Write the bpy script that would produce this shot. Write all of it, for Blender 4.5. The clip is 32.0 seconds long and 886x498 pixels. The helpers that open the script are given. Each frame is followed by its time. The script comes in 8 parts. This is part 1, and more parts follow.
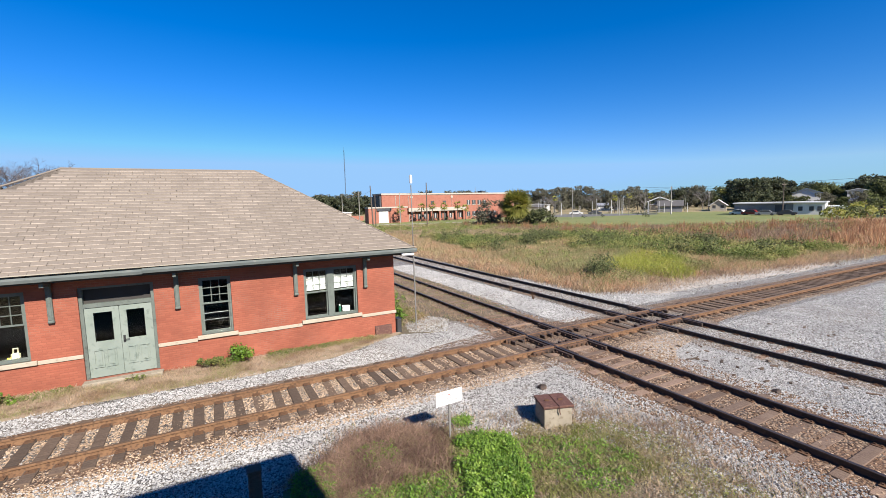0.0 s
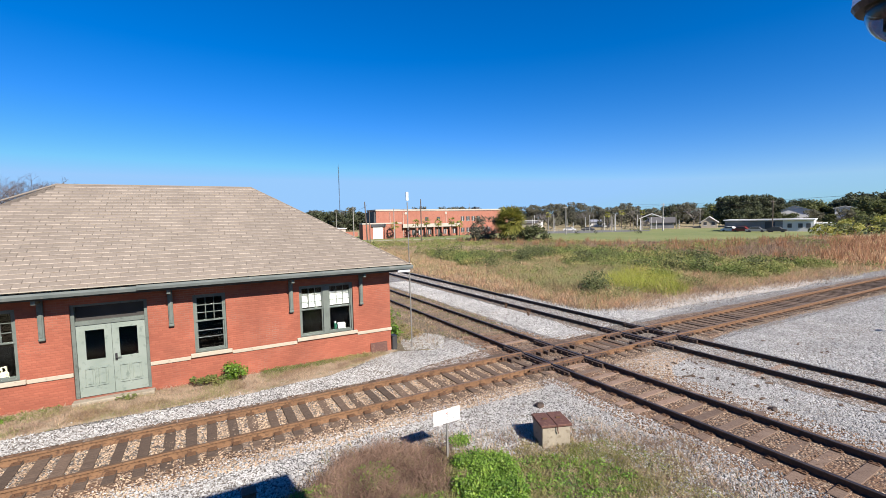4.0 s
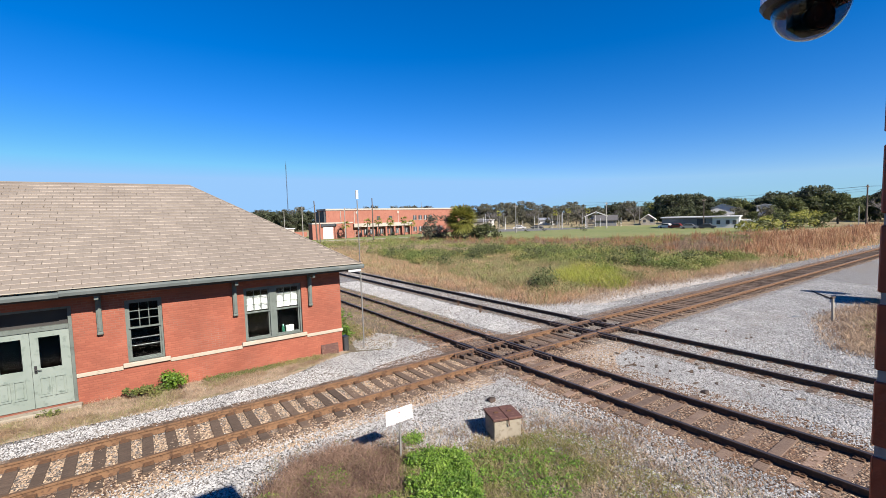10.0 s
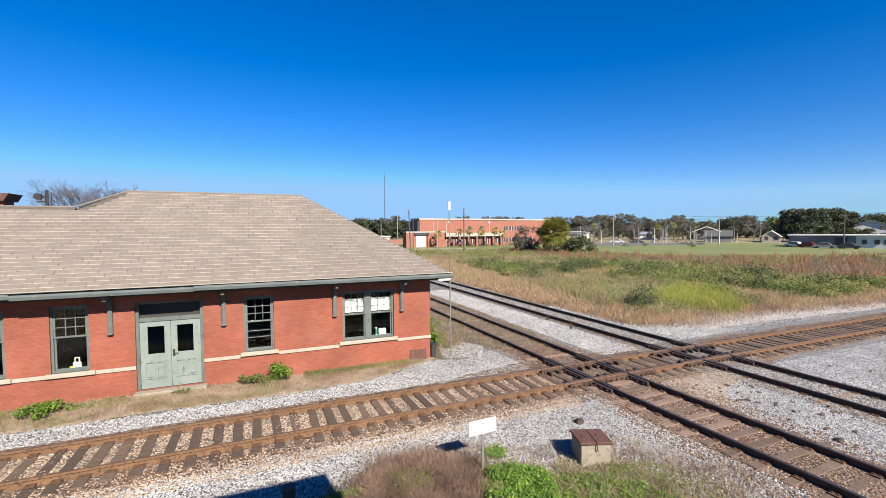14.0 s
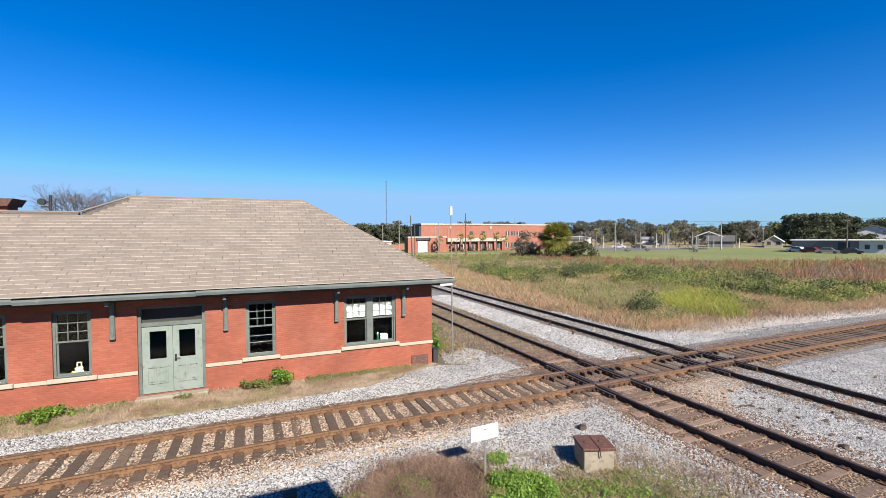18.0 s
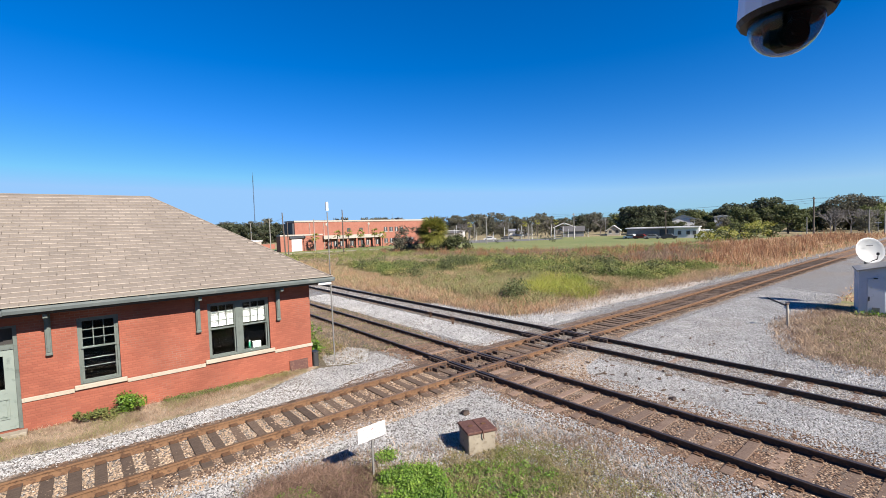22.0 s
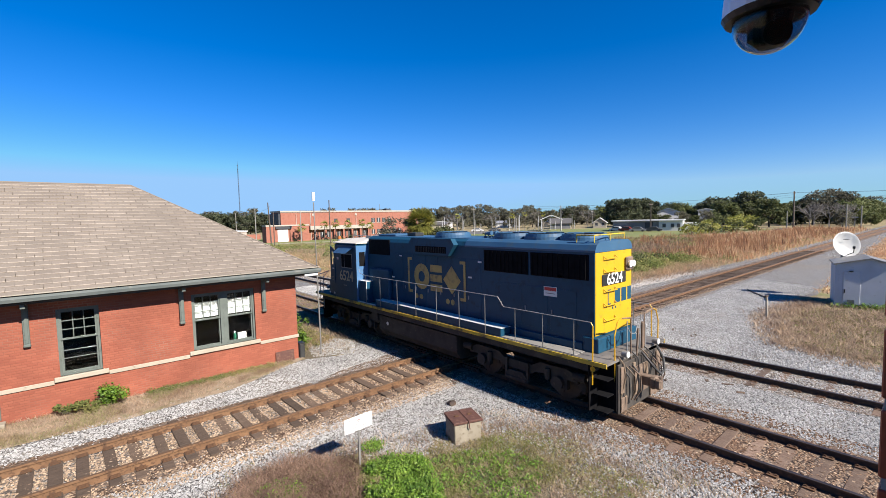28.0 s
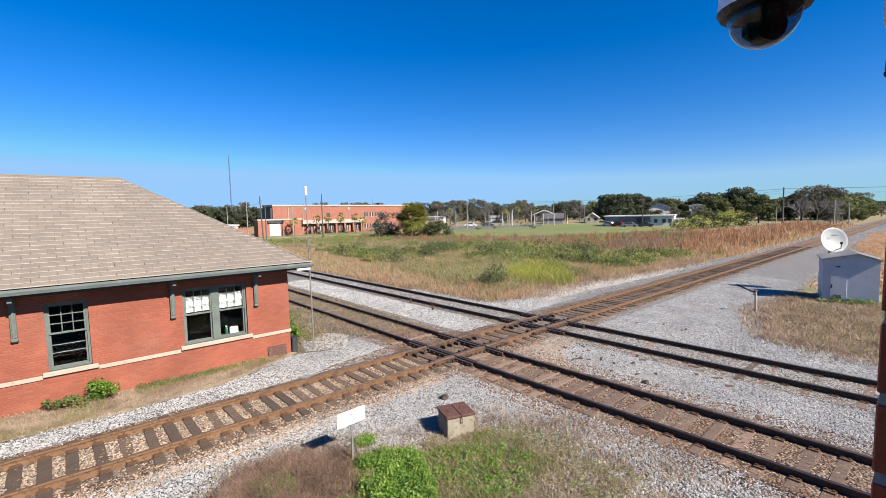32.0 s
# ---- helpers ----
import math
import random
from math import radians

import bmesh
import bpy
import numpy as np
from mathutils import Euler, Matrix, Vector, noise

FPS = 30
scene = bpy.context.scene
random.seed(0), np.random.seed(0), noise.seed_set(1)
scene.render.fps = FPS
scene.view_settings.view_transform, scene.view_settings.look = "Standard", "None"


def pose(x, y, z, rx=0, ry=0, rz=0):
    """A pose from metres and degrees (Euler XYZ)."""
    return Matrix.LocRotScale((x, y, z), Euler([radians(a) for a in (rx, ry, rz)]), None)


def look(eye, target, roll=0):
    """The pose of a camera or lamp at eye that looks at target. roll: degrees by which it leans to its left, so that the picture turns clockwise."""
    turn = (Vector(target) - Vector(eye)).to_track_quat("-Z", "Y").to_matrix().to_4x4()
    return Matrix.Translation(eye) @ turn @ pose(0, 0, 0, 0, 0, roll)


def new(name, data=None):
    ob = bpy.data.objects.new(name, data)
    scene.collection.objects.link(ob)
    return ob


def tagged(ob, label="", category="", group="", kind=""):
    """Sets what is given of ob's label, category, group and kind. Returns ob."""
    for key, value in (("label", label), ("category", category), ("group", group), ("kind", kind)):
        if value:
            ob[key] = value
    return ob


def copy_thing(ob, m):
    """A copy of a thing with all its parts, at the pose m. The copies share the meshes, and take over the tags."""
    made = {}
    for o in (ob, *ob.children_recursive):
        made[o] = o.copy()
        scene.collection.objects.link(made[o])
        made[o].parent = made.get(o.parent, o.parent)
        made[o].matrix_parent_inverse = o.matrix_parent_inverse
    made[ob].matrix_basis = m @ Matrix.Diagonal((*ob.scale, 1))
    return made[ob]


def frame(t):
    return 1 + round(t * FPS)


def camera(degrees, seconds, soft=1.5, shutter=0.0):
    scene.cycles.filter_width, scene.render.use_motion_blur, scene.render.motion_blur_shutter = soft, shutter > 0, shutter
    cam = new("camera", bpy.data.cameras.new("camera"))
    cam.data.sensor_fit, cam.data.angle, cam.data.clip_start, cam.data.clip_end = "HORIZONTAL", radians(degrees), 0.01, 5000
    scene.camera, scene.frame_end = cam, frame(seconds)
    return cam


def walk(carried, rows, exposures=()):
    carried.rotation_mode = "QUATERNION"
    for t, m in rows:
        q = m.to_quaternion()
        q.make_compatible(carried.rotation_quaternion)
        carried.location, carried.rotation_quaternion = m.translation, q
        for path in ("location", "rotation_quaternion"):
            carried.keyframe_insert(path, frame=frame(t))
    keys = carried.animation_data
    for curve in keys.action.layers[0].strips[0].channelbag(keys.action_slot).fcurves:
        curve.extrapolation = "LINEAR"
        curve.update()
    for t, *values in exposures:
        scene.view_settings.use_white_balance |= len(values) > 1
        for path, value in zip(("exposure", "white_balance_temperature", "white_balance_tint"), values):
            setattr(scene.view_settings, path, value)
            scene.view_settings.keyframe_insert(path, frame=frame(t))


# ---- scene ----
cam = camera(90.5, 32.0, soft=0.7)
PATH = [
    (0, (1.432, 0.785, 4.983), (2.363, 2.543, 4.779), -1.4),
    (1, (1.418, 0.785, 5.002), (2.365, 2.536, 4.805), -1.2),
    (2, (1.346, 0.785, 5.032), (2.302, 2.533, 4.857), -1.1),
    (3, (1.346, 0.785, 5.026), (2.304, 2.534, 4.878), -1.2),
    (5.5, (1.333, 0.785, 5.025), (2.293, 2.535, 4.901), -1.2),
    (6, (1.342, 0.785, 5.027), (2.3, 2.536, 4.905), -1.2),
    (6.5, (1.433, 0.8, 4.998), (2.586, 2.43, 4.87), -2.2),
    (7, (1.446, 0.9, 5.023), (2.982, 2.171, 4.865), -2.0),
    (7.5, (1.463, 0.929, 5.033), (3.146, 1.997, 4.871), -2.2),
    (8, (1.475, 0.932, 5.039), (3.18, 1.965, 4.879), -3.1),
    (8.5, (1.47, 0.926, 5.044), (3.196, 1.924, 4.885), -3.9),
    (9, (1.454, 0.905, 5.042), (3.126, 1.992, 4.891), -4.5),
    (9.5, (1.426, 0.835, 5.022), (2.86, 2.221, 4.881), -4.3),
    (10, (1.393, 0.78, 4.993), (2.535, 2.416, 4.851), -1.6),
    (10.5, (1.348, 0.73, 4.963), (2.293, 2.487, 4.825), 0.3),
    (11, (1.373, 0.7, 5.017), (2.239, 2.498, 4.885), 0.4),
    (11.5, (1.373, 0.7, 5.019), (2.214, 2.511, 4.898), 0.4),
    (12, (1.387, 0.7, 5.014), (2.205, 2.522, 4.902), 0.3),
    (13, (1.361, 0.7, 5.028), (2.16, 2.531, 4.927), -0.1),
    (14, (1.371, 0.7, 5.025), (2.158, 2.536, 4.937), -0.3),
    (14.5, (1.366, 0.7, 5.023), (2.154, 2.536, 4.942), -0.4),
    (16.5, (1.354, 0.7, 5.023), (2.137, 2.539, 4.952), -0.4),
    (17, (1.369, 0.7, 5.026), (2.151, 2.54, 4.958), -0.4),
    (18, (1.361, 0.7, 5.022), (2.142, 2.54, 4.957), -0.3),
    (19, (1.373, 0.7, 5.01), (2.155, 2.54, 4.949), -0.4),
    (20, (1.372, 0.7, 5.014), (2.162, 2.536, 4.953), -0.3),
    (20.5, (1.368, 0.7, 5.016), (2.215, 2.511, 4.958), -0.1),
    (21, (1.405, 0.788, 5.018), (2.49, 2.467, 4.951), -1.8),
    (21.5, (1.404, 0.841, 5.005), (2.616, 2.429, 4.913), -2.0),
    (22, (1.405, 0.847, 5.001), (2.655, 2.406, 4.907), -1.8),
    (22.5, (1.403, 0.848, 5.001), (2.695, 2.372, 4.902), -1.8),
    (23, (1.427, 0.85, 5.012), (2.732, 2.362, 4.907), -1.9),
    (24, (1.394, 0.842, 4.998), (2.701, 2.352, 4.882), -1.6),
    (25, (1.394, 0.84, 4.998), (2.693, 2.356, 4.878), -1.4),
    (25.5, (1.393, 0.838, 5.0), (2.688, 2.358, 4.879), -1.3),
    (27.5, (1.409, 0.844, 5.004), (2.7, 2.366, 4.874), -1.2),
    (28, (1.414, 0.846, 5.009), (2.705, 2.368, 4.874), -1.4),
    (29, (1.398, 0.843, 5.002), (2.7, 2.355, 4.865), -1.5),
    (30, (1.412, 0.847, 5.004), (2.722, 2.352, 4.865), -1.5),
    (31, (1.411, 0.848, 5.004), (2.722, 2.352, 4.859), -1.4),
    (32, (1.418, 0.854, 5.007), (2.731, 2.354, 4.847), -1.2),
]
walk(cam, [(t, look(eye, target, roll)) for t, eye, target, roll in PATH])

# ---- world and sun ----
SUN_AZ, SUN_EL = 172.0, 37.5
world = bpy.data.worlds.new("sky")
scene.world = world
world.use_nodes = True
wn, wl = world.node_tree.nodes, world.node_tree.links
sky = wn.new("ShaderNodeTexSky")
sky.sky_type = "NISHITA"
sky.sun_disc = False
sky.sun_elevation, sky.sun_rotation = radians(SUN_EL), radians(SUN_AZ)
sky.air_density, sky.dust_density, sky.ozone_density = 1.0, 0.0, 1.6
wsat = wn.new("ShaderNodeHueSaturation")
wsat.inputs["Saturation"].default_value = 1.3
wtint = wn.new("ShaderNodeMix")
wtint.data_type, wtint.blend_type = "RGBA", "MULTIPLY"
wtint.inputs[0].default_value = 1.0
wtint.inputs[7].default_value = (0.76, 0.88, 1.22, 1)
wl.new(sky.outputs["Color"], wtint.inputs[6])
wl.new(wtint.outputs[2], wsat.inputs["Color"])
# clear dry air: the horizon and the sun's surroundings stay blue
wcap = wn.new("ShaderNodeMix")
wcap.data_type, wcap.blend_type = "RGBA", "DARKEN"
wcap.inputs[0].default_value = 1.0
wcap.inputs[7].default_value = (2.75, 5.05, 8.3, 1)
wl.new(wsat.outputs["Color"], wcap.inputs[6])
wl.new(wcap.outputs[2], wn["Background"].inputs["Color"])
wn["Background"].inputs["Strength"].default_value = 0.0515

sun = new("sun", bpy.data.lights.new("sun", "SUN"))
sun.data.energy, sun.data.angle, sun.data.color = 5.0, radians(0.53), (1.0, 0.92, 0.82)
az, el = radians(SUN_AZ), radians(SUN_EL)
sun.matrix_world = look((0, 0, 60), (-math.sin(az) * math.cos(el), -math.cos(az) * math.cos(el), 60 - math.sin(el)))
scene.view_settings.exposure = 1.2


# ---- materials ----
def ramp_between(nt, fac, a, b):
    mix = nt.nodes.new("ShaderNodeMix")
    mix.data_type = "RGBA"
    nt.links.new(fac, mix.inputs[0])
    for slot, v in ((6, a), (7, b)):
        if isinstance(v, tuple):
            mix.inputs[slot].default_value = (*v, 1)
        else:
            nt.links.new(v, mix.inputs[slot])
    return mix.outputs[2]


def contrast(nt, fac, lo, hi):
    r = nt.nodes.new("ShaderNodeMapRange")
    r.inputs["From Min"].default_value, r.inputs["From Max"].default_value = lo, hi
    nt.links.new(fac, r.inputs["Value"])
    return r.outputs["Result"]


def noise_of(nt, vec, scale, detail=4.0):
    n = nt.nodes.new("ShaderNodeTexNoise")
    n.inputs["Scale"].default_value, n.inputs["Detail"].default_value = scale, detail
    nt.links.new(vec, n.inputs["Vector"])
    return n.outputs["Fac"]


def surf(name, c1, c2, scale=1.5, c3=None, scale3=14.0, amount3=(0.5, 0.7), rough=0.8, metal=0.0, bump=0.25, bump_scale=60.0, rand=0.0, island=0.0, spec=0.5, stretch=None, dist=0.01, thin=0.0):
    """Two colours in broad patches, a third in small spots, fine relief, and a change of tone from piece to piece."""
    m = bpy.data.materials.new(name)
    m.use_nodes = True
    nt = m.node_tree
    bsdf = nt.nodes["Principled BSDF"]
    tc = nt.nodes.new("ShaderNodeTexCoord")
    vec = tc.outputs["Object"]
    if rand:
        info = nt.nodes.new("ShaderNodeObjectInfo")
        add = nt.nodes.new("ShaderNodeVectorMath")
        add.operation = "ADD"
        sc = nt.nodes.new("ShaderNodeMath")
        sc.operation = "MULTIPLY"
        sc.inputs[1].default_value = 37.0
        nt.links.new(info.outputs["Random"], sc.inputs[0])
        nt.links.new(vec, add.inputs[0])
        nt.links.new(sc.outputs[0], add.inputs[1])
        vec = add.outputs[0]
    if stretch:
        mp = nt.nodes.new("ShaderNodeMapping")
        mp.inputs["Scale"].default_value = stretch
        nt.links.new(vec, mp.inputs["Vector"])
        vec = mp.outputs[0]
    col = ramp_between(nt, contrast(nt, noise_of(nt, vec, scale), 0.35, 0.65), c1, c2)
    if c3:
        col = ramp_between(nt, contrast(nt, noise_of(nt, vec, scale3, 6), *amount3), col, c3)
    for on, node, out in ((rand, "ShaderNodeObjectInfo", "Random"), (island, "ShaderNodeNewGeometry", "Random Per Island")):
        if on:
            src = nt.nodes.new(node)
            hsv = nt.nodes.new("ShaderNodeHueSaturation")
            rng = nt.nodes.new("ShaderNodeMapRange")
            rng.inputs["To Min"].default_value, rng.inputs["To Max"].default_value = 1 - on, 1 + on
            nt.links.new(src.outputs[out], rng.inputs["Value"])
            nt.links.new(rng.outputs["Result"], hsv.inputs["Value"])
            nt.links.new(col, hsv.inputs["Color"])
            col = hsv.outputs["Color"]
    nt.links.new(col, bsdf.inputs["Base Color"])
    bsdf.inputs["Roughness"].default_value, bsdf.inputs["Metallic"].default_value = rough, metal
    bsdf.inputs["Specular IOR Level"].default_value = spec
    if thin:
        # light passes through leaves and blades
        tl = nt.nodes.new("ShaderNodeBsdfTranslucent")
        nt.links.new(col, tl.inputs["Color"])
        mx = nt.nodes.new("ShaderNodeMixShader")
        mx.inputs[0].default_value = thin
        nt.links.new(bsdf.outputs[0], mx.inputs[1])
        nt.links.new(tl.outputs[0], mx.inputs[2])
        nt.links.new(mx.outputs[0], nt.nodes["Material Output"].inputs["Surface"])
    if bump:
        b = nt.nodes.new("ShaderNodeBump")
        b.inputs["Strength"].default_value, b.inputs["Distance"].default_value = bump, dist
        nt.links.new(noise_of(nt, vec, bump_scale, 5), b.inputs["Height"])
        nt.links.new(b.outputs[0], bsdf.inputs["Normal"])
    return m


def gravel_mat(name, tones, cell, stain=None, stain_scale=0.5, stain_at=(0.45, 0.65), bump=0.9, gap_dark=(0.045, 0.040, 0.035), dust=None):
    """Loose stone: cells of many tones, with a broad stain."""
    m = bpy.data.materials.new(name)
    m.use_nodes = True
    nt = m.node_tree
    bsdf = nt.nodes["Principled BSDF"]
    tc = nt.nodes.new("ShaderNodeTexCoord")
    vec = tc.outputs["Object"]
    vor = nt.nodes.new("ShaderNodeTexVoronoi")
    vor.inputs["Scale"].default_value = 1.0 / cell
    nt.links.new(vec, vor.inputs["Vector"])
    sep = nt.nodes.new("ShaderNodeSeparateColor")
    nt.links.new(vor.outputs["Color"], sep.inputs[0])
    ramp = nt.nodes.new("ShaderNodeValToRGB")
    ramp.color_ramp.elements[0].color = (*tones[0], 1)
    ramp.color_ramp.elements[1].color = (*tones[-1], 1)
    for i, t in enumerate(tones[1:-1], 1):
        e = ramp.color_ramp.elements.new(i / (len(tones) - 1))
        e.color = (*t, 1)
    nt.links.new(sep.outputs[0], ramp.inputs[0])
    # grit and the shade in the gaps share one dark colour; dust lies in broad patches over the stones
    col = ramp_between(nt, contrast(nt, vor.outputs["Distance"], 0.34, 0.66), ramp.outputs[0], gap_dark)
    if stain:
        col = ramp_between(nt, contrast(nt, noise_of(nt, vec, stain_scale, 6), *stain_at), col, stain)
    if dust:
        col = ramp_between(nt, contrast(nt, noise_of(nt, vec, 2.3, 8), 0.52, 0.85), col, dust)
    nt.links.new(col, bsdf.inputs["Base Color"])
    bsdf.inputs["Roughness"].default_value = 0.9
    b = nt.nodes.new("ShaderNodeBump")
    b.inputs["Strength"].default_value, b.inputs["Distance"].default_value = bump, 0.03
    b.invert = True
    nt.links.new(vor.outputs["Distance"], b.inputs["Height"])
    nt.links.new(b.outputs[0], bsdf.inputs["Normal"])
    return m


def brick_mat(name, c1, c2, mortar, w=0.203, hgt=0.0677, gap=0.008, bump=0.6, patch=None):
    m = bpy.data.materials.new(name)
    m.use_nodes = True
    nt = m.node_tree
    bsdf = nt.nodes["Principled BSDF"]
    tc = nt.nodes.new("ShaderNodeTexCoord")
    sep = nt.nodes.new("ShaderNodeSeparateXYZ")
    nt.links.new(tc.outputs["Object"], sep.inputs[0])
    add = nt.nodes.new("ShaderNodeMath")
    nt.links.new(sep.outputs[0], add.inputs[0])
    nt.links.new(sep.outputs[1], add.inputs[1])
    cmb = nt.nodes.new("ShaderNodeCombineXYZ")
    nt.links.new(add.outputs[0], cmb.inputs[0])
    nt.links.new(sep.outputs[2], cmb.inputs[1])
    br = nt.nodes.new("ShaderNodeTexBrick")
    br.inputs["Scale"].default_value = 1.0
    br.inputs["Brick Width"].default_value, br.inputs["Row Height"].default_value = w, hgt
    br.inputs["Mortar Size"].default_value = gap
    br.inputs["Mortar Smooth"].default_value = 0.3
    br.inputs["Color1"].default_value, br.inputs["Color2"].default_value = (*c1, 1), (*c2, 1)
    br.inputs["Mortar"].default_value = (*mortar, 1)
    nt.links.new(cmb.outputs[0], br.inputs["Vector"])
    # repointed patches show pale joints, elsewhere the joints are brick-coloured
    dull = tuple(a * 0.82 for a in c1)
    nt.links.new(ramp_between(nt, contrast(nt, noise_of(nt, tc.outputs["Object"], 0.55, 5), 0.5, 0.68), dull, mortar), br.inputs["Mortar"])
    col = br.outputs["Color"]
    hs = nt.nodes.new("ShaderNodeHueSaturation")
    rng = nt.nodes.new("ShaderNodeMapRange")
    rng.inputs["From Min"].default_value, rng.inputs["From Max"].default_value = 0.3, 0.7
    rng.inputs["To Min"].default_value, rng.inputs["To Max"].default_value = 0.82, 1.15
    nt.links.new(noise_of(nt, tc.outputs["Object"], 0.9, 8), rng.inputs["Value"])
    nt.links.new(rng.outputs["Result"], hs.inputs["Value"])
    nt.links.new(col, hs.inputs["Color"])
    col = hs.outputs["Color"]
    if patch:
        spots = contrast(nt, noise_of(nt, cmb.outputs[0], 7.0, 3), 0.6, 0.66)
        col = ramp_between(nt, spots, col, patch)
    nt.links.new(col, bsdf.inputs["Base Color"])
    bsdf.inputs["Roughness"].default_value = 0.85
    b = nt.nodes.new("ShaderNodeBump")
    b.inputs["Strength"].default_value, b.inputs["Distance"].default_value = bump, 0.006
    b.invert = True
    nt.links.new(br.outputs["Fac"], b.inputs["Height"])
    nt.links.new(b.outputs[0], bsdf.inputs["Normal"])
    return m


def glass_mat(name, tint=(0.8, 0.85, 0.85), rough=0.02):
    m = bpy.data.materials.new(name)
    m.use_nodes = True
    bsdf = m.node_tree.nodes["Principled BSDF"]
    bsdf.inputs["Base Color"].default_value = (*tint, 1)
    bsdf.inputs["Transmission Weight"].default_value = 1.0
    bsdf.inputs["Roughness"].default_value = rough
    bsdf.inputs["IOR"].default_value = 1.35
    return m


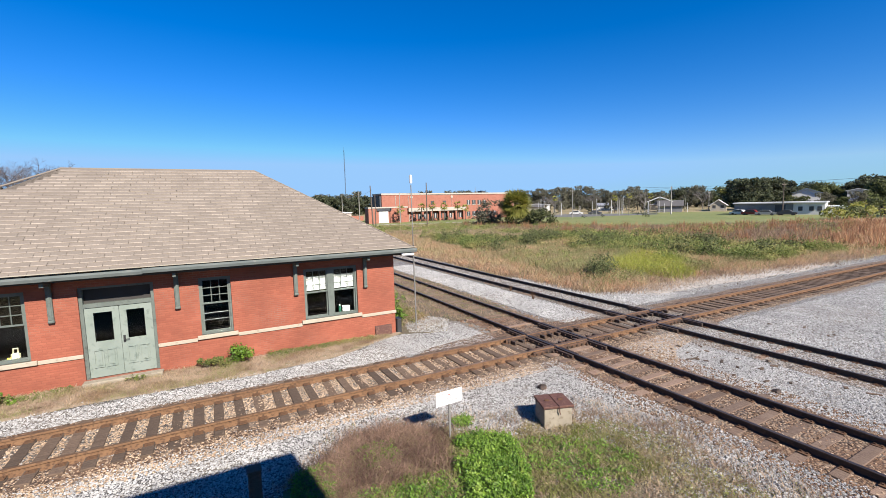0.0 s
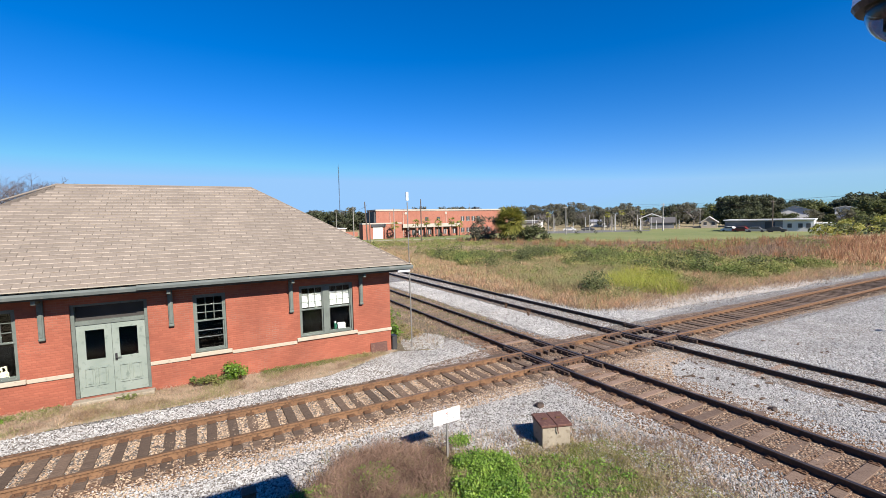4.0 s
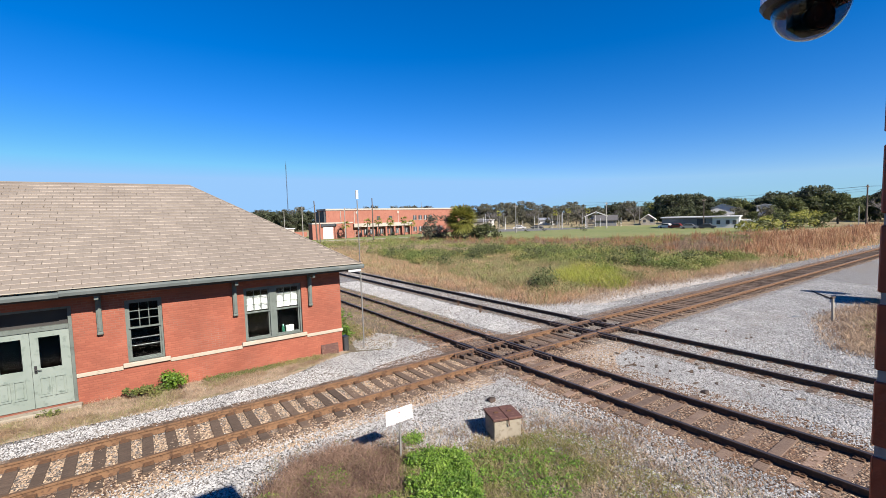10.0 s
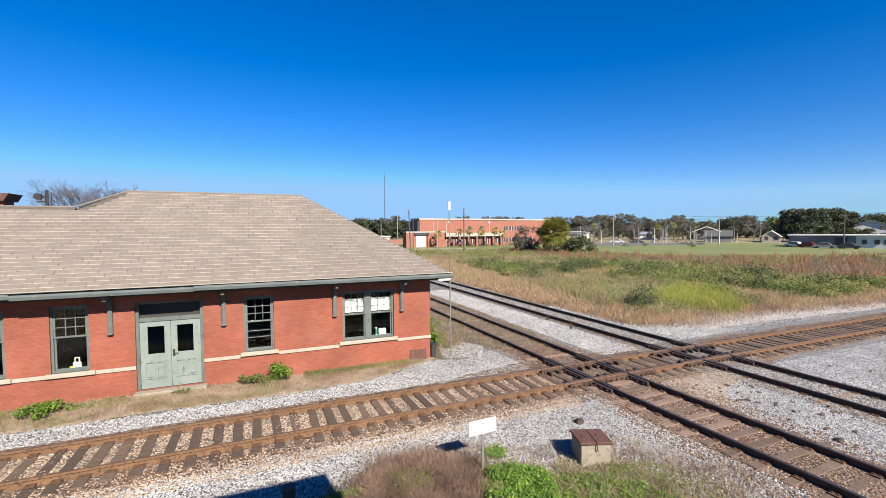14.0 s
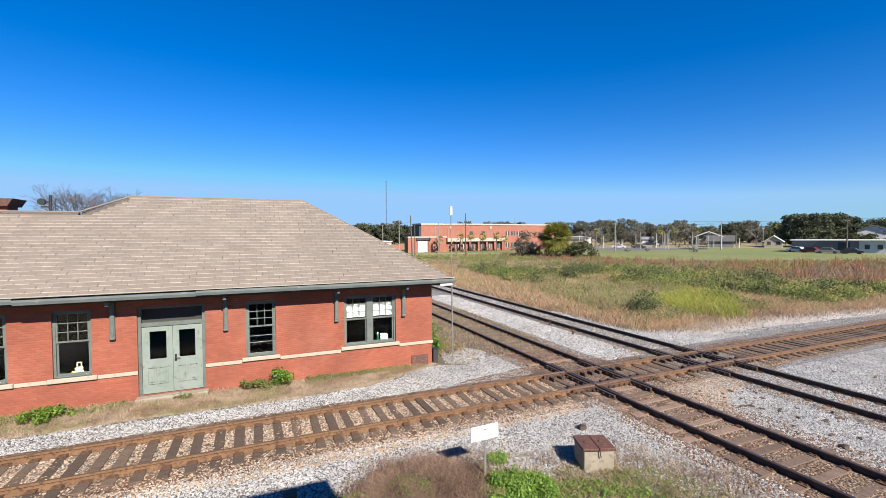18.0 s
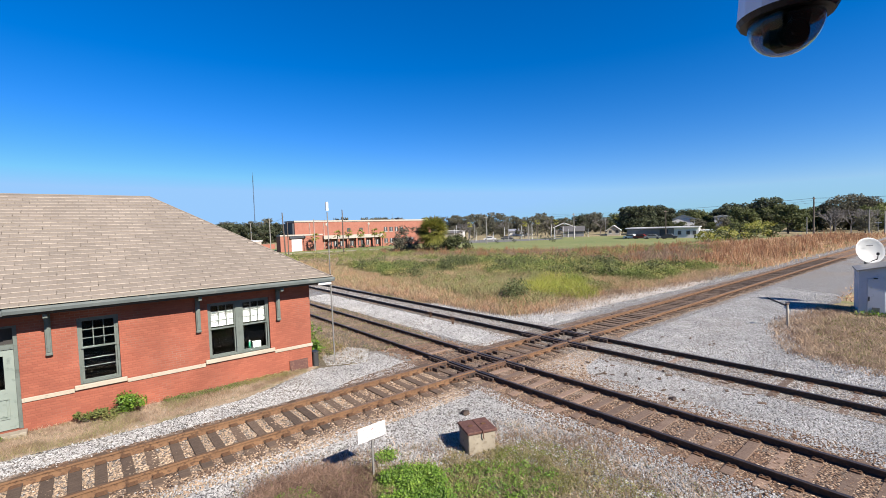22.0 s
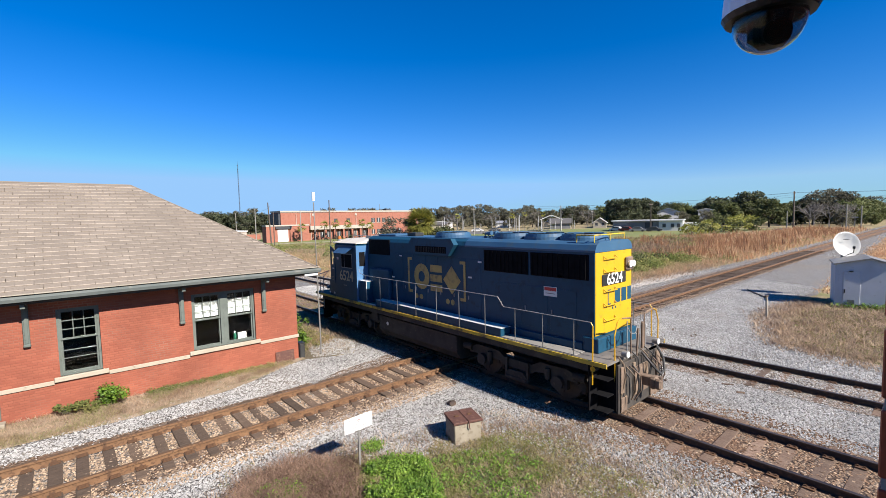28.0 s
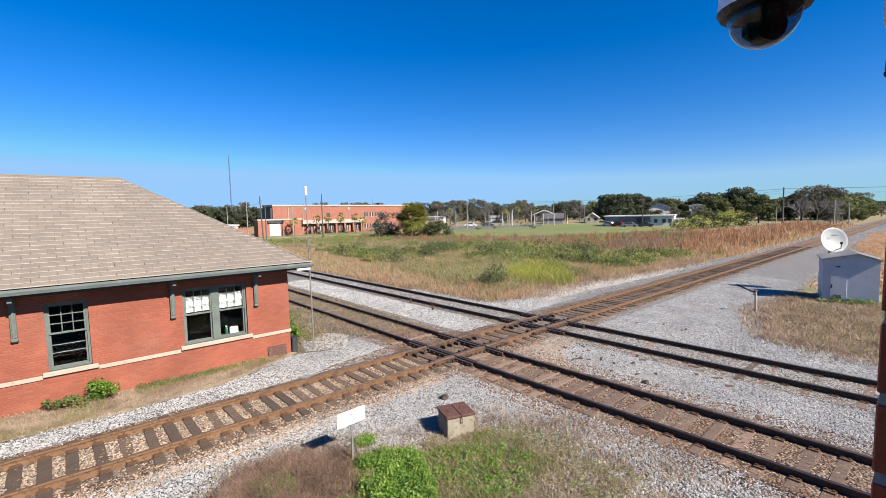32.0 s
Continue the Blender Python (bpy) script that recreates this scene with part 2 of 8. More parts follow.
GREY_STONE = [(0.077, 0.0734, 0.0691), (0.25, 0.246, 0.237), (0.346, 0.342, 0.334), (0.433, 0.43, 0.426), (0.144, 0.142, 0.136), (0.384, 0.38, 0.373), (0.0481, 0.0456, 0.0442)]
M = {
    "ballast": gravel_mat("ballast", GREY_STONE, 0.040, (0.178, 0.143, 0.107), 0.28, (0.50, 0.78), dust=(0.16, 0.126, 0.0937)),
    "ballast_rust": gravel_mat("ballast_rust", [(0.0709, 0.0382, 0.0219), (0.17, 0.102, 0.0592), (0.227, 0.148, 0.0944), (0.293, 0.216, 0.154), (0.104, 0.0562, 0.0307), (0.255, 0.194, 0.144)], 0.052, (0.123, 0.065, 0.0351), 0.6, (0.48, 0.75), gap_dark=(0.0354, 0.0202, 0.0122), dust=(0.236, 0.194, 0.154)),
    "soil": surf("soil", (0.25, 0.19, 0.125), (0.32, 0.25, 0.175), 0.9, (0.16, 0.145, 0.07), 3.0, (0.5, 0.66), rough=1.0, bump=0.9, bump_scale=25, dist=0.04),
    "field_soil": surf("field_soil", (0.22, 0.165, 0.085), (0.27, 0.2, 0.115), 0.09, (0.15, 0.15, 0.055), 0.5, (0.45, 0.65), rough=1.0, bump=0.8, bump_scale=6, dist=0.1),
    "sand": surf("sand", (0.393, 0.356, 0.31), (0.31, 0.269, 0.222), 0.8, (0.124, 0.098, 0.0672), 5.0, (0.6, 0.72), rough=1.0, bump=0.6, bump_scale=30, dist=0.02),
    "lawn": surf("lawn", (0.105, 0.13, 0.033), (0.145, 0.155, 0.045), 0.05, (0.2, 0.17, 0.075), 0.3, (0.55, 0.75), rough=1.0, bump=0.6, bump_scale=20, dist=0.03),
    "lawn_bright": surf("lawn_bright", (0.135, 0.186, 0.0258), (0.17, 0.207, 0.0388), 0.2, (0.217, 0.196, 0.0724), 1.5, (0.6, 0.8), rough=1.0, bump=0.6, bump_scale=20, dist=0.03),
    "asphalt": surf("asphalt", (0.0828, 0.0828, 0.0798), (0.109, 0.106, 0.103), 0.3, rough=0.95, bump=0.3),
    "rail_side": surf("rail_side", (0.127, 0.0672, 0.0331), (0.166, 0.0904, 0.0445), 3.0, (0.0672, 0.0341, 0.0181), 14, (0.5, 0.66), rough=0.85, bump=0.3),
    "rail_dark": surf("rail_dark", (0.03, 0.02, 0.015), (0.05, 0.032, 0.022), 3.0, (0.085, 0.046, 0.026), 12, rough=0.75, bump=0.3),
    "rail_top": surf("rail_top", (0.186, 0.119, 0.0724), (0.144, 0.0882, 0.0517), 2.0, rough=0.5, metal=0.5, bump=0.1),
    "rail_top_worn": surf("rail_top_worn", (0.04, 0.03, 0.026), (0.08, 0.06, 0.05), 2.0, rough=0.4, metal=0.6, bump=0.1),
    "tie": surf("tie", (0.0756, 0.0495, 0.0325), (0.111, 0.0756, 0.0515), 3.0, (0.0396, 0.0258, 0.0179), 18, rough=0.95, bump=0.6, bump_scale=40, rand=0.35, stretch=(1, 6, 6)),
    "tie_grey": surf("tie_grey", (0.128, 0.0824, 0.0584), (0.171, 0.12, 0.0889), 3.0, (0.0659, 0.0372, 0.0242), 18, rough=0.95, bump=0.6, bump_scale=40, rand=0.4, stretch=(1, 6, 6)),
    "rust_plate": surf("rust_plate", (0.103, 0.0517, 0.0233), (0.0672, 0.031, 0.0155), 6.0, rough=0.9, bump=0.3),
    "brick_depot": brick_mat("brick_depot", (0.251, 0.0752, 0.0426), (0.211, 0.0577, 0.0326), (0.231, 0.12, 0.0851), patch=None),
    "limestone": surf("limestone", (0.341, 0.299, 0.238), (0.299, 0.258, 0.201), 2.0, (0.217, 0.181, 0.14), 9, (0.6, 0.75), rough=0.85, bump=0.2),
    "green_paint": surf("green_paint", (0.0798, 0.0958, 0.0851), (0.103, 0.122, 0.109), 2.5, (0.0517, 0.062, 0.0543), 11, (0.58, 0.75), rough=0.6, bump=0.1),
    "green_pale": surf("green_pale", (0.155, 0.188, 0.163), (0.186, 0.217, 0.192), 2.0, (0.114, 0.144, 0.124), 7, (0.55, 0.7), rough=0.6, bump=0.1),
    "gutter": surf("gutter", (0.0882, 0.106, 0.103), (0.124, 0.14, 0.135), 1.2, (0.186, 0.186, 0.17), 4.0, (0.6, 0.75), rough=0.55, bump=0.1),
    # board colour taken down to near-black to deepen the shade under the eave
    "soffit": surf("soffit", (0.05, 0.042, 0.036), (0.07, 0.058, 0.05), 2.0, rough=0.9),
    # near-black for room insides and transom, their shade put into the colour
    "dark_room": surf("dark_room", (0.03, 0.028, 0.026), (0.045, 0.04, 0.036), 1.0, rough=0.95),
    "glass": glass_mat("glass"),
    "curtain": surf("curtain", (0.504, 0.504, 0.491), (0.452, 0.452, 0.445), 3.0, rough=0.9, bump=0.3, stretch=(8, 1, 1)),
    "shingle": surf("shingle", (0.174, 0.147, 0.121), (0.156, 0.13, 0.107), 1.0, (0.129, 0.107, 0.0883), 30, (0.5, 0.75), rough=0.95, bump=0.4, bump_scale=150, rand=0.06, island=0.08),
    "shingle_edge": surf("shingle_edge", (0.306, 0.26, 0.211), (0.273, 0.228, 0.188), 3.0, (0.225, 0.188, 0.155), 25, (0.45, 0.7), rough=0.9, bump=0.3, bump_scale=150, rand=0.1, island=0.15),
    "white_paint": surf("white_paint", (0.646, 0.646, 0.637), (0.598, 0.598, 0.581), 3.0, rough=0.5, bump=0.05),
    "concrete": surf("concrete", (0.258, 0.227, 0.176), (0.207, 0.179, 0.135), 3.0, (0.155, 0.129, 0.0927), 12, (0.55, 0.7), rough=0.95, bump=0.4),
    "rust_lid": surf("rust_lid", (0.0882, 0.0362, 0.0258), (0.062, 0.0258, 0.0207), 3.0, (0.124, 0.062, 0.0413), 14, rough=0.8, bump=0.2),
    "steel_grey": surf("steel_grey", (0.186, 0.192, 0.196), (0.155, 0.16, 0.166), 4.0, rough=0.45, metal=0.6, bump=0.05),
    "galv": surf("galv", (0.217, 0.212, 0.201), (0.176, 0.17, 0.16), 4.0, (0.103, 0.0775, 0.0517), 12, (0.62, 0.75), rough=0.55, metal=0.3, bump=0.1),
    "black": surf("black", (0.012, 0.012, 0.013), (0.02, 0.02, 0.02), 3.0, rough=0.5, bump=0.05),
    "rubber": surf("rubber", (0.02, 0.02, 0.021), (0.03, 0.03, 0.03), 3.0, rough=0.7, bump=0.05),
    "ink": surf("ink", (0.06, 0.06, 0.07), (0.09, 0.09, 0.1), 9.0, rough=0.7, bump=0),
    "ink_pale": surf("ink_pale", (0.20, 0.20, 0.22), (0.26, 0.26, 0.27), 9.0, rough=0.7, bump=0),
    "ink_red": surf("ink_red", (0.5, 0.05, 0.04), (0.42, 0.05, 0.05), 9.0, rough=0.7, bump=0),
}
# ---- parts ----


def link(name, bm, mat, parent=None, label="", smooth=False):
    me = bpy.data.meshes.new(name)
    bm.to_mesh(me)
    bm.free()
    for m in mat if isinstance(mat, (list, tuple)) else (mat,):
        me.materials.append(M[m] if isinstance(m, str) else m)
    if smooth:
        me.polygons.foreach_set("use_smooth", [True] * len(me.polygons))
    ob = new(name, me)
    if parent:
        ob.parent = parent
    if label:
        ob["label"] = label
    return ob


def part(name, bm, mat, parent, label="", smooth=False):
    return link(name, bm, mat, parent, label, smooth)


def thing(name, label, category, at=(0, 0, 0), rz=0, group="", kind=""):
    ob = new(name)
    ob.matrix_basis = pose(*at, 0, 0, rz)
    return tagged(ob, label, category, group, kind)


def share(name, me, parent, m, label=""):
    """Another object on the same mesh."""
    ob = new(name, me)
    ob.parent = parent
    ob.matrix_basis = m
    if label:
        ob["label"] = label
    return ob


def add_box(bm, x0, x1, y0, y1, z0, z1, bevel=0.0, m=None, mat=0):
    r = bmesh.ops.create_cube(bm, size=1)
    vs = r["verts"]
    for v in vs:
        v.co = Vector((x0 + (v.co.x + 0.5) * (x1 - x0), y0 + (v.co.y + 0.5) * (y1 - y0), z0 + (v.co.z + 0.5) * (z1 - z0)))
    if bevel:
        es = list({e for v in vs for e in v.link_edges})
        r = bmesh.ops.bevel(bm, geom=es, offset=bevel, segments=1, affect="EDGES", clamp_overlap=True)
        vs = r["verts"]
    fs = {f for v in vs for f in v.link_faces}
    for f in fs:
        f.material_index = mat
    if m is not None:
        bmesh.ops.transform(bm, matrix=m, verts=list({v for f in fs for v in f.verts}))
    return bm


def box(*a, **k):
    return add_box(bmesh.new(), *a, **k)


def add_cyl(bm, p, q, r, r2=None, n=10, caps=True, mat=0):
    p, q = Vector(p), Vector(q)
    d = q - p
    out = bmesh.ops.create_cone(bm, cap_ends=caps, segments=n, radius1=r, radius2=r if r2 is None else r2, depth=d.length)
    m = Matrix.Translation((p + q) / 2) @ d.to_track_quat("Z", "Y").to_matrix().to_4x4()
    bmesh.ops.transform(bm, matrix=m, verts=out["verts"])
    for f in {f for v in out["verts"] for f in v.link_faces}:
        f.material_index = mat
    return bm


def cyl(*a, **k):
    return add_cyl(bmesh.new(), *a, **k)


def tube(bm, pts, r, n=6, mat=0):
    """A bent pipe through the points."""
    for a, b in zip(pts, pts[1:]):
        add_cyl(bm, a, b, r, n=n, mat=mat)
    return bm


def add_prism(bm, outline, lo, hi, axis="y", mat=0):
    """An outline in the two other axes, drawn out along one axis."""
    def at(u, v, w):
        return {"x": (w, u, v), "y": (u, w, v), "z": (u, v, w)}[axis]
    a = [bm.verts.new(at(u, v, lo)) for u, v in outline]
    b = [bm.verts.new(at(u, v, hi)) for u, v in outline]
    n = len(outline)
    fs = [bm.faces.new(a), bm.faces.new(list(reversed(b)))]
    fs += [bm.faces.new((a[i], b[i], b[(i + 1) % n], a[(i + 1) % n])) for i in range(n)]
    for f in fs:
        f.material_index = mat
    bmesh.ops.recalc_face_normals(bm, faces=fs)
    return bm


def prism(*a, **k):
    return add_prism(bmesh.new(), *a, **k)


def text(name, body, size, mat, m, parent=None, extrude=0.004, label=""):
    """Raised lettering in the built-in font, turned into a mesh."""
    cu = bpy.data.curves.new(name, "FONT")
    cu.body, cu.size, cu.extrude, cu.align_x, cu.align_y = body, size, extrude, "CENTER", "CENTER"
    cu.offset = size * 0.012
    tmp = bpy.data.objects.new(name, cu)
    scene.collection.objects.link(tmp)
    me = bpy.data.meshes.new_from_object(tmp.evaluated_get(bpy.context.evaluated_depsgraph_get()))
    bpy.data.objects.remove(tmp)
    me.materials.clear()
    me.materials.append(M[mat])
    ob = new(name, me)
    ob.parent = parent
    ob.matrix_basis = m
    if label:
        ob["label"] = label
    return ob


def sheet(name, mat, outline, z, label, category, step=0.0, rough=0.0, seed=1, kind="structure"):
    """A flat patch of ground with an uneven edge."""
    pts = []
    n = len(outline)
    for i in range(n):
        (x0, y0), (x1, y1) = outline[i], outline[(i + 1) % n]
        k = max(1, int(math.hypot(x1 - x0, y1 - y0) / step)) if step else 1
        for j in range(k):
            u = j / k
            x, y = x0 + (x1 - x0) * u, y0 + (y1 - y0) * u
            if rough:
                d = noise.noise_vector(Vector((x * 0.45, y * 0.45, seed))) * rough + noise.noise_vector(Vector((x * 1.7, y * 1.7, seed + 5))) * rough * 0.5
                x, y = x + d.x, y + d.y
            pts.append((x, y))
    bm = bmesh.new()
    f = bm.faces.new([bm.verts.new((x, y, z)) for x, y in pts])
    bmesh.ops.triangulate(bm, faces=[f])
    for f in bm.faces:
        if f.normal.z < 0:
            f.normal_flip()
    return tagged(link(name, bm, mat), label, category, kind=kind)


def wall_bm(x0, x1, z0, z1, y, thick, holes):
    """One wall with openings cut through it, as one connected mesh. Its face lies at y, its back at y + thick."""
    xs = sorted({x0, x1, *(h[0] for h in holes), *(h[1] for h in holes)})
    zs = sorted({z0, z1, *(h[2] for h in holes), *(h[3] for h in holes)})
    bm = bmesh.new()
    grid = {(i, j): bm.verts.new((x, y, z)) for i, x in enumerate(xs) for j, z in enumerate(zs)}
    for i in range(len(xs) - 1):
        for j in range(len(zs) - 1):
            cx, cz = (xs[i] + xs[i + 1]) / 2, (zs[j] + zs[j + 1]) / 2
            if not any(h[0] < cx < h[1] and h[2] < cz < h[3] for h in holes):
                bm.faces.new((grid[i, j], grid[i + 1, j], grid[i + 1, j + 1], grid[i, j + 1]))
    bmesh.ops.delete(bm, geom=[v for v in bm.verts if not v.link_faces], context="VERTS")
    r = bmesh.ops.extrude_face_region(bm, geom=list(bm.faces))
    for v in r["geom"]:
        if isinstance(v, bmesh.types.BMVert):
            v.co.y += thick
    bmesh.ops.recalc_face_normals(bm, faces=bm.faces)
    return bm

# ---- ground ----
bm = bmesh.new()
bmesh.ops.create_circle(bm, cap_ends=True, segments=64, radius=2600)
tagged(link("ground", bm, "field_soil"), "flat weedy ground of dry grass and soil", "ground", kind="structure")
BALLAST_Z = 0.02
sheet("ballast_bed", "ballast", [(-60, 10.2), (-60, 14.9), (-2, 15.35), (4, 16.1), (7.5, 16.35), (9.4, 15.6), (10.4, 18.5), (10.2, 60), (9.5, 130), (20.0, 130), (19.2, 60), (18.9, 38), (18.9, 25), (19.9, 17), (24, 15.6), (40, 15.2), (80, 15.0), (300, 15.2), (300, 8.0), (60, 7.0), (36, 6.2), (27, 6.3), (21.5, 5.0), (20.3, 1.0), (20.3, -60), (9.0, -60), (9.3, 4), (10.2, 6.8), (9.0, 8.1), (6.8, 8.0), (5.5, 9.2), (3.6, 9.5), (2.8, 8.8), (1.5, 7.5), (-20, 7)], BALLAST_Z, "light grey crushed stone ballast spread round the tracks", "ballast", step=0.3, rough=0.6)
sheet("dry_verge", "soil", [(-40, 14.3), (-4.6, 14.75), (-1.7, 14.8), (0.6, 14.75), (2.4, 14.7), (4.2, 14.85), (5.0, 15.0), (6.0, 15.45), (7.2, 16.0), (7.7, 16.25), (7.7, 17.6), (-40, 17.6)], 0.032, "strip of dry grass and dirt along the depot", "verge", step=0.4, rough=0.12, seed=3)
sheet("sandy_strip", "sand", [(19.9, 16.9), (21.8, 15.4), (30, 15.0), (41, 14.9), (41, 16.0), (29, 17.4), (24, 17.6)], 0.034, "pale sandy gravel at the edge of the weeds", "sand", step=0.4, rough=0.4, seed=9)
sheet("mown_field", "lawn", [(70, 50), (150, 33), (160, 60), (158, 95), (110, 130), (64, 104), (62, 60)], 0.03, "mown green field beyond the weeds", "lawn", step=4, rough=1.5, seed=11)
sheet("school_lawn", "lawn", [(19.5, 91), (34, 94), (58, 83), (63, 80), (66, 104), (110, 132), (60, 150), (20, 150)], 0.034, "mown lawn in front of the school", "lawn", step=4, rough=1.0, seed=12)
sheet("bright_lawn", "lawn_bright", [(30, 1.2), (36, 2.0), (60, 3.4), (110, 6.2), (160, 7.0), (160, -60), (24, -60), (23, 0.5)], 0.03, "bright green mown grass beside the line", "lawn", step=2, rough=0.5, seed=13)
M["ballast_tan"] = gravel_mat("ballast_tan", [(0.0927, 0.0724, 0.0543), (0.227, 0.186, 0.147), (0.299, 0.258, 0.212), (0.176, 0.124, 0.0882), (0.382, 0.341, 0.29)], 0.05, (0.166, 0.109, 0.0724), 0.7, (0.5, 0.75))
sheet("rust_ballast_a", "ballast_rust", [(-60, 10.75), (-60, 11.72), (6.5, 11.72), (7.5, 13.9), (10.2, 14.6), (19.5, 14.1), (60, 13.9), (300, 14.1), (300, 10.7), (60, 10.9), (21.5, 11.0), (19.0, 10.7), (8.5, 10.75)], 0.03, "rust-brown stone between and beside the rails", "ballast", step=0.5, rough=0.22, seed=21)
sheet("rust_ballast_b", "ballast_rust", [(10.75, -50), (10.75, 60), (10.8, 130), (13.3, 130), (13.35, 60), (13.35, -50)], 0.036, "rust-brown stone of the worn through line", "ballast", step=0.5, rough=0.25, seed=22)
sheet("rust_ballast_c", "ballast_tan", [(15.9, -50), (15.9, 9.5), (15.5, 11), (15.5, 15), (16.1, 16.5), (16.1, 130), (18.5, 130), (18.5, 16), (19.1, 15), (19.1, 11), (18.6, 9.5), (18.6, -50)], 0.036, "rusty stone in the second line", "ballast", step=0.5, rough=0.18, seed=23)

# ---- tracks ----
RAIL_TOP, GAUGE = 0.195, 1.505
AY, BX, CX = 11.65, 11.30, 16.50   # near rails of the three tracks


def rail_bm(length):
    """A rail along x, its head at z = 0, split so that the running surface can be worn."""
    prof = [(-0.07, -0.165), (0.07, -0.165), (0.07, -0.155), (0.012, -0.135), (0.012, -0.045), (0.041, -0.042), (0.041, -0.005), (0.034, 0.0), (-0.034, 0.0), (-0.041, -0.005), (-0.041, -0.042), (-0.012, -0.045), (-0.012, -0.135), (-0.07, -0.155)]
    bm = prism([(y, z) for y, z in prof], 0, length, "x")
    for f in bm.faces:
        if f.normal.z > 0.9 and f.calc_center_median().z > -0.002:
            f.material_index = 1
    return bm


def rail(track, x, y, length, rz, mats, label):
    ob = part("rail", rail_bm(length), mats, track, label)
    ob.matrix_basis = pose(x, y, RAIL_TOP, 0, 0, rz)
    return ob


track_a = thing("railway_track", "straight track with rust-brown rails on old wooden ties", "railway track", kind="structure")
track_b = thing("railway_track", "dark-railed track on weathered grey ties in rusty stone", "railway track", kind="structure")
track_c = thing("railway_track", "dark-railed second track half sunk in grey ballast", "railway track", kind="structure")
for dy in (0, GAUGE):
    rail(track_a, -60, AY + dy, 360, 0, ("rail_side", "rail_top"), "rust-brown steel rail")
for dx in (0, GAUGE):
    rail(track_b, BX + dx, -50, 370, 90, ("rail_dark", "rail_top_worn"), "dark worn steel rail")
    rail(track_c, CX + dx, -50, 250, 90, ("rail_dark", "rail_top_worn"), "dark worn steel rail")


def tie_meshes(mat, n=4, half=1.3):
    out = []
    for i in range(n):
        w = 0.098 + 0.022 * random.random()
        bm = box(-w, w, -half, half, -0.1, 0.03, bevel=0.012)
        for v in bm.verts:
            v.co += noise.noise_vector(v.co * 3 + Vector((i * 9, 0, 0))) * 0.014
        me = bpy.data.meshes.new("tie")
        bm.to_mesh(me)
        bm.free()
        me.materials.append(M[mat])
        out.append(me)
    return out


TIES_BROWN, TIES_GREY = tie_meshes("tie", half=1.23), tie_meshes("tie_grey")
bm = bmesh.new()
for s in (-1, 1):
    add_box(bm, -0.09, 0.09, s * GAUGE / 2 - 0.17, s * GAUGE / 2 + 0.17, 0.03, 0.044)
    for dx in (-0.05, 0.05):
        for dy in (-0.1, 0.1):
            add_box(bm, dx - 0.016, dx + 0.016, s * GAUGE / 2 + dy - 0.016, s * GAUGE / 2 + dy + 0.016, 0.044, 0.066)
PLATES = bpy.data.meshes.new("tie_plate")
bm.to_mesh(PLATES)
bm.free()
PLATES.materials.append(M["rust_plate"])


def ties(track, along, centre, lo, hi, step, meshes, z=0.0, plates=True, skip=()):
    s = lo
    while s < hi:
        s += step * random.uniform(0.88, 1.12)
        if any(a < s < b for a, b in skip):
            continue
        off, turn = random.uniform(-0.06, 0.06), random.uniform(-1.6, 1.6)
        at = (s, centre + off) if along == "x" else (centre + off, s)
        base = 0 if along == "x" else 90
        sink = random.uniform(-0.05, 0.006) if z < 0.02 else random.uniform(-0.022, 0.008)
        ob = share("tie", random.choice(meshes), track, pose(*at, z + sink, 0, 0, base + turn))
        if plates:
            share("tie_plate", PLATES, ob, pose(0, -off if along == "x" else off, -sink))


ties(track_a, "x", AY + GAUGE / 2, -14, 10.6, 0.455, TIES_BROWN, 0.035)
ties(track_a, "x", AY + GAUGE / 2, 18.9, 70, 0.455, TIES_BROWN, 0.035)
ties(track_a, "x", AY + GAUGE / 2, 13.4, 15.9, 0.5, TIES_BROWN, 0.035)
ties(track_b, "y", BX + GAUGE / 2, -4, 10.8, 0.54, TIES_GREY, 0.028)
ties(track_b, "y", BX + GAUGE / 2, 14.1, 45, 0.54, TIES_GREY, 0.028)
ties(track_c, "y", CX + GAUGE / 2, -4, 10.6, 0.54, TIES_GREY, 0.012)
ties(track_c, "y", CX + GAUGE / 2, 14.2, 45, 0.54, TIES_GREY, -0.008)

sheet("crib_ballast", "ballast_tan", [(-60, 11.75), (-60, 13.02), (6.4, 13.02), (7.4, 11.8)], 0.031, "dusty tan stone between the wooden ties", "ballast", step=0.5, rough=0.05, seed=25)
sheet("rust_ballast_d", "ballast_rust", [(-60, 13.05), (-60, 13.75), (6.8, 13.8), (6.8, 13.05)], 0.03, "rust-brown stone along the far rail", "ballast", step=0.5, rough=0.12, seed=24)

# ---- depot ----
depot = thing("depot_building", "old single-storey red brick railway depot with a tan hipped roof", "building")
WY, WH = 16.5, 3.26
RIGHT, LEFT, BACK = 7.58, -22.0, 25.2
OPEN = [(-7.95, -7.05, 0.95, 2.88), (-5.95, -5.05, 0.95, 2.88), (-4.06, -3.15, 0.95, 2.88), (-2.02, -0.2, 0.14, 2.86), (0.99, 1.91, 1.0, 2.84), (4.21, 6.12, 1.02, 2.82)]
bm = wall_bm(LEFT, RIGHT, 0, WH, WY, 0.3, OPEN)
part("front_wall", bm, "brick_depot", depot, "weathered red brick wall")
part("side_wall", box(RIGHT - 0.3, RIGHT, WY + 0.3, BACK - 0.3, 0, WH), "brick_depot", depot)
part("side_wall", box(LEFT, LEFT + 0.3, WY + 0.3, BACK - 0.3, 0, WH), "brick_depot", depot)
part("back_wall", box(LEFT, RIGHT, BACK - 0.3, BACK, 0, WH), "brick_depot", depot)
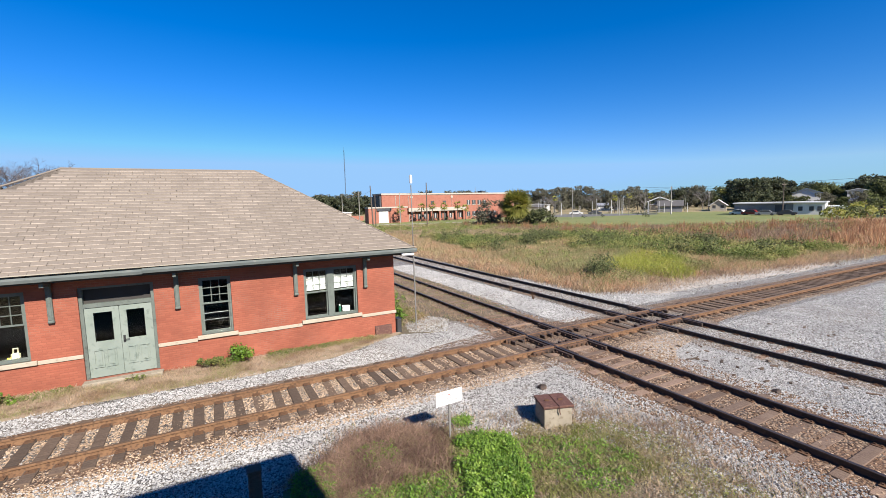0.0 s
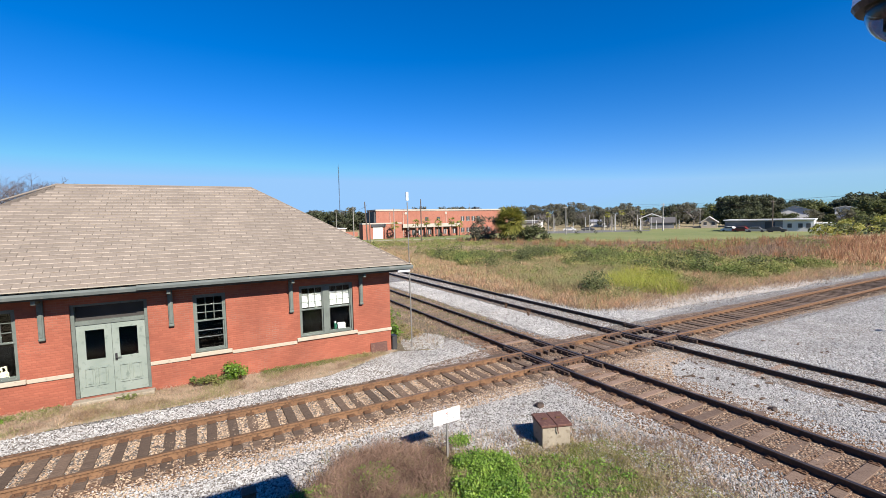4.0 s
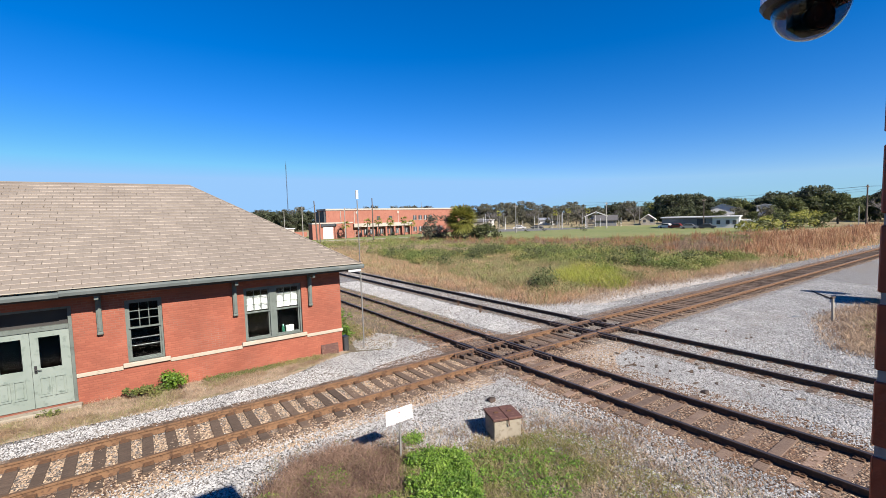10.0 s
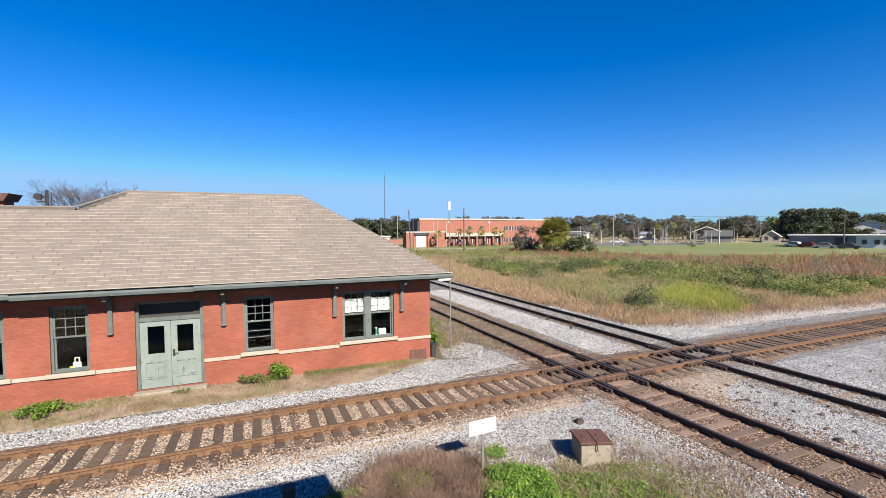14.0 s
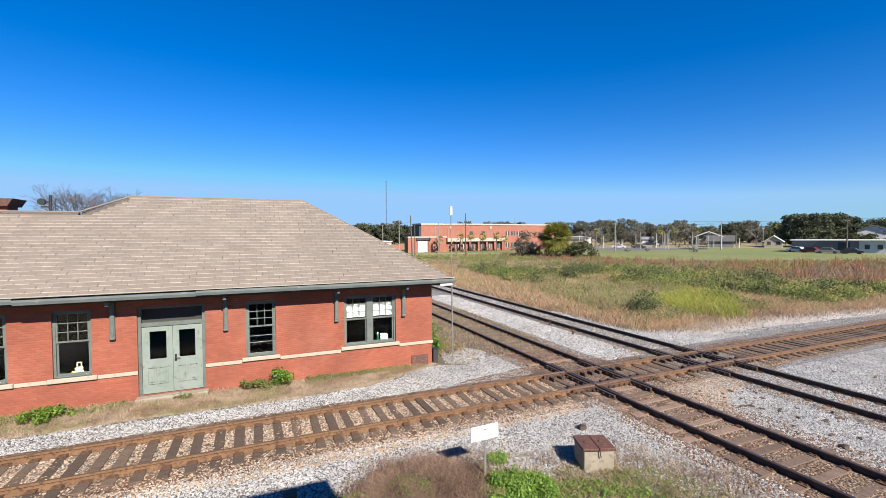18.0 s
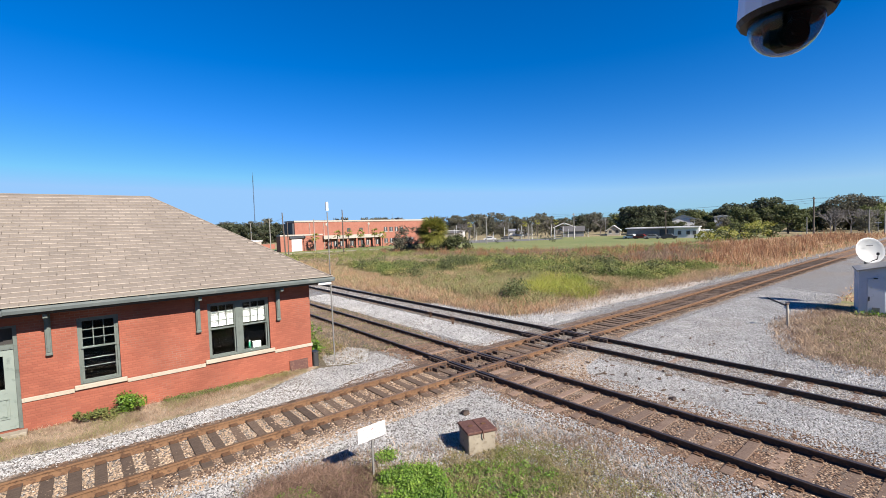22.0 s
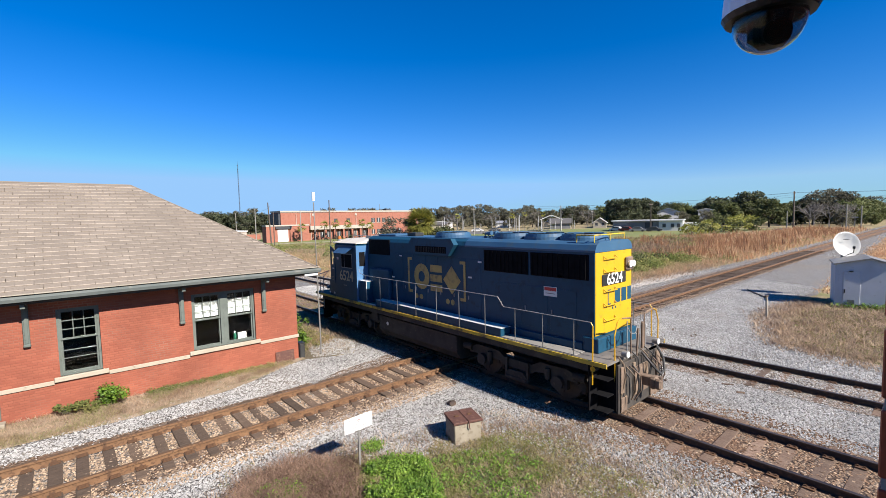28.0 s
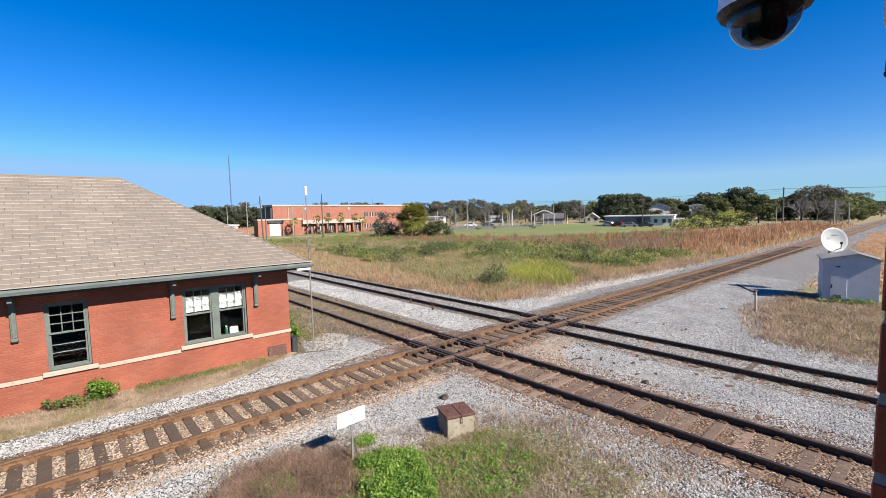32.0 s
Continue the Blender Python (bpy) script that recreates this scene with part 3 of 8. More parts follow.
# unseen room shell in near-black, so the windows look in on shade
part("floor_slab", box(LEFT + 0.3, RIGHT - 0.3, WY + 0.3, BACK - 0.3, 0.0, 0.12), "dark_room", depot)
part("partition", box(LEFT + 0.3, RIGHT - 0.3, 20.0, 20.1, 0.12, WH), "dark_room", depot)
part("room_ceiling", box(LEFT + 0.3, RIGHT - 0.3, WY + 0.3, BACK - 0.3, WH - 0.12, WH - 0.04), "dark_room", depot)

# stone belt course, broken at the openings, thicker under the windows
edge = LEFT
for x0, x1, z0, z1 in OPEN:
    is_door = z0 < 0.5
    end = x0 if is_door else x0 - 0.13
    part("belt_course", box(edge, end, WY - 0.035, WY + 0.05, 0.82, 0.93, bevel=0.008), "limestone", depot, "cream limestone belt course")
    edge = x1 if is_door else x1 + 0.13
    if not is_door:
        part("window_sill", box(x0 - 0.128, x1 + 0.128, WY - 0.075, WY + 0.12, z0 - 0.125, z0, bevel=0.012), "limestone", depot, "cream stone window sill")
part("belt_course", box(edge, RIGHT + 0.035, WY - 0.035, WY + 0.05, 0.82, 0.93, bevel=0.008), "limestone", depot, "cream limestone belt course")
part("belt_course", box(RIGHT - 0.05, RIGHT + 0.035, WY + 0.05, BACK, 0.82, 0.93, bevel=0.008), "limestone", depot)


def sash(parent, x0, x1, z0, z1, y, cols, rows):
    bm = bmesh.new()
    w = 0.045
    for a in ((x0, x0 + w, z0, z1), (x1 - w, x1, z0, z1), (x0 + w, x1 - w, z0, z0 + w), (x0 + w, x1 - w, z1 - w, z1)):
        add_box(bm, a[0], a[1], y, y + 0.04, a[2], a[3])
    s = part("sash", bm, "green_paint", parent, "grey-green painted sash")
    iw, ih = (x1 - x0 - 2 * w), (z1 - z0 - 2 * w)
    if cols > 1:
        bm = bmesh.new()
        for i in range(1, cols):
            x = x0 + w + iw * i / cols
            add_box(bm, x - 0.011, x + 0.011, y + 0.006, y + 0.034, z0 + w, z1 - w)
        for j in range(1, rows):
            z = z0 + w + ih * j / rows
            add_box(bm, x0 + w, x1 - w, y + 0.008, y + 0.032, z - 0.011, z + 0.011)
        part("muntins", bm, "green_paint", parent)
    p = part("pane", box(x0 + w, x1 - w, y + 0.018, y + 0.023, z0 + w, z1 - w), "glass", parent, "dark window glass")
    p.visible_shadow = False
    return p


def window(x0, x1, z0, z1, meet, double=False, paper=False):
    win = new("window")
    win.parent = depot
    win["label"] = "double-hung wooden window in worn grey-green paint"
    bm = bmesh.new()
    fr, yy = 0.06, WY + 0.07
    add_box(bm, x0, x0 + fr, yy, yy + 0.12, z0, z1)
    add_box(bm, x1 - fr, x1, yy, yy + 0.12, z0, z1)
    add_box(bm, x0 + fr, x1 - fr, yy, yy + 0.12, z1 - fr, z1)
    add_box(bm, x0 + fr, x1 - fr, yy - 0.02, yy + 0.12, z0, z0 + fr * 0.8)
    bays = [(x0 + fr, x1 - fr)]
    if double:
        mid = (x0 + x1) / 2 - 0.02
        add_box(bm, mid - 0.1, mid + 0.1, yy - 0.01, yy + 0.12, z0 + fr * 0.8, z1 - fr)
        bays = [(x0 + fr, mid - 0.1), (mid + 0.1, x1 - fr)]
    part("frame", bm, "green_paint", win)
    for a, b in bays:
        sash(win, a, b, meet - 0.02, z1 - fr, yy + 0.02, 3, 3)
        sash(win, a, b, z0 + fr * 0.8, meet + 0.02, yy + 0.065, 1, 1)
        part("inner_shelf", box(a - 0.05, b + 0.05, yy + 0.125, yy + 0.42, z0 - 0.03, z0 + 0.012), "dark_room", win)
        if paper:
            part("roller_blind", box(a + 0.03, b - 0.03, yy + 0.125, yy + 0.13, meet + 0.06, z1 - 0.3), "curtain", win, "white paper blind behind the upper sash")
        elif z0 > 0.99:
            # pale bars added to draw the blind's reflection lines in the lower sash
            for dz in (0.42, 0.64):
                part("blind_rail", box(a + 0.03, b - 0.03, yy + 0.15, yy + 0.17, z0 + dz, z0 + dz + 0.02), "steel_grey", win, "pale bar for the blind's reflection lines")
    return win


window(*OPEN[0], 1.97)
window(*OPEN[1], 1.97)
window(*OPEN[2], 1.97)
window(*OPEN[4], 1.99)
window(*OPEN[5], 1.96, double=True, paper=True)

# double door, with the shade over its transom put into the colour
x0, x1, z0, z1 = OPEN[3]
door = new("double_door")
door.parent = depot
door["label"] = "pale green double door with faded panels, closed"
bm = bmesh.new()
yy = WY + 0.1
for a in ((x0, x0 + 0.09, z0, z1), (x1 - 0.09, x1, z0, z1), (x0 + 0.09, x1 - 0.09, 2.24, 2.36), (x0 + 0.09, x1 - 0.09, z1 - 0.07, z1)):
    add_box(bm, a[0], a[1], yy - 0.03, yy + 0.14, a[2], a[3], bevel=0.006)
part("door_frame", bm, "green_paint", door)
part("transom_panel", box(x0 + 0.09, x1 - 0.09, yy + 0.115, yy + 0.135, 2.36, z1 - 0.07), "dark_room", door, "transom panel, eave shade put into its near-black colour")
mid = (x0 + x1) / 2
for k, (a, b) in enumerate(((x0 + 0.095, mid - 0.004), (mid + 0.004, x1 - 0.095))):
    leaf = bmesh.new()
    wz0, wz1 = 1.22, 2.08
    wa, wb = a + 0.2, b - 0.17
    if k:
        wa, wb = a + 0.17, b - 0.2
    for q in ((a, wa, z0 + 0.02, 2.235), (wb, b, z0 + 0.02, 2.235), (wa, wb, wz1, 2.235), (wa, wb, z0 + 0.02, wz0)):
        add_box(leaf, q[0], q[1], yy, yy + 0.045, q[2], q[3])
    lf = part("door_leaf", leaf, "green_pale", door, "pale green painted door leaf")
    part("door_pane", box(wa, wb, yy + 0.02, yy + 0.026, wz0, wz1), "glass", lf).visible_shadow = False
    for j in range(2):
        pa = a + 0.12 + j * ((b - a - 0.24) / 2 + 0.02)
        pb = pa + (b - a - 0.24) / 2 - 0.04
        bm = bmesh.new()
        for q in ((pa, pa + 0.025, 0.45, 0.98), (pb - 0.025, pb, 0.45, 0.98), (pa + 0.025, pb - 0.025, 0.45, 0.475), (pa + 0.025, pb - 0.025, 0.955, 0.98)):
            add_box(bm, q[0], q[1], yy - 0.026, yy, q[2], q[3])
        add_box(bm, pa + 0.055, pb - 0.055, yy - 0.018, yy, 0.51, 0.92)
        part("door_panel", bm, "green_pale", lf)
    if k:
        bm = bmesh.new()
        add_box(bm, a + 0.04, a + 0.1, yy - 0.01, yy, 1.1, 1.32, bevel=0.004)
        add_cyl(bm, (a + 0.07, yy - 0.01, 1.2), (a + 0.07, yy - 0.06, 1.2), 0.012)
        add_cyl(bm, (a + 0.06, yy - 0.06, 1.2), (a + 0.2, yy - 0.06, 1.2), 0.011)
        part("door_handle", bm, "black", lf, "dark lever handle")
part("door_step", box(x0 - 0.05, x1 + 0.08, WY - 0.28, WY + 0.2, 0, 0.13, bevel=0.015), "concrete", depot, "worn concrete door step")

# eave brackets
for x in (-6.5, -2.62, 0.40, 3.93, 6.42):
    br = bmesh.new()
    add_box(br, x - 0.065, x + 0.065, WY - 0.09, WY - 0.002, 2.0, 3.12, bevel=0.012)
    add_box(br, x - 0.075, x + 0.075, WY - 0.11, WY - 0.002, 1.95, 2.03, bevel=0.02)
    add_box(br, x - 0.035, x + 0.035, WY - 0.105, WY - 0.075, 2.05, 3.0, bevel=0.006)
    add_box(br, x - 0.05, x + 0.05, WY - 0.56, WY - 0.075, 3.02, 3.14, bevel=0.01)
    part("eave_bracket", br, "green_paint", depot, "painted timber eave bracket")

# roof
EY, EZ, SLOPE = 15.80, 3.365, 0.63
RX, RY = 3.25, 20.84
RZ_TOP = EZ + (RY - EY) * SLOPE
bm = bmesh.new()
ER, BY = 8.17, 25.88
HIP = (ER - RX) / (RY - EY)
V = [bm.verts.new(c) for c in ((-8.0, EY, EZ), (ER, EY, EZ), (ER, BY, EZ), (-8.0, BY, EZ), (-3.05, RY, RZ_TOP), (RX, RY, RZ_TOP))]
for f in ((0, 1, 5, 4), (1, 2, 5), (2, 3, 4, 5), (3, 0, 4)):
    bm.faces.new([V[i] for i in f])
bmesh.ops.solidify(bm, geom=list(bm.faces), thickness=0.06)
roof = part("roof", bm, "shingle", depot, "tan asphalt shingle roof")
WRY = 19.78
wz = EZ + (WRY - EY) * SLOPE
bm = bmesh.new()
V = [bm.verts.new(c) for c in ((-22.6, EY, EZ - 0.004), (-4.3, EY, EZ - 0.004), (-4.3, WRY, wz - 0.004), (-22.6, WRY, wz - 0.004), (-4.3, 2 * WRY - EY, EZ - 0.004), (-22.6, 2 * WRY - EY, EZ - 0.004))]
bm.faces.new([V[i] for i in (0, 1, 2, 3)])
bm.faces.new([V[i] for i in (3, 2, 4, 5)])
bmesh.ops.solidify(bm, geom=list(bm.faces), thickness=0.06)
part("wing_roof", bm, "shingle", depot)
bm = bmesh.new()
add_cyl(bm, (-3.05, RY, RZ_TOP + 0.01), (RX, RY, RZ_TOP), 0.035, n=8)
add_cyl(bm, (RX, RY, RZ_TOP), (ER, EY, EZ + 0.02), 0.03, n=8)
add_cyl(bm, (-3.05, RY, RZ_TOP), (-4.33, WRY - 0.03, wz), 0.03, n=8)
part("ridge_cap", bm, "shingle", roof, "tan ridge cap")
part("ridge_cap", cyl((-22.6, WRY, wz + 0.01), (-4.3, WRY, wz), 0.035, n=8), "shingle", roof, "tan ridge cap")
part("soffit", box(LEFT, ER - 0.04, EY + 0.08, WY - 0.002, 3.14, 3.2), "soffit", depot, "boarded soffit, eave shade put into its near-black colour")
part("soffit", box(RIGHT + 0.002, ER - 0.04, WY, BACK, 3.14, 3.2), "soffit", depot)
edge, seams = -22.6, [-10.0, -4.6, -0.35, 3.1, 8.24]
for k, s in enumerate(seams):
    bm = prism([(EY - 0.10, 3.36), (EY - 0.10, 3.30), (EY - 0.07, 3.215), (EY + 0.07, 3.205), (EY + 0.07, 3.36), (EY + 0.05, 3.36), (EY + 0.05, 3.24), (EY - 0.06, 3.245), (EY - 0.08, 3.36)], edge + (0.004 if k % 2 else 0), s, "x")
    for v in bm.verts:
        v.co.z += 0.012 * math.sin(k * 2.1) + (0.012 if k % 2 else 0)
    part("gutter", bm, "gutter", depot, "grey-green box gutter along the eave")
    edge = s
part("drip_edge", box(-22.6, ER + 0.02, EY - 0.115, EY + 0.02, 3.405, 3.42), "limestone", roof, "pale metal drip edge above the gutter")
part("fascia", box(ER - 0.03, ER + 0.02, EY + 0.08, BY, 3.16, 3.35), "gutter", depot)
bm = bmesh.new()
add_box(bm, ER - 0.52, ER - 0.02, EY - 0.02, EY + 0.06, 3.10, 3.2, bevel=0.02)
part("gutter_end", bm, "white_paint", depot, "white gutter outlet under the corner")

# shingle tabs on the slope towards the tracks
down = Vector((0, -1, -SLOPE)).normalized()
nrm = Vector((0, -SLOPE, 1)).normalized()
TW, TR = 0.35, 0.205
slope_len = (RY - EY) / -down.y


def tab_bm(w):
    """One tab: thicker at its lower edge, which is paler."""
    bm = bmesh.new()
    e, lip = w / 2 - 0.006, TR * 0.86
    vs = [bm.verts.new(c) for c in ((-w / 2, 0, 0.003), (w / 2, 0, 0.003), (e, -lip, 0.018), (-e, -lip, 0.018), (e, -TR, 0.019), (-e, -TR, 0.019), (-e, -TR, 0.001), (e, -TR, 0.001), (w / 2, 0, 0.001), (-w / 2, 0, 0.001))]
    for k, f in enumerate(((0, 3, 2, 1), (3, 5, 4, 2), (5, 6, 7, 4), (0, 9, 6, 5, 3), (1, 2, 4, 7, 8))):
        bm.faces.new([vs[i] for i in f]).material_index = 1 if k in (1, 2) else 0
    return bm


turn = Matrix((Vector((1, 0, 0)), -down, nrm)).transposed().to_4x4()
tab = bpy.data.meshes.new("shingle")
_b = tab_bm(TW)
_b.to_mesh(tab)
_b.free()
tab.materials.append(M["shingle"])
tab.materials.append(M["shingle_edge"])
rest_v, rest_f = [], []
single = 0
rows = int(slope_len / TR)
for r in range(rows + 1):
    d = slope_len - r * TR            # distance down from the ridge line to the tab's top edge
    y, z = RY + down.y * (d - TR), RZ_TOP + down.z * (d - TR)
    if d - TR < 0:
        y, z = RY, RZ_TOP
    lo = -12.0 if y < WRY - 0.1 else -8.0 + (y - EY)
    hi = ER - (y - EY) * HIP - TW / 2
    for i in range(int((ER - lo) / TW) + 2):
        x = ER - i * TW - (TW / 2 if r % 2 else 0) + random.uniform(-0.006, 0.006)
        if not lo <= x <= hi + TW:
            continue
        m = Matrix.Translation((x, y, z)) @ turn @ pose(0, 0, random.uniform(0, 0.003), 0, 0, random.uniform(-0.25, 0.25))
        if 3.2 < x <= hi and single < 300:
            share("shingle", tab, roof, m)
            single += 1
        else:
            k = len(rest_v)
            for v in tab.vertices:
                c = m @ v.co
                rest_v.append((min(c.x, ER - (c.y - EY) * HIP), c.y, c.z))   # cut along the hip
            rest_f += [tuple(k + j for j in p.vertices) for p in tab.polygons]
me = bpy.data.meshes.new("shingles")
me.from_pydata(rest_v, [], rest_f)
me.materials.append(M["shingle"])
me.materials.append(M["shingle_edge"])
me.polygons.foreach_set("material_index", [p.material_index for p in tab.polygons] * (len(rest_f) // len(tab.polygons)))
ob = new("shingles", me)
ob.parent = roof
tagged(ob, "tan shingle tabs in staggered rows", kind="stuff")

# ---- locomotive ----
M.update({
    "loco_blue": surf("loco_blue", (0.00855, 0.0484, 0.088), (0.012, 0.0586, 0.106), 0.8, (0.0103, 0.0338, 0.0516), 5.0, (0.55, 0.8), rough=0.45, spec=0.22, bump=0.06, bump_scale=8),
    # the body's blue made lighter, sun on the roof put into the colour
    "loco_roof": surf("loco_roof", (0.022, 0.0707, 0.14), (0.032, 0.0888, 0.165), 0.8, (0.055, 0.0832, 0.1), 4.0, (0.55, 0.8), rough=0.5, bump=0.06, bump_scale=8),
    "loco_yellow": surf("loco_yellow", (0.52, 0.303, 0.00866), (0.462, 0.26, 0.00866), 1.2, (0.245, 0.144, 0.0361), 7.0, (0.62, 0.8), rough=0.45, bump=0.05),
    "sill_yellow": surf("sill_yellow", (0.62, 0.42, 0.02), (0.4, 0.28, 0.04), 1.3, (0.1, 0.08, 0.035), 3.5, (0.5, 0.66), rough=0.6, bump=0.1),
    "logo_yellow": surf("logo_yellow", (0.395, 0.289, 0.0912), (0.334, 0.243, 0.0912), 1.2, (0.19, 0.144, 0.0684), 6.0, rough=0.5, bump=0.03),
    "cab_cream": surf("cab_cream", (0.50, 0.47, 0.41), (0.44, 0.41, 0.35), 1.5, (0.30, 0.26, 0.21), 6.0, (0.58, 0.75), rough=0.6, bump=0.1),
    # lighter than the rest of the deck, to stand in for sun on it
    "deck": surf("deck", (0.242, 0.229, 0.208), (0.176, 0.168, 0.155), 1.5, (0.0941, 0.0806, 0.0672), 7.0, (0.58, 0.75), rough=0.7, bump=0.2),
    # whitened so the duct top looks sunlit beside the hood
    "deck_pale": surf("deck_pale", (0.576, 0.592, 0.593), (0.504, 0.518, 0.509), 1.5, (0.288, 0.281, 0.266), 7.0, (0.6, 0.75), rough=0.35, bump=0.1),
    "hose_tan": surf("hose_tan", (0.176, 0.129, 0.0882), (0.124, 0.0882, 0.0594), 6.0, rough=0.8, bump=0.1),
    "deck_dark": surf("deck_dark", (0.0879, 0.081, 0.0744), (0.141, 0.128, 0.116), 1.5, (0.0439, 0.0384, 0.0331), 7.0, (0.58, 0.75), rough=0.75, bump=0.2),
    "logo_cream": surf("logo_cream", (0.433, 0.382, 0.26), (0.375, 0.332, 0.231), 3.0, rough=0.5, bump=0.03),
    "truck": surf("truck", (0.022, 0.019, 0.017), (0.045, 0.038, 0.032), 2.5, (0.1, 0.075, 0.05), 8.0, (0.6, 0.78), rough=0.85, bump=0.3),
    # brighter copy of the cab blue, with the sun put into the colour
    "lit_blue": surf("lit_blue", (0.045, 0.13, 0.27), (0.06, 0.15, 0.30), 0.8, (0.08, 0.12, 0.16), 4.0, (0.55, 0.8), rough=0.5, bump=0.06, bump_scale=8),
    "pilot_rust": surf("pilot_rust", (0.17, 0.12, 0.085), (0.10, 0.07, 0.052), 3.0, (0.24, 0.17, 0.12), 9.0, (0.58, 0.75), rough=0.85, bump=0.3),
    "grille": surf("grille", (0.004, 0.004, 0.005), (0.008, 0.008, 0.009), 5.0, rough=0.9, spec=0.1, bump=0.1),
    "pale_metal": surf("pale_metal", (0.233, 0.239, 0.246), (0.171, 0.178, 0.185), 3.0, rough=0.5, bump=0.05),
    "wheel_steel": surf("wheel_steel", (0.05, 0.04, 0.035), (0.09, 0.07, 0.055), 3.0, rough=0.7, metal=0.4, bump=0.1),
    "amber": surf("amber", (0.439, 0.129, 0.0103), (0.388, 0.103, 0.0103), 5.0, rough=0.3, bump=0),
})
LX = BX + GAUGE / 2
loco = thing("diesel_locomotive", "dark blue four-axle diesel locomotive with a yellow hood end, rolling", "locomotive", at=(LX, 285, 0))
Z0 = 1.62


def lp(name, bm, mat, label="", parent=None, smooth=False):
    return part(name, bm, mat, parent or loco, label, smooth)


# underframe, deck and sills
lp("underframe", box(-0.75, 0.75, -0.6, 14.75, 1.0, 1.52, bevel=0.03), "truck", "black underframe")
lp("deck", box(-1.5, 1.5, -0.66, 14.8, 1.56, Z0), "deck_dark", "dark worn walkway deck")
for s in (-1, 1):
    lp("side_sill", box(min(s * 1.5, s * 1.535), max(s * 1.5, s * 1.535), -0.66, 14.8, 1.51, 1.612, bevel=0.005), "sill_yellow", "yellow stripe along the side sill, flaking")
    lp("sill_channel", box(min(s * 1.2, s * 1.495), max(s * 1.2, s * 1.495), -0.3, 14.1, 1.34, 1.555), "truck")

# hood
HWD = 0.92
prof = [(-HWD, Z0), (-HWD, 4.14), (-HWD + 0.07, 4.27), (-HWD + 0.22, 4.35), (HWD - 0.22, 4.35), (HWD - 0.07, 4.27), (HWD, 4.14), (HWD, Z0)]
lp("long_hood", prism(prof, 0.0, 10.72, "y"), "loco_blue", "dark blue long hood")
lp("roof_cap", prism([(-HWD - 0.012, 4.10), (-HWD - 0.012, 4.15), (-HWD + 0.06, 4.285), (-HWD + 0.215, 4.365), (HWD - 0.215, 4.365), (HWD - 0.06, 4.285), (HWD + 0.012, 4.15), (HWD + 0.012, 4.10)], -0.03, 4.6, "y"), "loco_roof", "blue roof over the radiators, sunlight put into its lighter tone")
lp("roof_sheet", box(-0.68, 0.68, 4.6, 10.7, 4.35, 4.362), "loco_roof")
lp("end_panel", box(-HWD + 0.015, HWD - 0.015, -0.02, 0.0, 2.02, 4.09, bevel=0.006), "loco_yellow", "bright yellow hood end")
lp("end_base", box(-HWD - 0.05, HWD + 0.05, -0.14, 0.3, Z0, 1.99, bevel=0.02), "loco_blue")
lp("end_box_lid", box(-0.6, 0.2, -0.152, -0.14, 1.7, 1.93, bevel=0.005), "loco_blue")
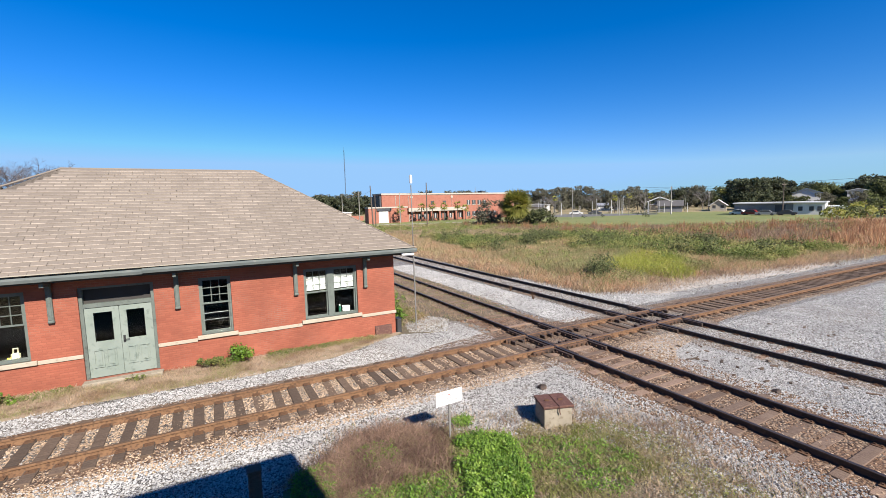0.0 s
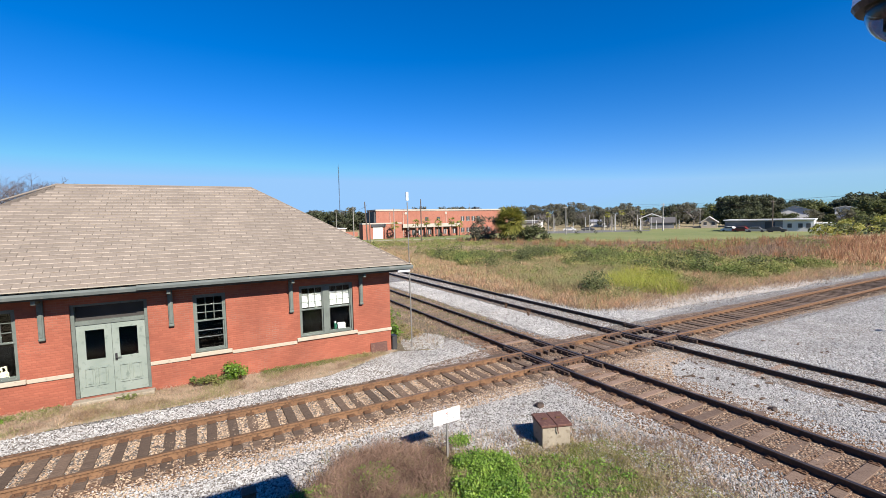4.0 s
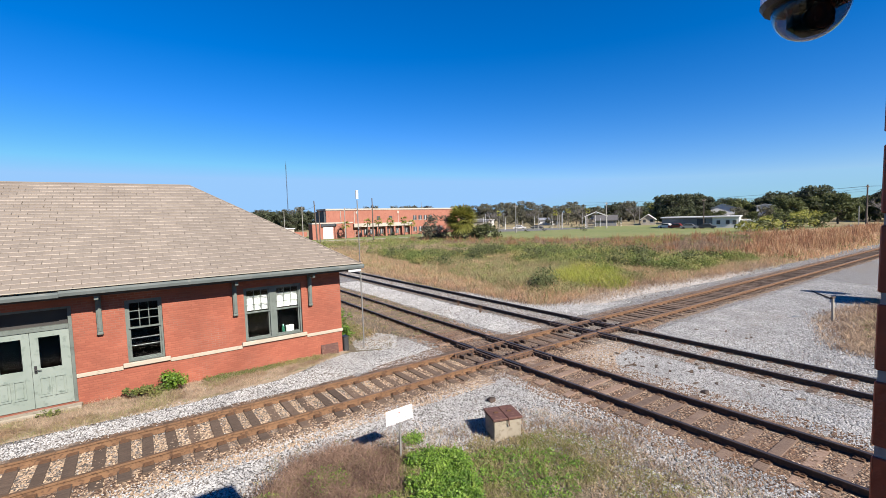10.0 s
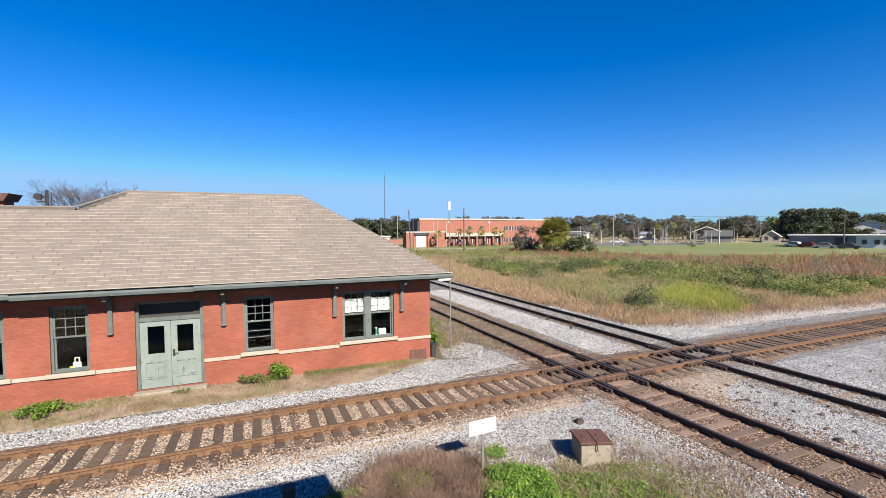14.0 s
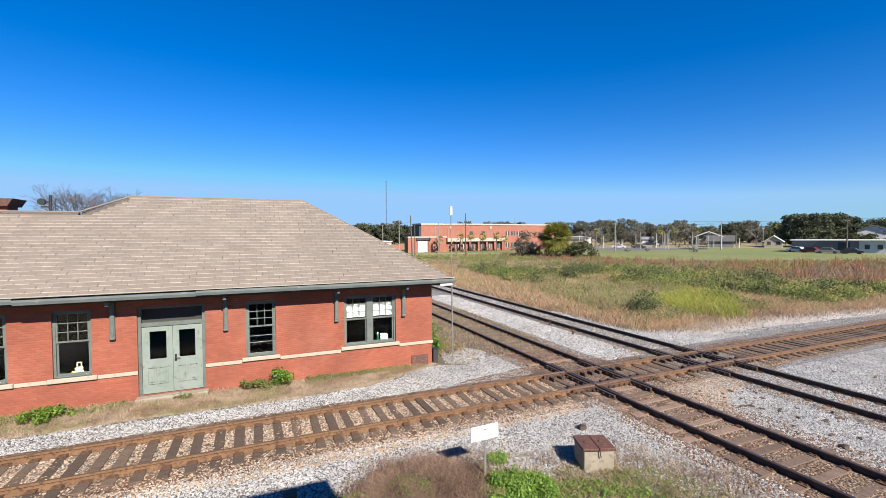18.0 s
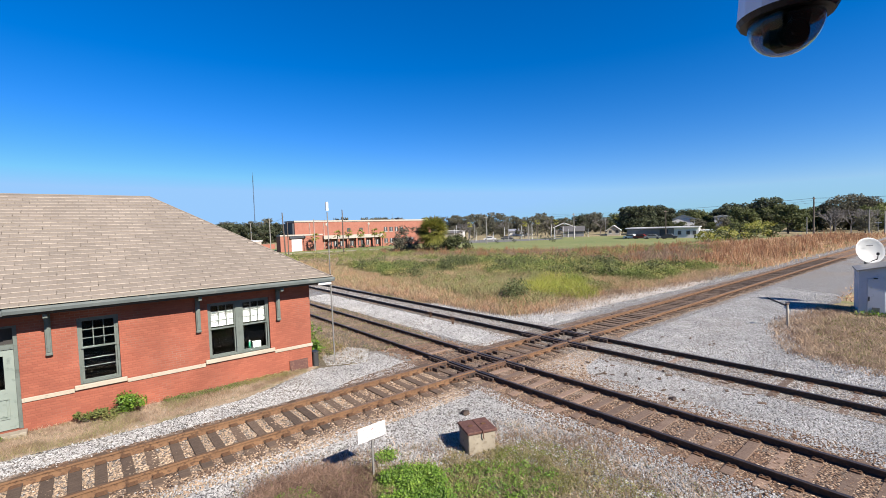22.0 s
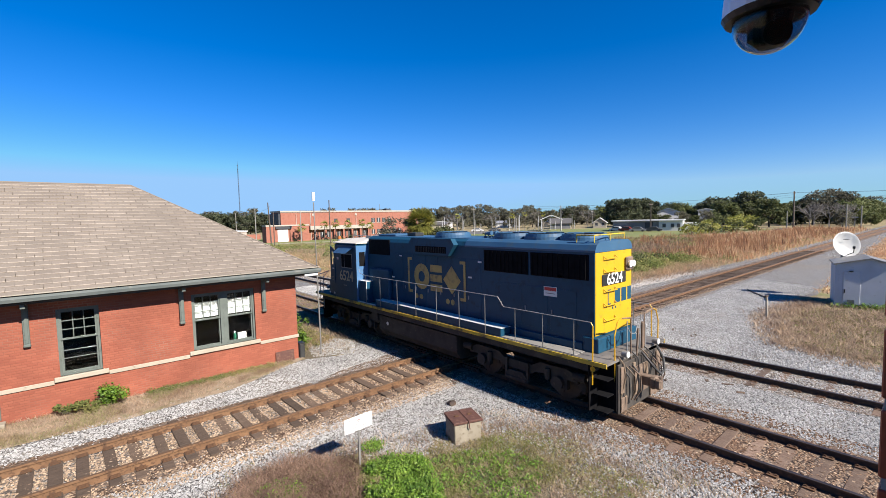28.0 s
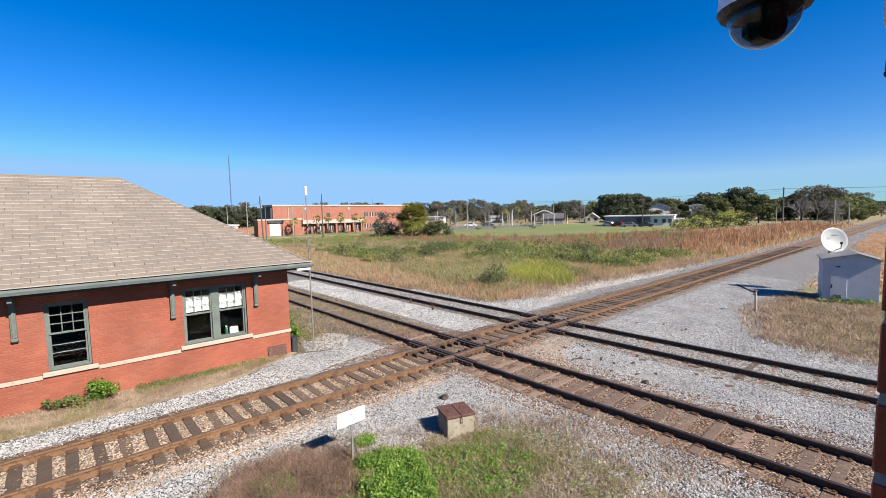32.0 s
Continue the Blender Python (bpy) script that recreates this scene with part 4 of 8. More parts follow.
for s in (-1, 1):
    lp("hood_base", box(min(s * 0.9, s * 1.0), max(s * 0.9, s * 1.0), 0.3, 10.7, Z0, 1.82, bevel=0.01), "loco_blue")
    lp("toe_strip", box(min(s * 1.03, s * 1.45), max(s * 1.03, s * 1.45), 0.2, 2.6, Z0, 1.64, bevel=0.006), "deck", "paler strip of walkway, sunlight put into its colour")
    # louvred radiator grilles
    for a, b in ((0.15, 1.95), (2.03, 3.75)):
        g = lp("radiator_grille", box(min(s * 0.9, s * 0.94), max(s * 0.9, s * 0.94), a, b, 3.40, 4.04, bevel=0.006), "grille", "black radiator grille")
        for k in range(11):
            y = a + (b - a) * (k + 0.5) / 11
            part("grille_bar", box(min(s * 0.94, s * 0.965), max(s * 0.94, s * 0.965), y - 0.008, y + 0.008, 3.42, 4.02), "grille", g)
    # dynamic brake blister
    bm = prism([(4.95, 4.16), (5.25, 3.78), (7.15, 3.78), (7.45, 4.16), (7.3, 4.36), (5.1, 4.36)], min(s * 0.9, s * 1.10), max(s * 0.9, s * 1.10), "x")
    bl = lp("brake_blister", bm, "loco_blue", "flared dynamic brake housing")
    part("brake_intake", box(min(s * 1.09, s * 1.115), max(s * 1.09, s * 1.115), 5.35, 7.05, 3.86, 4.08), "grille", bl, "black intake slot")
    for k in range(18):
        y = 5.4 + k * 0.094
        part("intake_bar", box(min(s * 1.115, s * 1.125), max(s * 1.115, s * 1.125), y, y + 0.02, 3.88, 4.06), "truck", bl)
    lp("air_intake", box(min(s * 0.9, s * 0.945), max(s * 0.9, s * 0.945), 9.0, 10.55, 3.62, 4.24, bevel=0.01), "grille", "black central air intake")
    # hood doors
    for y, w in ((0.5, 0.8), (1.4, 0.8), (2.3, 0.8), (3.9, 0.62), (4.6, 0.62), (5.3, 0.62), (6.0, 0.62), (6.7, 0.62), (7.4, 0.62), (8.1, 0.62)):
        if y < 3:
            d = lp("hood_door", box(min(s * 0.915, s * 0.928), max(s * 0.915, s * 0.928), y, y + w, 1.95, 3.1, bevel=0.004), "loco_blue")
        else:
            d = lp("hood_door", box(min(s * 0.915, s * 0.928), max(s * 0.915, s * 0.928), y, y + w, 1.95, 3.72, bevel=0.004), "loco_blue")
        part("latch", box(min(s * 0.928, s * 0.945), max(s * 0.928, s * 0.945), y + w - 0.07, y + w - 0.04, 2.4, 2.52), "pale_metal", d)
    lp("blower_duct", box(min(s * 0.9, s * 1.12), max(s * 0.9, s * 1.12), 8.85, 10.3, Z0, 3.05, bevel=0.05), "loco_blue")
    for y, z in ((0.9, 3.42), (3.85, 3.62), (4.3, 3.1), (8.15, 3.62), (8.7, 2.75)):
        lp("door_sign", box(min(s * 0.93, s * 0.94), max(s * 0.93, s * 0.94), y, y + 0.16, z, z + 0.05), "white_paint", "small white plate")

# roof gear
for k, (y, r) in enumerate(((0.85, 0.6), (2.1, 0.6), (3.35, 0.6), (6.2, 0.62))):
    bm = bmesh.new()
    add_cyl(bm, (0, y, 4.33), (0, y, 4.44), r * 1.06, r * 1.06, n=32)
    add_cyl(bm, (0, y, 4.44), (0, y, 4.53), r, r * 0.97, n=32)
    fan = lp("roof_fan", bm, "loco_roof", "round blue radiator fan housing")
    bm = bmesh.new()
    add_cyl(bm, (0, y, 4.53), (0, y, 4.542), r * 0.86, n=24)
    part("fan_screen", bm, "grille", fan)
    for a in range(6):
        c, s_ = math.cos(a * math.pi / 6), math.sin(a * math.pi / 6)
        part("fan_guard_bar", cyl((-c * r * 0.85, y - s_ * r * 0.85, 4.55), (c * r * 0.85, y + s_ * r * 0.85, 4.55), 0.012, n=5), "loco_roof", fan)
lp("exhaust_outlet", box(-0.22, 0.22, 8.2, 8.75, 4.36, 4.5, bevel=0.02), "black")
lp("roof_hatch", box(-0.55, 0.55, 9.1, 10.4, 4.362, 4.44, bevel=0.02), "loco_roof")
bm = bmesh.new()
add_box(bm, -0.15, 0.15, 4.35, 4.5, 4.36, 4.42)
for dx, ln in ((-0.16, 0.30), (0.0, 0.38), (0.16, 0.26)):
    add_cyl(bm, (dx, 4.42, 4.5), (dx, 4.42 - ln, 4.52), 0.03, 0.075, n=10)
    add_cyl(bm, (dx, 4.42, 4.42), (dx, 4.42, 4.5), 0.02, n=6)
lp("air_horn", bm, "loco_roof", "blue three-chime horn")
bm = bmesh.new()
for a, b in (((-0.75, 0.1), (0.75, 0.1)), ((-0.75, 0.1), (-0.75, 0.6)), ((0.75, 0.1), (0.75, 0.6))):
    add_cyl(bm, (a[0], a[1], 4.52), (b[0], b[1], 4.52), 0.016, n=6)
for x, y in ((-0.75, 0.1), (0.75, 0.1), (0, 0.1), (-0.75, 0.6), (0.75, 0.6)):
    add_cyl(bm, (x, y, 4.28), (x, y, 4.52), 0.014, n=6)
lp("roof_grab_rail", bm, "sill_yellow")
for s in (-1, 1):
    for k in range(16):
        y = 0.3 + k * 0.22
        lp("lift_hook", cyl((s * 0.86, y, 4.20), (s * 0.86, y, 4.25), 0.02, n=6), "loco_roof")

# hood end fittings
nb = lp("number_board", box(-0.62, 0.56, -0.05, -0.02, 3.24, 3.53, bevel=0.03), "black", "black number board")
text("road_number", "6524", 0.40, "white_paint", pose(-0.03, -0.052, 3.385, 90, 0, 0), nb, label="white road number 6524")
bm = bmesh.new()
add_box(bm, 0.52, 0.88, -0.10, -0.02, 3.54, 3.90, bevel=0.03)
hl = lp("headlight", bm, "pilot_rust", "twin headlight in a brown housing")
for x in (0.62, 0.78):
    part("lens", cyl((x, -0.10, 3.72), (x, -0.16, 3.72), 0.075, 0.09, n=14), "white_paint", hl)
for z in (2.42, 2.80, 3.16, 3.66, 3.99):
    bm = bmesh.new()
    tube(bm, [(-0.52, -0.02, z), (-0.52, -0.09, z - 0.06), (0.02, -0.09, z - 0.06), (0.02, -0.02, z)], 0.014)
    lp("grab_iron", bm, "loco_yellow")
for x0, z0, x1, z1 in ((-0.33, 2.72, -0.29, 3.12), (-0.29, 2.72, -0.18, 2.76), (-0.29, 3.08, -0.18, 3.12), (0.02, 2.74, 0.30, 3.1), (0.36, 2.74, 0.62, 3.1), (0.68, 2.74, 0.88, 3.1), (-0.12, 2.6, -0.06, 2.66), (0.03, 2.6, 0.09, 2.66)):
    lp("end_emblem", box(x0, x1, -0.024, -0.02, z0, z1), "loco_blue", "dark blue block of the painted emblem")

# side emblem: brackets, three blocks and two dots
for s in (-1, 1):
    def mark(y0, y1, z0, z1, s=s):
        lp("side_emblem", box(min(s * 0.93, s * 0.936), max(s * 0.93, s * 0.936), y0, y1, z0, z1, bevel=0.002), "logo_yellow", "faded yellow block of the painted emblem")
    for y, e in ((7.72, -1), (4.64, 1)):
        mark(y - 0.05, y + 0.05, 2.30, 3.62)
        for z in (2.30, 3.52):
            mark(min(y + e * 0.05, y + e * 0.22), max(y + e * 0.05, y + e * 0.22), z, z + 0.10)
    bm = bmesh.new()
    for k in range(20):
        a0, a1 = k * math.pi / 10, (k + 1) * math.pi / 10
        q = [(6.93 + r_ * 0.45 * math.cos(a_), 2.95 + r_ * 0.47 * math.sin(a_)) for r_, a_ in ((1, a0), (1, a1), (0.42, a1), (0.42, a0))]
        add_prism(bm, q, min(s * 0.93, s * 0.936), max(s * 0.93, s * 0.936), "x")
    bmesh.ops.remove_doubles(bm, verts=bm.verts, dist=0.0005)
    lp("side_emblem", bm, "logo_yellow")
    for z in (2.48, 2.82, 3.16):
        mark(5.78, 6.42, z, z + 0.25)
    lp("side_emblem", prism([(5.27, 2.47), (5.71, 2.95), (5.27, 3.43), (4.83, 2.95)], min(s * 0.93, s * 0.936), max(s * 0.93, s * 0.936), "x"), "logo_yellow")
    for y in (6.98, 7.26):
        lp("side_emblem", cyl((s * 0.925, y, 2.2), (s * 0.936, y, 2.2), 0.095, n=16), "logo_yellow")
    for y in (5.25, 5.5):
        lp("side_emblem", cyl((s * 0.925, y, 2.2), (s * 0.936, y, 2.2), 0.095, n=16), "logo_yellow")
    st = lp("notice_plate", box(min(s * 0.93, s * 0.937), max(s * 0.93, s * 0.937), 1.08, 1.50, 2.88, 3.14), "white_paint", "white notice with a red band")
    part("notice_band", box(min(s * 0.937, s * 0.940), max(s * 0.937, s * 0.940), 1.10, 1.48, 3.03, 3.12), "ink_red", st)
    part("notice_text", box(min(s * 0.937, s * 0.940), max(s * 0.937, s * 0.940), 1.14, 1.44, 2.95, 2.965), "ink", st)

# cab
CW = 1.5
cab = lp("cab_body", prism([(-CW, Z0), (-CW, 3.98), (-CW + 0.1, 4.08), (CW - 0.1, 4.08), (CW, 3.98), (CW, Z0)], 10.72, 12.62, "y"), "loco_blue", "dark blue cab")
lp("cab_roof", prism([(-CW - 0.02, 4.06), (-CW - 0.02, 4.085), (-0.8, 4.24), (0.8, 4.24), (CW + 0.02, 4.085), (CW + 0.02, 4.06)], 10.66, 12.74, "y"), "cab_cream", "cream-white cab roof")
for s in (-1, 1):
    w = lp("cab_window", box(min(s * 1.49, s * 1.512), max(s * 1.49, s * 1.512), 11.05, 12.05, 2.98, 3.62, bevel=0.01), "pale_metal", "sliding cab side window")
    part("window_glass", box(min(s * 1.512, s * 1.516), max(s * 1.512, s * 1.516), 11.09, 11.72, 3.02, 3.58), "grille", w)
    part("window_glass", box(min(s * 1.512, s * 1.516), max(s * 1.512, s * 1.516), 11.76, 12.01, 3.02, 3.58), "grille", w)
    bm = bmesh.new()
    q = [bm.verts.new(c) for c in ((s * 1.5, 10.95, 3.90), (s * 1.5, 12.2, 3.90), (s * 1.85, 12.15, 3.66), (s * 1.85, 11.0, 3.66))]
    bm.faces.new(q)
    bmesh.ops.solidify(bm, geom=list(bm.faces), thickness=0.02)
    lp("sun_visor", bm, "lit_blue", "sun visor over the cab window, in the same sunlit blue")
    text("road_number", "6524", 0.62, "logo_cream", pose(s * 1.504, 11.62, 2.62, 90, 0, 90 if s > 0 else -90), cab, label="pale road number 6524")
    rw = lp("cab_rear_window", box(min(s * 1.08, s * 1.36), max(s * 1.08, s * 1.36), 10.69, 10.71, 3.1, 3.7, bevel=0.008), "grille", "dark rear cab window")
    # sheet added over the cab's rear wall to carry the sunlit blue
    lp("cab_rear_sheet", box(min(s * 0.93, s * 1.495), max(s * 0.93, s * 1.495), 10.70, 10.72, Z0 + 0.02, 3.97), "lit_blue", "rear wall of the cab, sunlight put into its brighter blue")
    # hinged shield with a small window, ahead of the cab side
    xa, xb = min(s * 1.47, s * 1.51), max(s * 1.47, s * 1.51)
    bm = prism([(12.66, 2.22), (12.66, 3.06), (13.1, 3.06), (13.1, 2.26)], xa, xb, "x")
    add_prism(bm, [(12.66, 3.62), (12.66, 3.72), (13.1, 3.92), (13.1, 3.72)], xa, xb, "x")
    add_box(bm, xa, xb, 12.66, 12.74, 3.06, 3.62)
    add_box(bm, xa, xb, 13.0, 13.1, 3.06, 3.72)
    sh = lp("cab_shield", bm, "loco_blue", "dark blue hinged shield with a small window")
    part("shield_glass", box(min(s * 1.485, s * 1.493), max(s * 1.485, s * 1.493), 12.73, 13.01, 3.05, 3.66), "glass", sh)
    for k in range(3):
        part("stencil_bar", box(min(s * 1.51, s * 1.513), max(s * 1.51, s * 1.513), 12.8, 12.96, 2.5 - 0.07 * k, 2.52 - 0.07 * k), "pale_metal", sh)
    part("stencil_bar", box(min(s * 1.51, s * 1.513), max(s * 1.51, s * 1.513), 12.76, 12.9, 2.86, 2.92), "white_paint", sh)
    fl = lp("small_decal", box(min(s * 1.5, s * 1.504), max(s * 1.5, s * 1.504), 12.3, 12.46, 3.32, 3.42), "white_paint", "small white decal with a red bar")
    part("decal_bar", box(min(s * 1.504, s * 1.507), max(s * 1.504, s * 1.507), 12.3, 12.4, 3.33, 3.36), "ink_red", fl)
    lp("stencil_plate", box(min(s * 1.5, s * 1.504), max(s * 1.5, s * 1.504), 11.6, 11.9, 2.2, 2.225), "pale_metal")
    for y in (12.9, 13.35):
        lp("stencil_plate", box(min(s * 1.45, s * 1.456), max(s * 1.45, s * 1.456), y - 0.06, y + 0.06, 1.7, 1.78), "white_paint")
    # locker on the walkway behind the cab
    lk = lp("walkway_locker", box(min(s * 0.95, s * 1.42), max(s * 0.95, s * 1.42), 10.08, 10.69, Z0, 2.5, bevel=0.01), "loco_blue", "blue locker behind the cab with worn pale edges")
    part("locker_trim", box(min(s * 0.95, s * 1.425), max(s * 0.95, s * 1.425), 10.075, 10.69, 2.502, 2.525), "deck_pale", lk)
    part("locker_trim", box(min(s * 1.40, s * 1.428), max(s * 1.40, s * 1.428), 10.07, 10.10, 1.75, 2.5), "deck_pale", lk)
    lp("deck_edge", box(min(s * 1.43, s * 1.5), max(s * 1.43, s * 1.5), 9.3, 10.7, Z0 + 0.002, Z0 + 0.03), "deck_pale", "pale strip along the deck edge")
    d = lp("front_cab_door", box(min(s * 1.02, s * 1.46), max(s * 1.02, s * 1.46), 12.62, 12.65, Z0 + 0.6, 3.95, bevel=0.01), "loco_blue")
    part("door_window", box(min(s * 1.1, s * 1.38), max(s * 1.1, s * 1.38), 12.65, 12.658, 2.95, 3.75), "grille", d)
lp("windshield", box(-0.85, 0.85, 12.62, 12.64, 3.48, 3.92, bevel=0.01), "grille", "dark windshield")
# nose
lp("short_hood", prism([(12.62, Z0), (12.62, 3.42), (13.62, 3.36), (13.86, 3.24), (13.86, Z0)], -1.0, 1.0, "x"), "loco_blue", "dark blue short nose")
lp("nose_front", box(-0.98, 0.98, 13.86, 13.885, 1.75, 3.22, bevel=0.006), "loco_yellow", "yellow nose front")
for s in (-1, 1):
    lp("nose_step", box(min(s * 1.0, s * 1.45), max(s * 1.0, s * 1.45), 12.62, 13.4, Z0, 2.35, bevel=0.03), "loco_blue")
    nt_ = lp("nose_notice", box(min(s * 1.0, s * 1.008), max(s * 1.0, s * 1.008), 13.3, 13.75, 2.9, 3.12), "white_paint", "white notice with a red band")
    part("notice_band", box(min(s * 1.008, s * 1.011), max(s * 1.008, s * 1.011), 13.32, 13.73, 3.02, 3.11), "ink_red", nt_)
bm = bmesh.new()
add_cyl(bm, (-1.2, 12.7, 4.14), (-1.2, 12.7, 4.22), 0.10, n=14)
lp("beacon_base", bm, "pale_metal")
lp("beacon", cyl((-1.2, 12.7, 4.22), (-1.2, 12.7, 4.36), 0.085, 0.06, n=14), "amber", "orange cab beacon")
bm = bmesh.new()
tube(bm, [(-0.6, 10.9, 4.2), (-0.6, 10.9, 4.36), (-0.6, 12.5, 4.36), (-0.6, 12.5, 4.2)], 0.014)
tube(bm, [(0.6, 10.9, 4.2), (0.6, 10.9, 4.36), (0.6, 12.5, 4.36), (0.6, 12.5, 4.2)], 0.014)
add_box(bm, -0.3, 0.3, 11.3, 11.9, 4.24, 4.33)
lp("roof_antenna", bm, "pale_metal")

# handrails
POSTS = [9.96, 8.9, 7.73, 6.58, 5.43, 4.32, 3.19, 2.05, 1.13, 0.21]
for s in (-1, 1):
    bm = bmesh.new()
    tube(bm, [(s * 1.5, 10.5, 3.0), (s * 1.5, 10.4, 2.84), (s * 1.5, 9.96, 2.78), (s * 1.5, 2.68, 2.78), (s * 1.5, 2.46, 2.52), (s * 1.5, 0.2, 2.52), (s * 1.5, -0.25, 2.52)], 0.012)
    lp("handrail", bm, "pale_metal", "pale grey handrail")
    for y in POSTS:
        lp("stanchion", cyl((s * 1.5, y, 1.5), (s * 1.5, y, 2.78 if y > 2.6 else 2.52), 0.012, n=8), "steel_grey")
    bm = bmesh.new()
    tube(bm, [(s * 1.5, -0.25, 2.52), (s * 1.5, -0.30, 2.44), (s * 1.52, -0.30, 1.05)], 0.016)
    lp("end_grab_rail", bm, "loco_yellow", "yellow step grab rail")
    bm = bmesh.new()
    tube(bm, [(s * 1.1, -0.64, 0.95), (s * 1.14, -0.64, 2.2), (s * 1.0, -0.64, 2.5), (s * 0.82, -0.64, 2.56)], 0.016)
    lp("end_grab_rail", bm, "loco_yellow")
    bm = bmesh.new()
    tube(bm, [(s * 1.3, 14.75, 0.9), (s * 1.3, 14.75, 2.45), (s * 0.9, 14.75, 2.55), (s * 0.3, 14.75, 2.55)], 0.018)
    add_cyl(bm, (s * 0.6, 14.75, 1.6), (s * 0.6, 14.75, 2.55), 0.018, n=6)
    tube(bm, [(s * 1.5, 13.95, 0.9), (s * 1.5, 13.95, 2.4), (s * 1.2, 13.9, 2.7)], 0.018)
    lp("front_rail", bm, "pale_metal")
    # steps
    for y0, y1 in ((-0.68, -0.22), (14.0, 14.78)):
        for z in (0.42, 0.80, 1.18):
            lp("step_tread", box(min(s * 1.14, s * 1.44), max(s * 1.14, s * 1.44), y0 + 0.05, y1 - 0.05, z, z + 0.02), "grille")
        bm = bmesh.new()
        add_box(bm, min(s * 1.08, s * 1.12), max(s * 1.08, s * 1.12), y0, y1, 0.40, 1.56)
        ye = y1 if y0 < 0 else y0 - 0.03
        add_box(bm, min(s * 1.08, s * 1.52), max(s * 1.08, s * 1.52), ye, ye + 0.03, 0.40, 1.56)
        lp("step_well", bm, "grille")
    duct = lp("walkway_duct", box(min(s * 1.04, s * 1.455), max(s * 1.04, s * 1.455), 2.62, 9.3, Z0, 1.85, bevel=0.01), "loco_blue", "long low blue duct along the walkway")
    part("duct_top", box(min(s * 1.04, s * 1.46), max(s * 1.04, s * 1.46), 2.61, 9.3, 1.852, 1.864), "deck_pale", duct, "duct top, sunlight put into its pale colour")
for x in (-0.35, 0.35):
    bm = bmesh.new()
    tube(bm, [(x, -0.64, 1.2), (x, -0.64, 2.5), (x * 2.3, -0.64, 2.56)], 0.02)
    lp("end_grab_rail", bm, "pilot_rust")

# pilots, couplers and hoses at both ends
for y, e in ((-0.66, -1), (14.8, 1)):
    lp("pilot_plate", box(-1.08, 1.08, min(y, y + e * 0.05), max(y, y + e * 0.05), 0.32, 1.50, bevel=0.012), "truck", "black dirty pilot plate")
    for x0, x1, z0, z1 in ((-1.0, -0.72, 0.36, 0.7), (0.5, 1.0, 0.36, 0.66), (-0.35, 0.35, 0.6, 1.3), (-1.02, -0.86, 0.8, 1.44), (0.82, 1.02, 0.8, 1.44)):
        lp("pilot_bracket", box(x0, x1, min(y + e * 0.05, y + e * 0.09), max(y + e * 0.05, y + e * 0.09), z0, z1, bevel=0.01), "pilot_rust", "rusty pilot bracket")
    bm = bmesh.new()
    add_box(bm, -0.11, 0.11, min(y, y + e * 0.42), max(y, y + e * 0.42), 0.82, 1.06, bevel=0.02)
    add_box(bm, -0.15, 0.13, min(y + e * 0.32, y + e * 0.5), max(y + e * 0.32, y + e * 0.5), 0.78, 1.08, bevel=0.05)
    add_box(bm, -0.16, -0.06, min(y + e * 0.46, y + e * 0.62), max(y + e * 0.46, y + e * 0.62), 0.80, 1.06, bevel=0.04)
    add_cyl(bm, (0.09, y + e * 0.5, 0.80), (0.09, y + e * 0.5, 1.06), 0.06, n=12)
    lp("coupler", bm, "pilot_rust", "rusty knuckle coupler")
    for k, x in enumerate((-0.86, -0.7, -0.56, -0.42, 0.42, 0.56, 0.7, 0.86)):
        bm = bmesh.new()
        b_ = 0.14 + 0.06 * (k % 3)
        tube(bm, [(x, y + e * 0.05, 1.38), (x + 0.02, y + e * (0.05 + b_), 1.20), (x + 0.05, y + e * (0.06 + b_), 0.85), (x + 0.03, y + e * 0.16, 0.55 + 0.05 * (k % 2))], 0.017)
        lp("air_hose", bm, ("rubber", "hose_tan", "pilot_rust")[k % 3])
    bm = bmesh.new()
    tube(bm, [(0.05, y + e * 0.06, 1.58), (0.1, y + e * 0.3, 1.3), (0.3, y + e * 0.42, 1.05), (0.55, y + e * 0.4, 1.1), (0.72, y + e * 0.3, 1.35), (0.78, y + e * 0.1, 1.62)], 0.03)
    lp("jumper_cable", bm, "rubber", "sagging black jumper cable")
    for x in (-0.8, 0.8):
        dl = lp("ditch_light", cyl((x, y, 1.72), (x, y + e * 0.14, 1.72), 0.07, 0.085, n=14), "pale_metal", "round ditch light")
        part("lens", cyl((x, y + e * 0.14, 1.72), (x, y + e * 0.15, 1.72), 0.07, n=14), "white_paint", dl)
    bm = bmesh.new()
    tube(bm, [(-0.1, y, 1.5), (-0.06, y + e * 0.02, 2.2)], 0.025)
    add_box(bm, 0.22, 0.30, min(y, y - e * 0.08), max(y, y - e * 0.08), Z0, 2.3, bevel=0.01)
    lp("brake_stand", bm, "pilot_rust")

for x0, z0, x1, z1 in ((-0.5, 1.62, -0.5, 2.45), (0.15, 1.62, 0.2, 2.5), (0.45, 1.62, 0.45, 2.2)):
    lp("end_stanchion", cyl((x0, -0.62, z0), (x1, -0.62, z1), 0.014, n=6), "pale_metal")
bm = bmesh.new()
tube(bm, [(-0.5, -0.62, 2.3), (-0.35, -0.64, 2.12), (-0.15, -0.64, 2.08), (0.05, -0.64, 2.16), (0.18, -0.62, 2.35)], 0.012)
lp("safety_chain", bm, "pale_metal", "sagging safety chain")
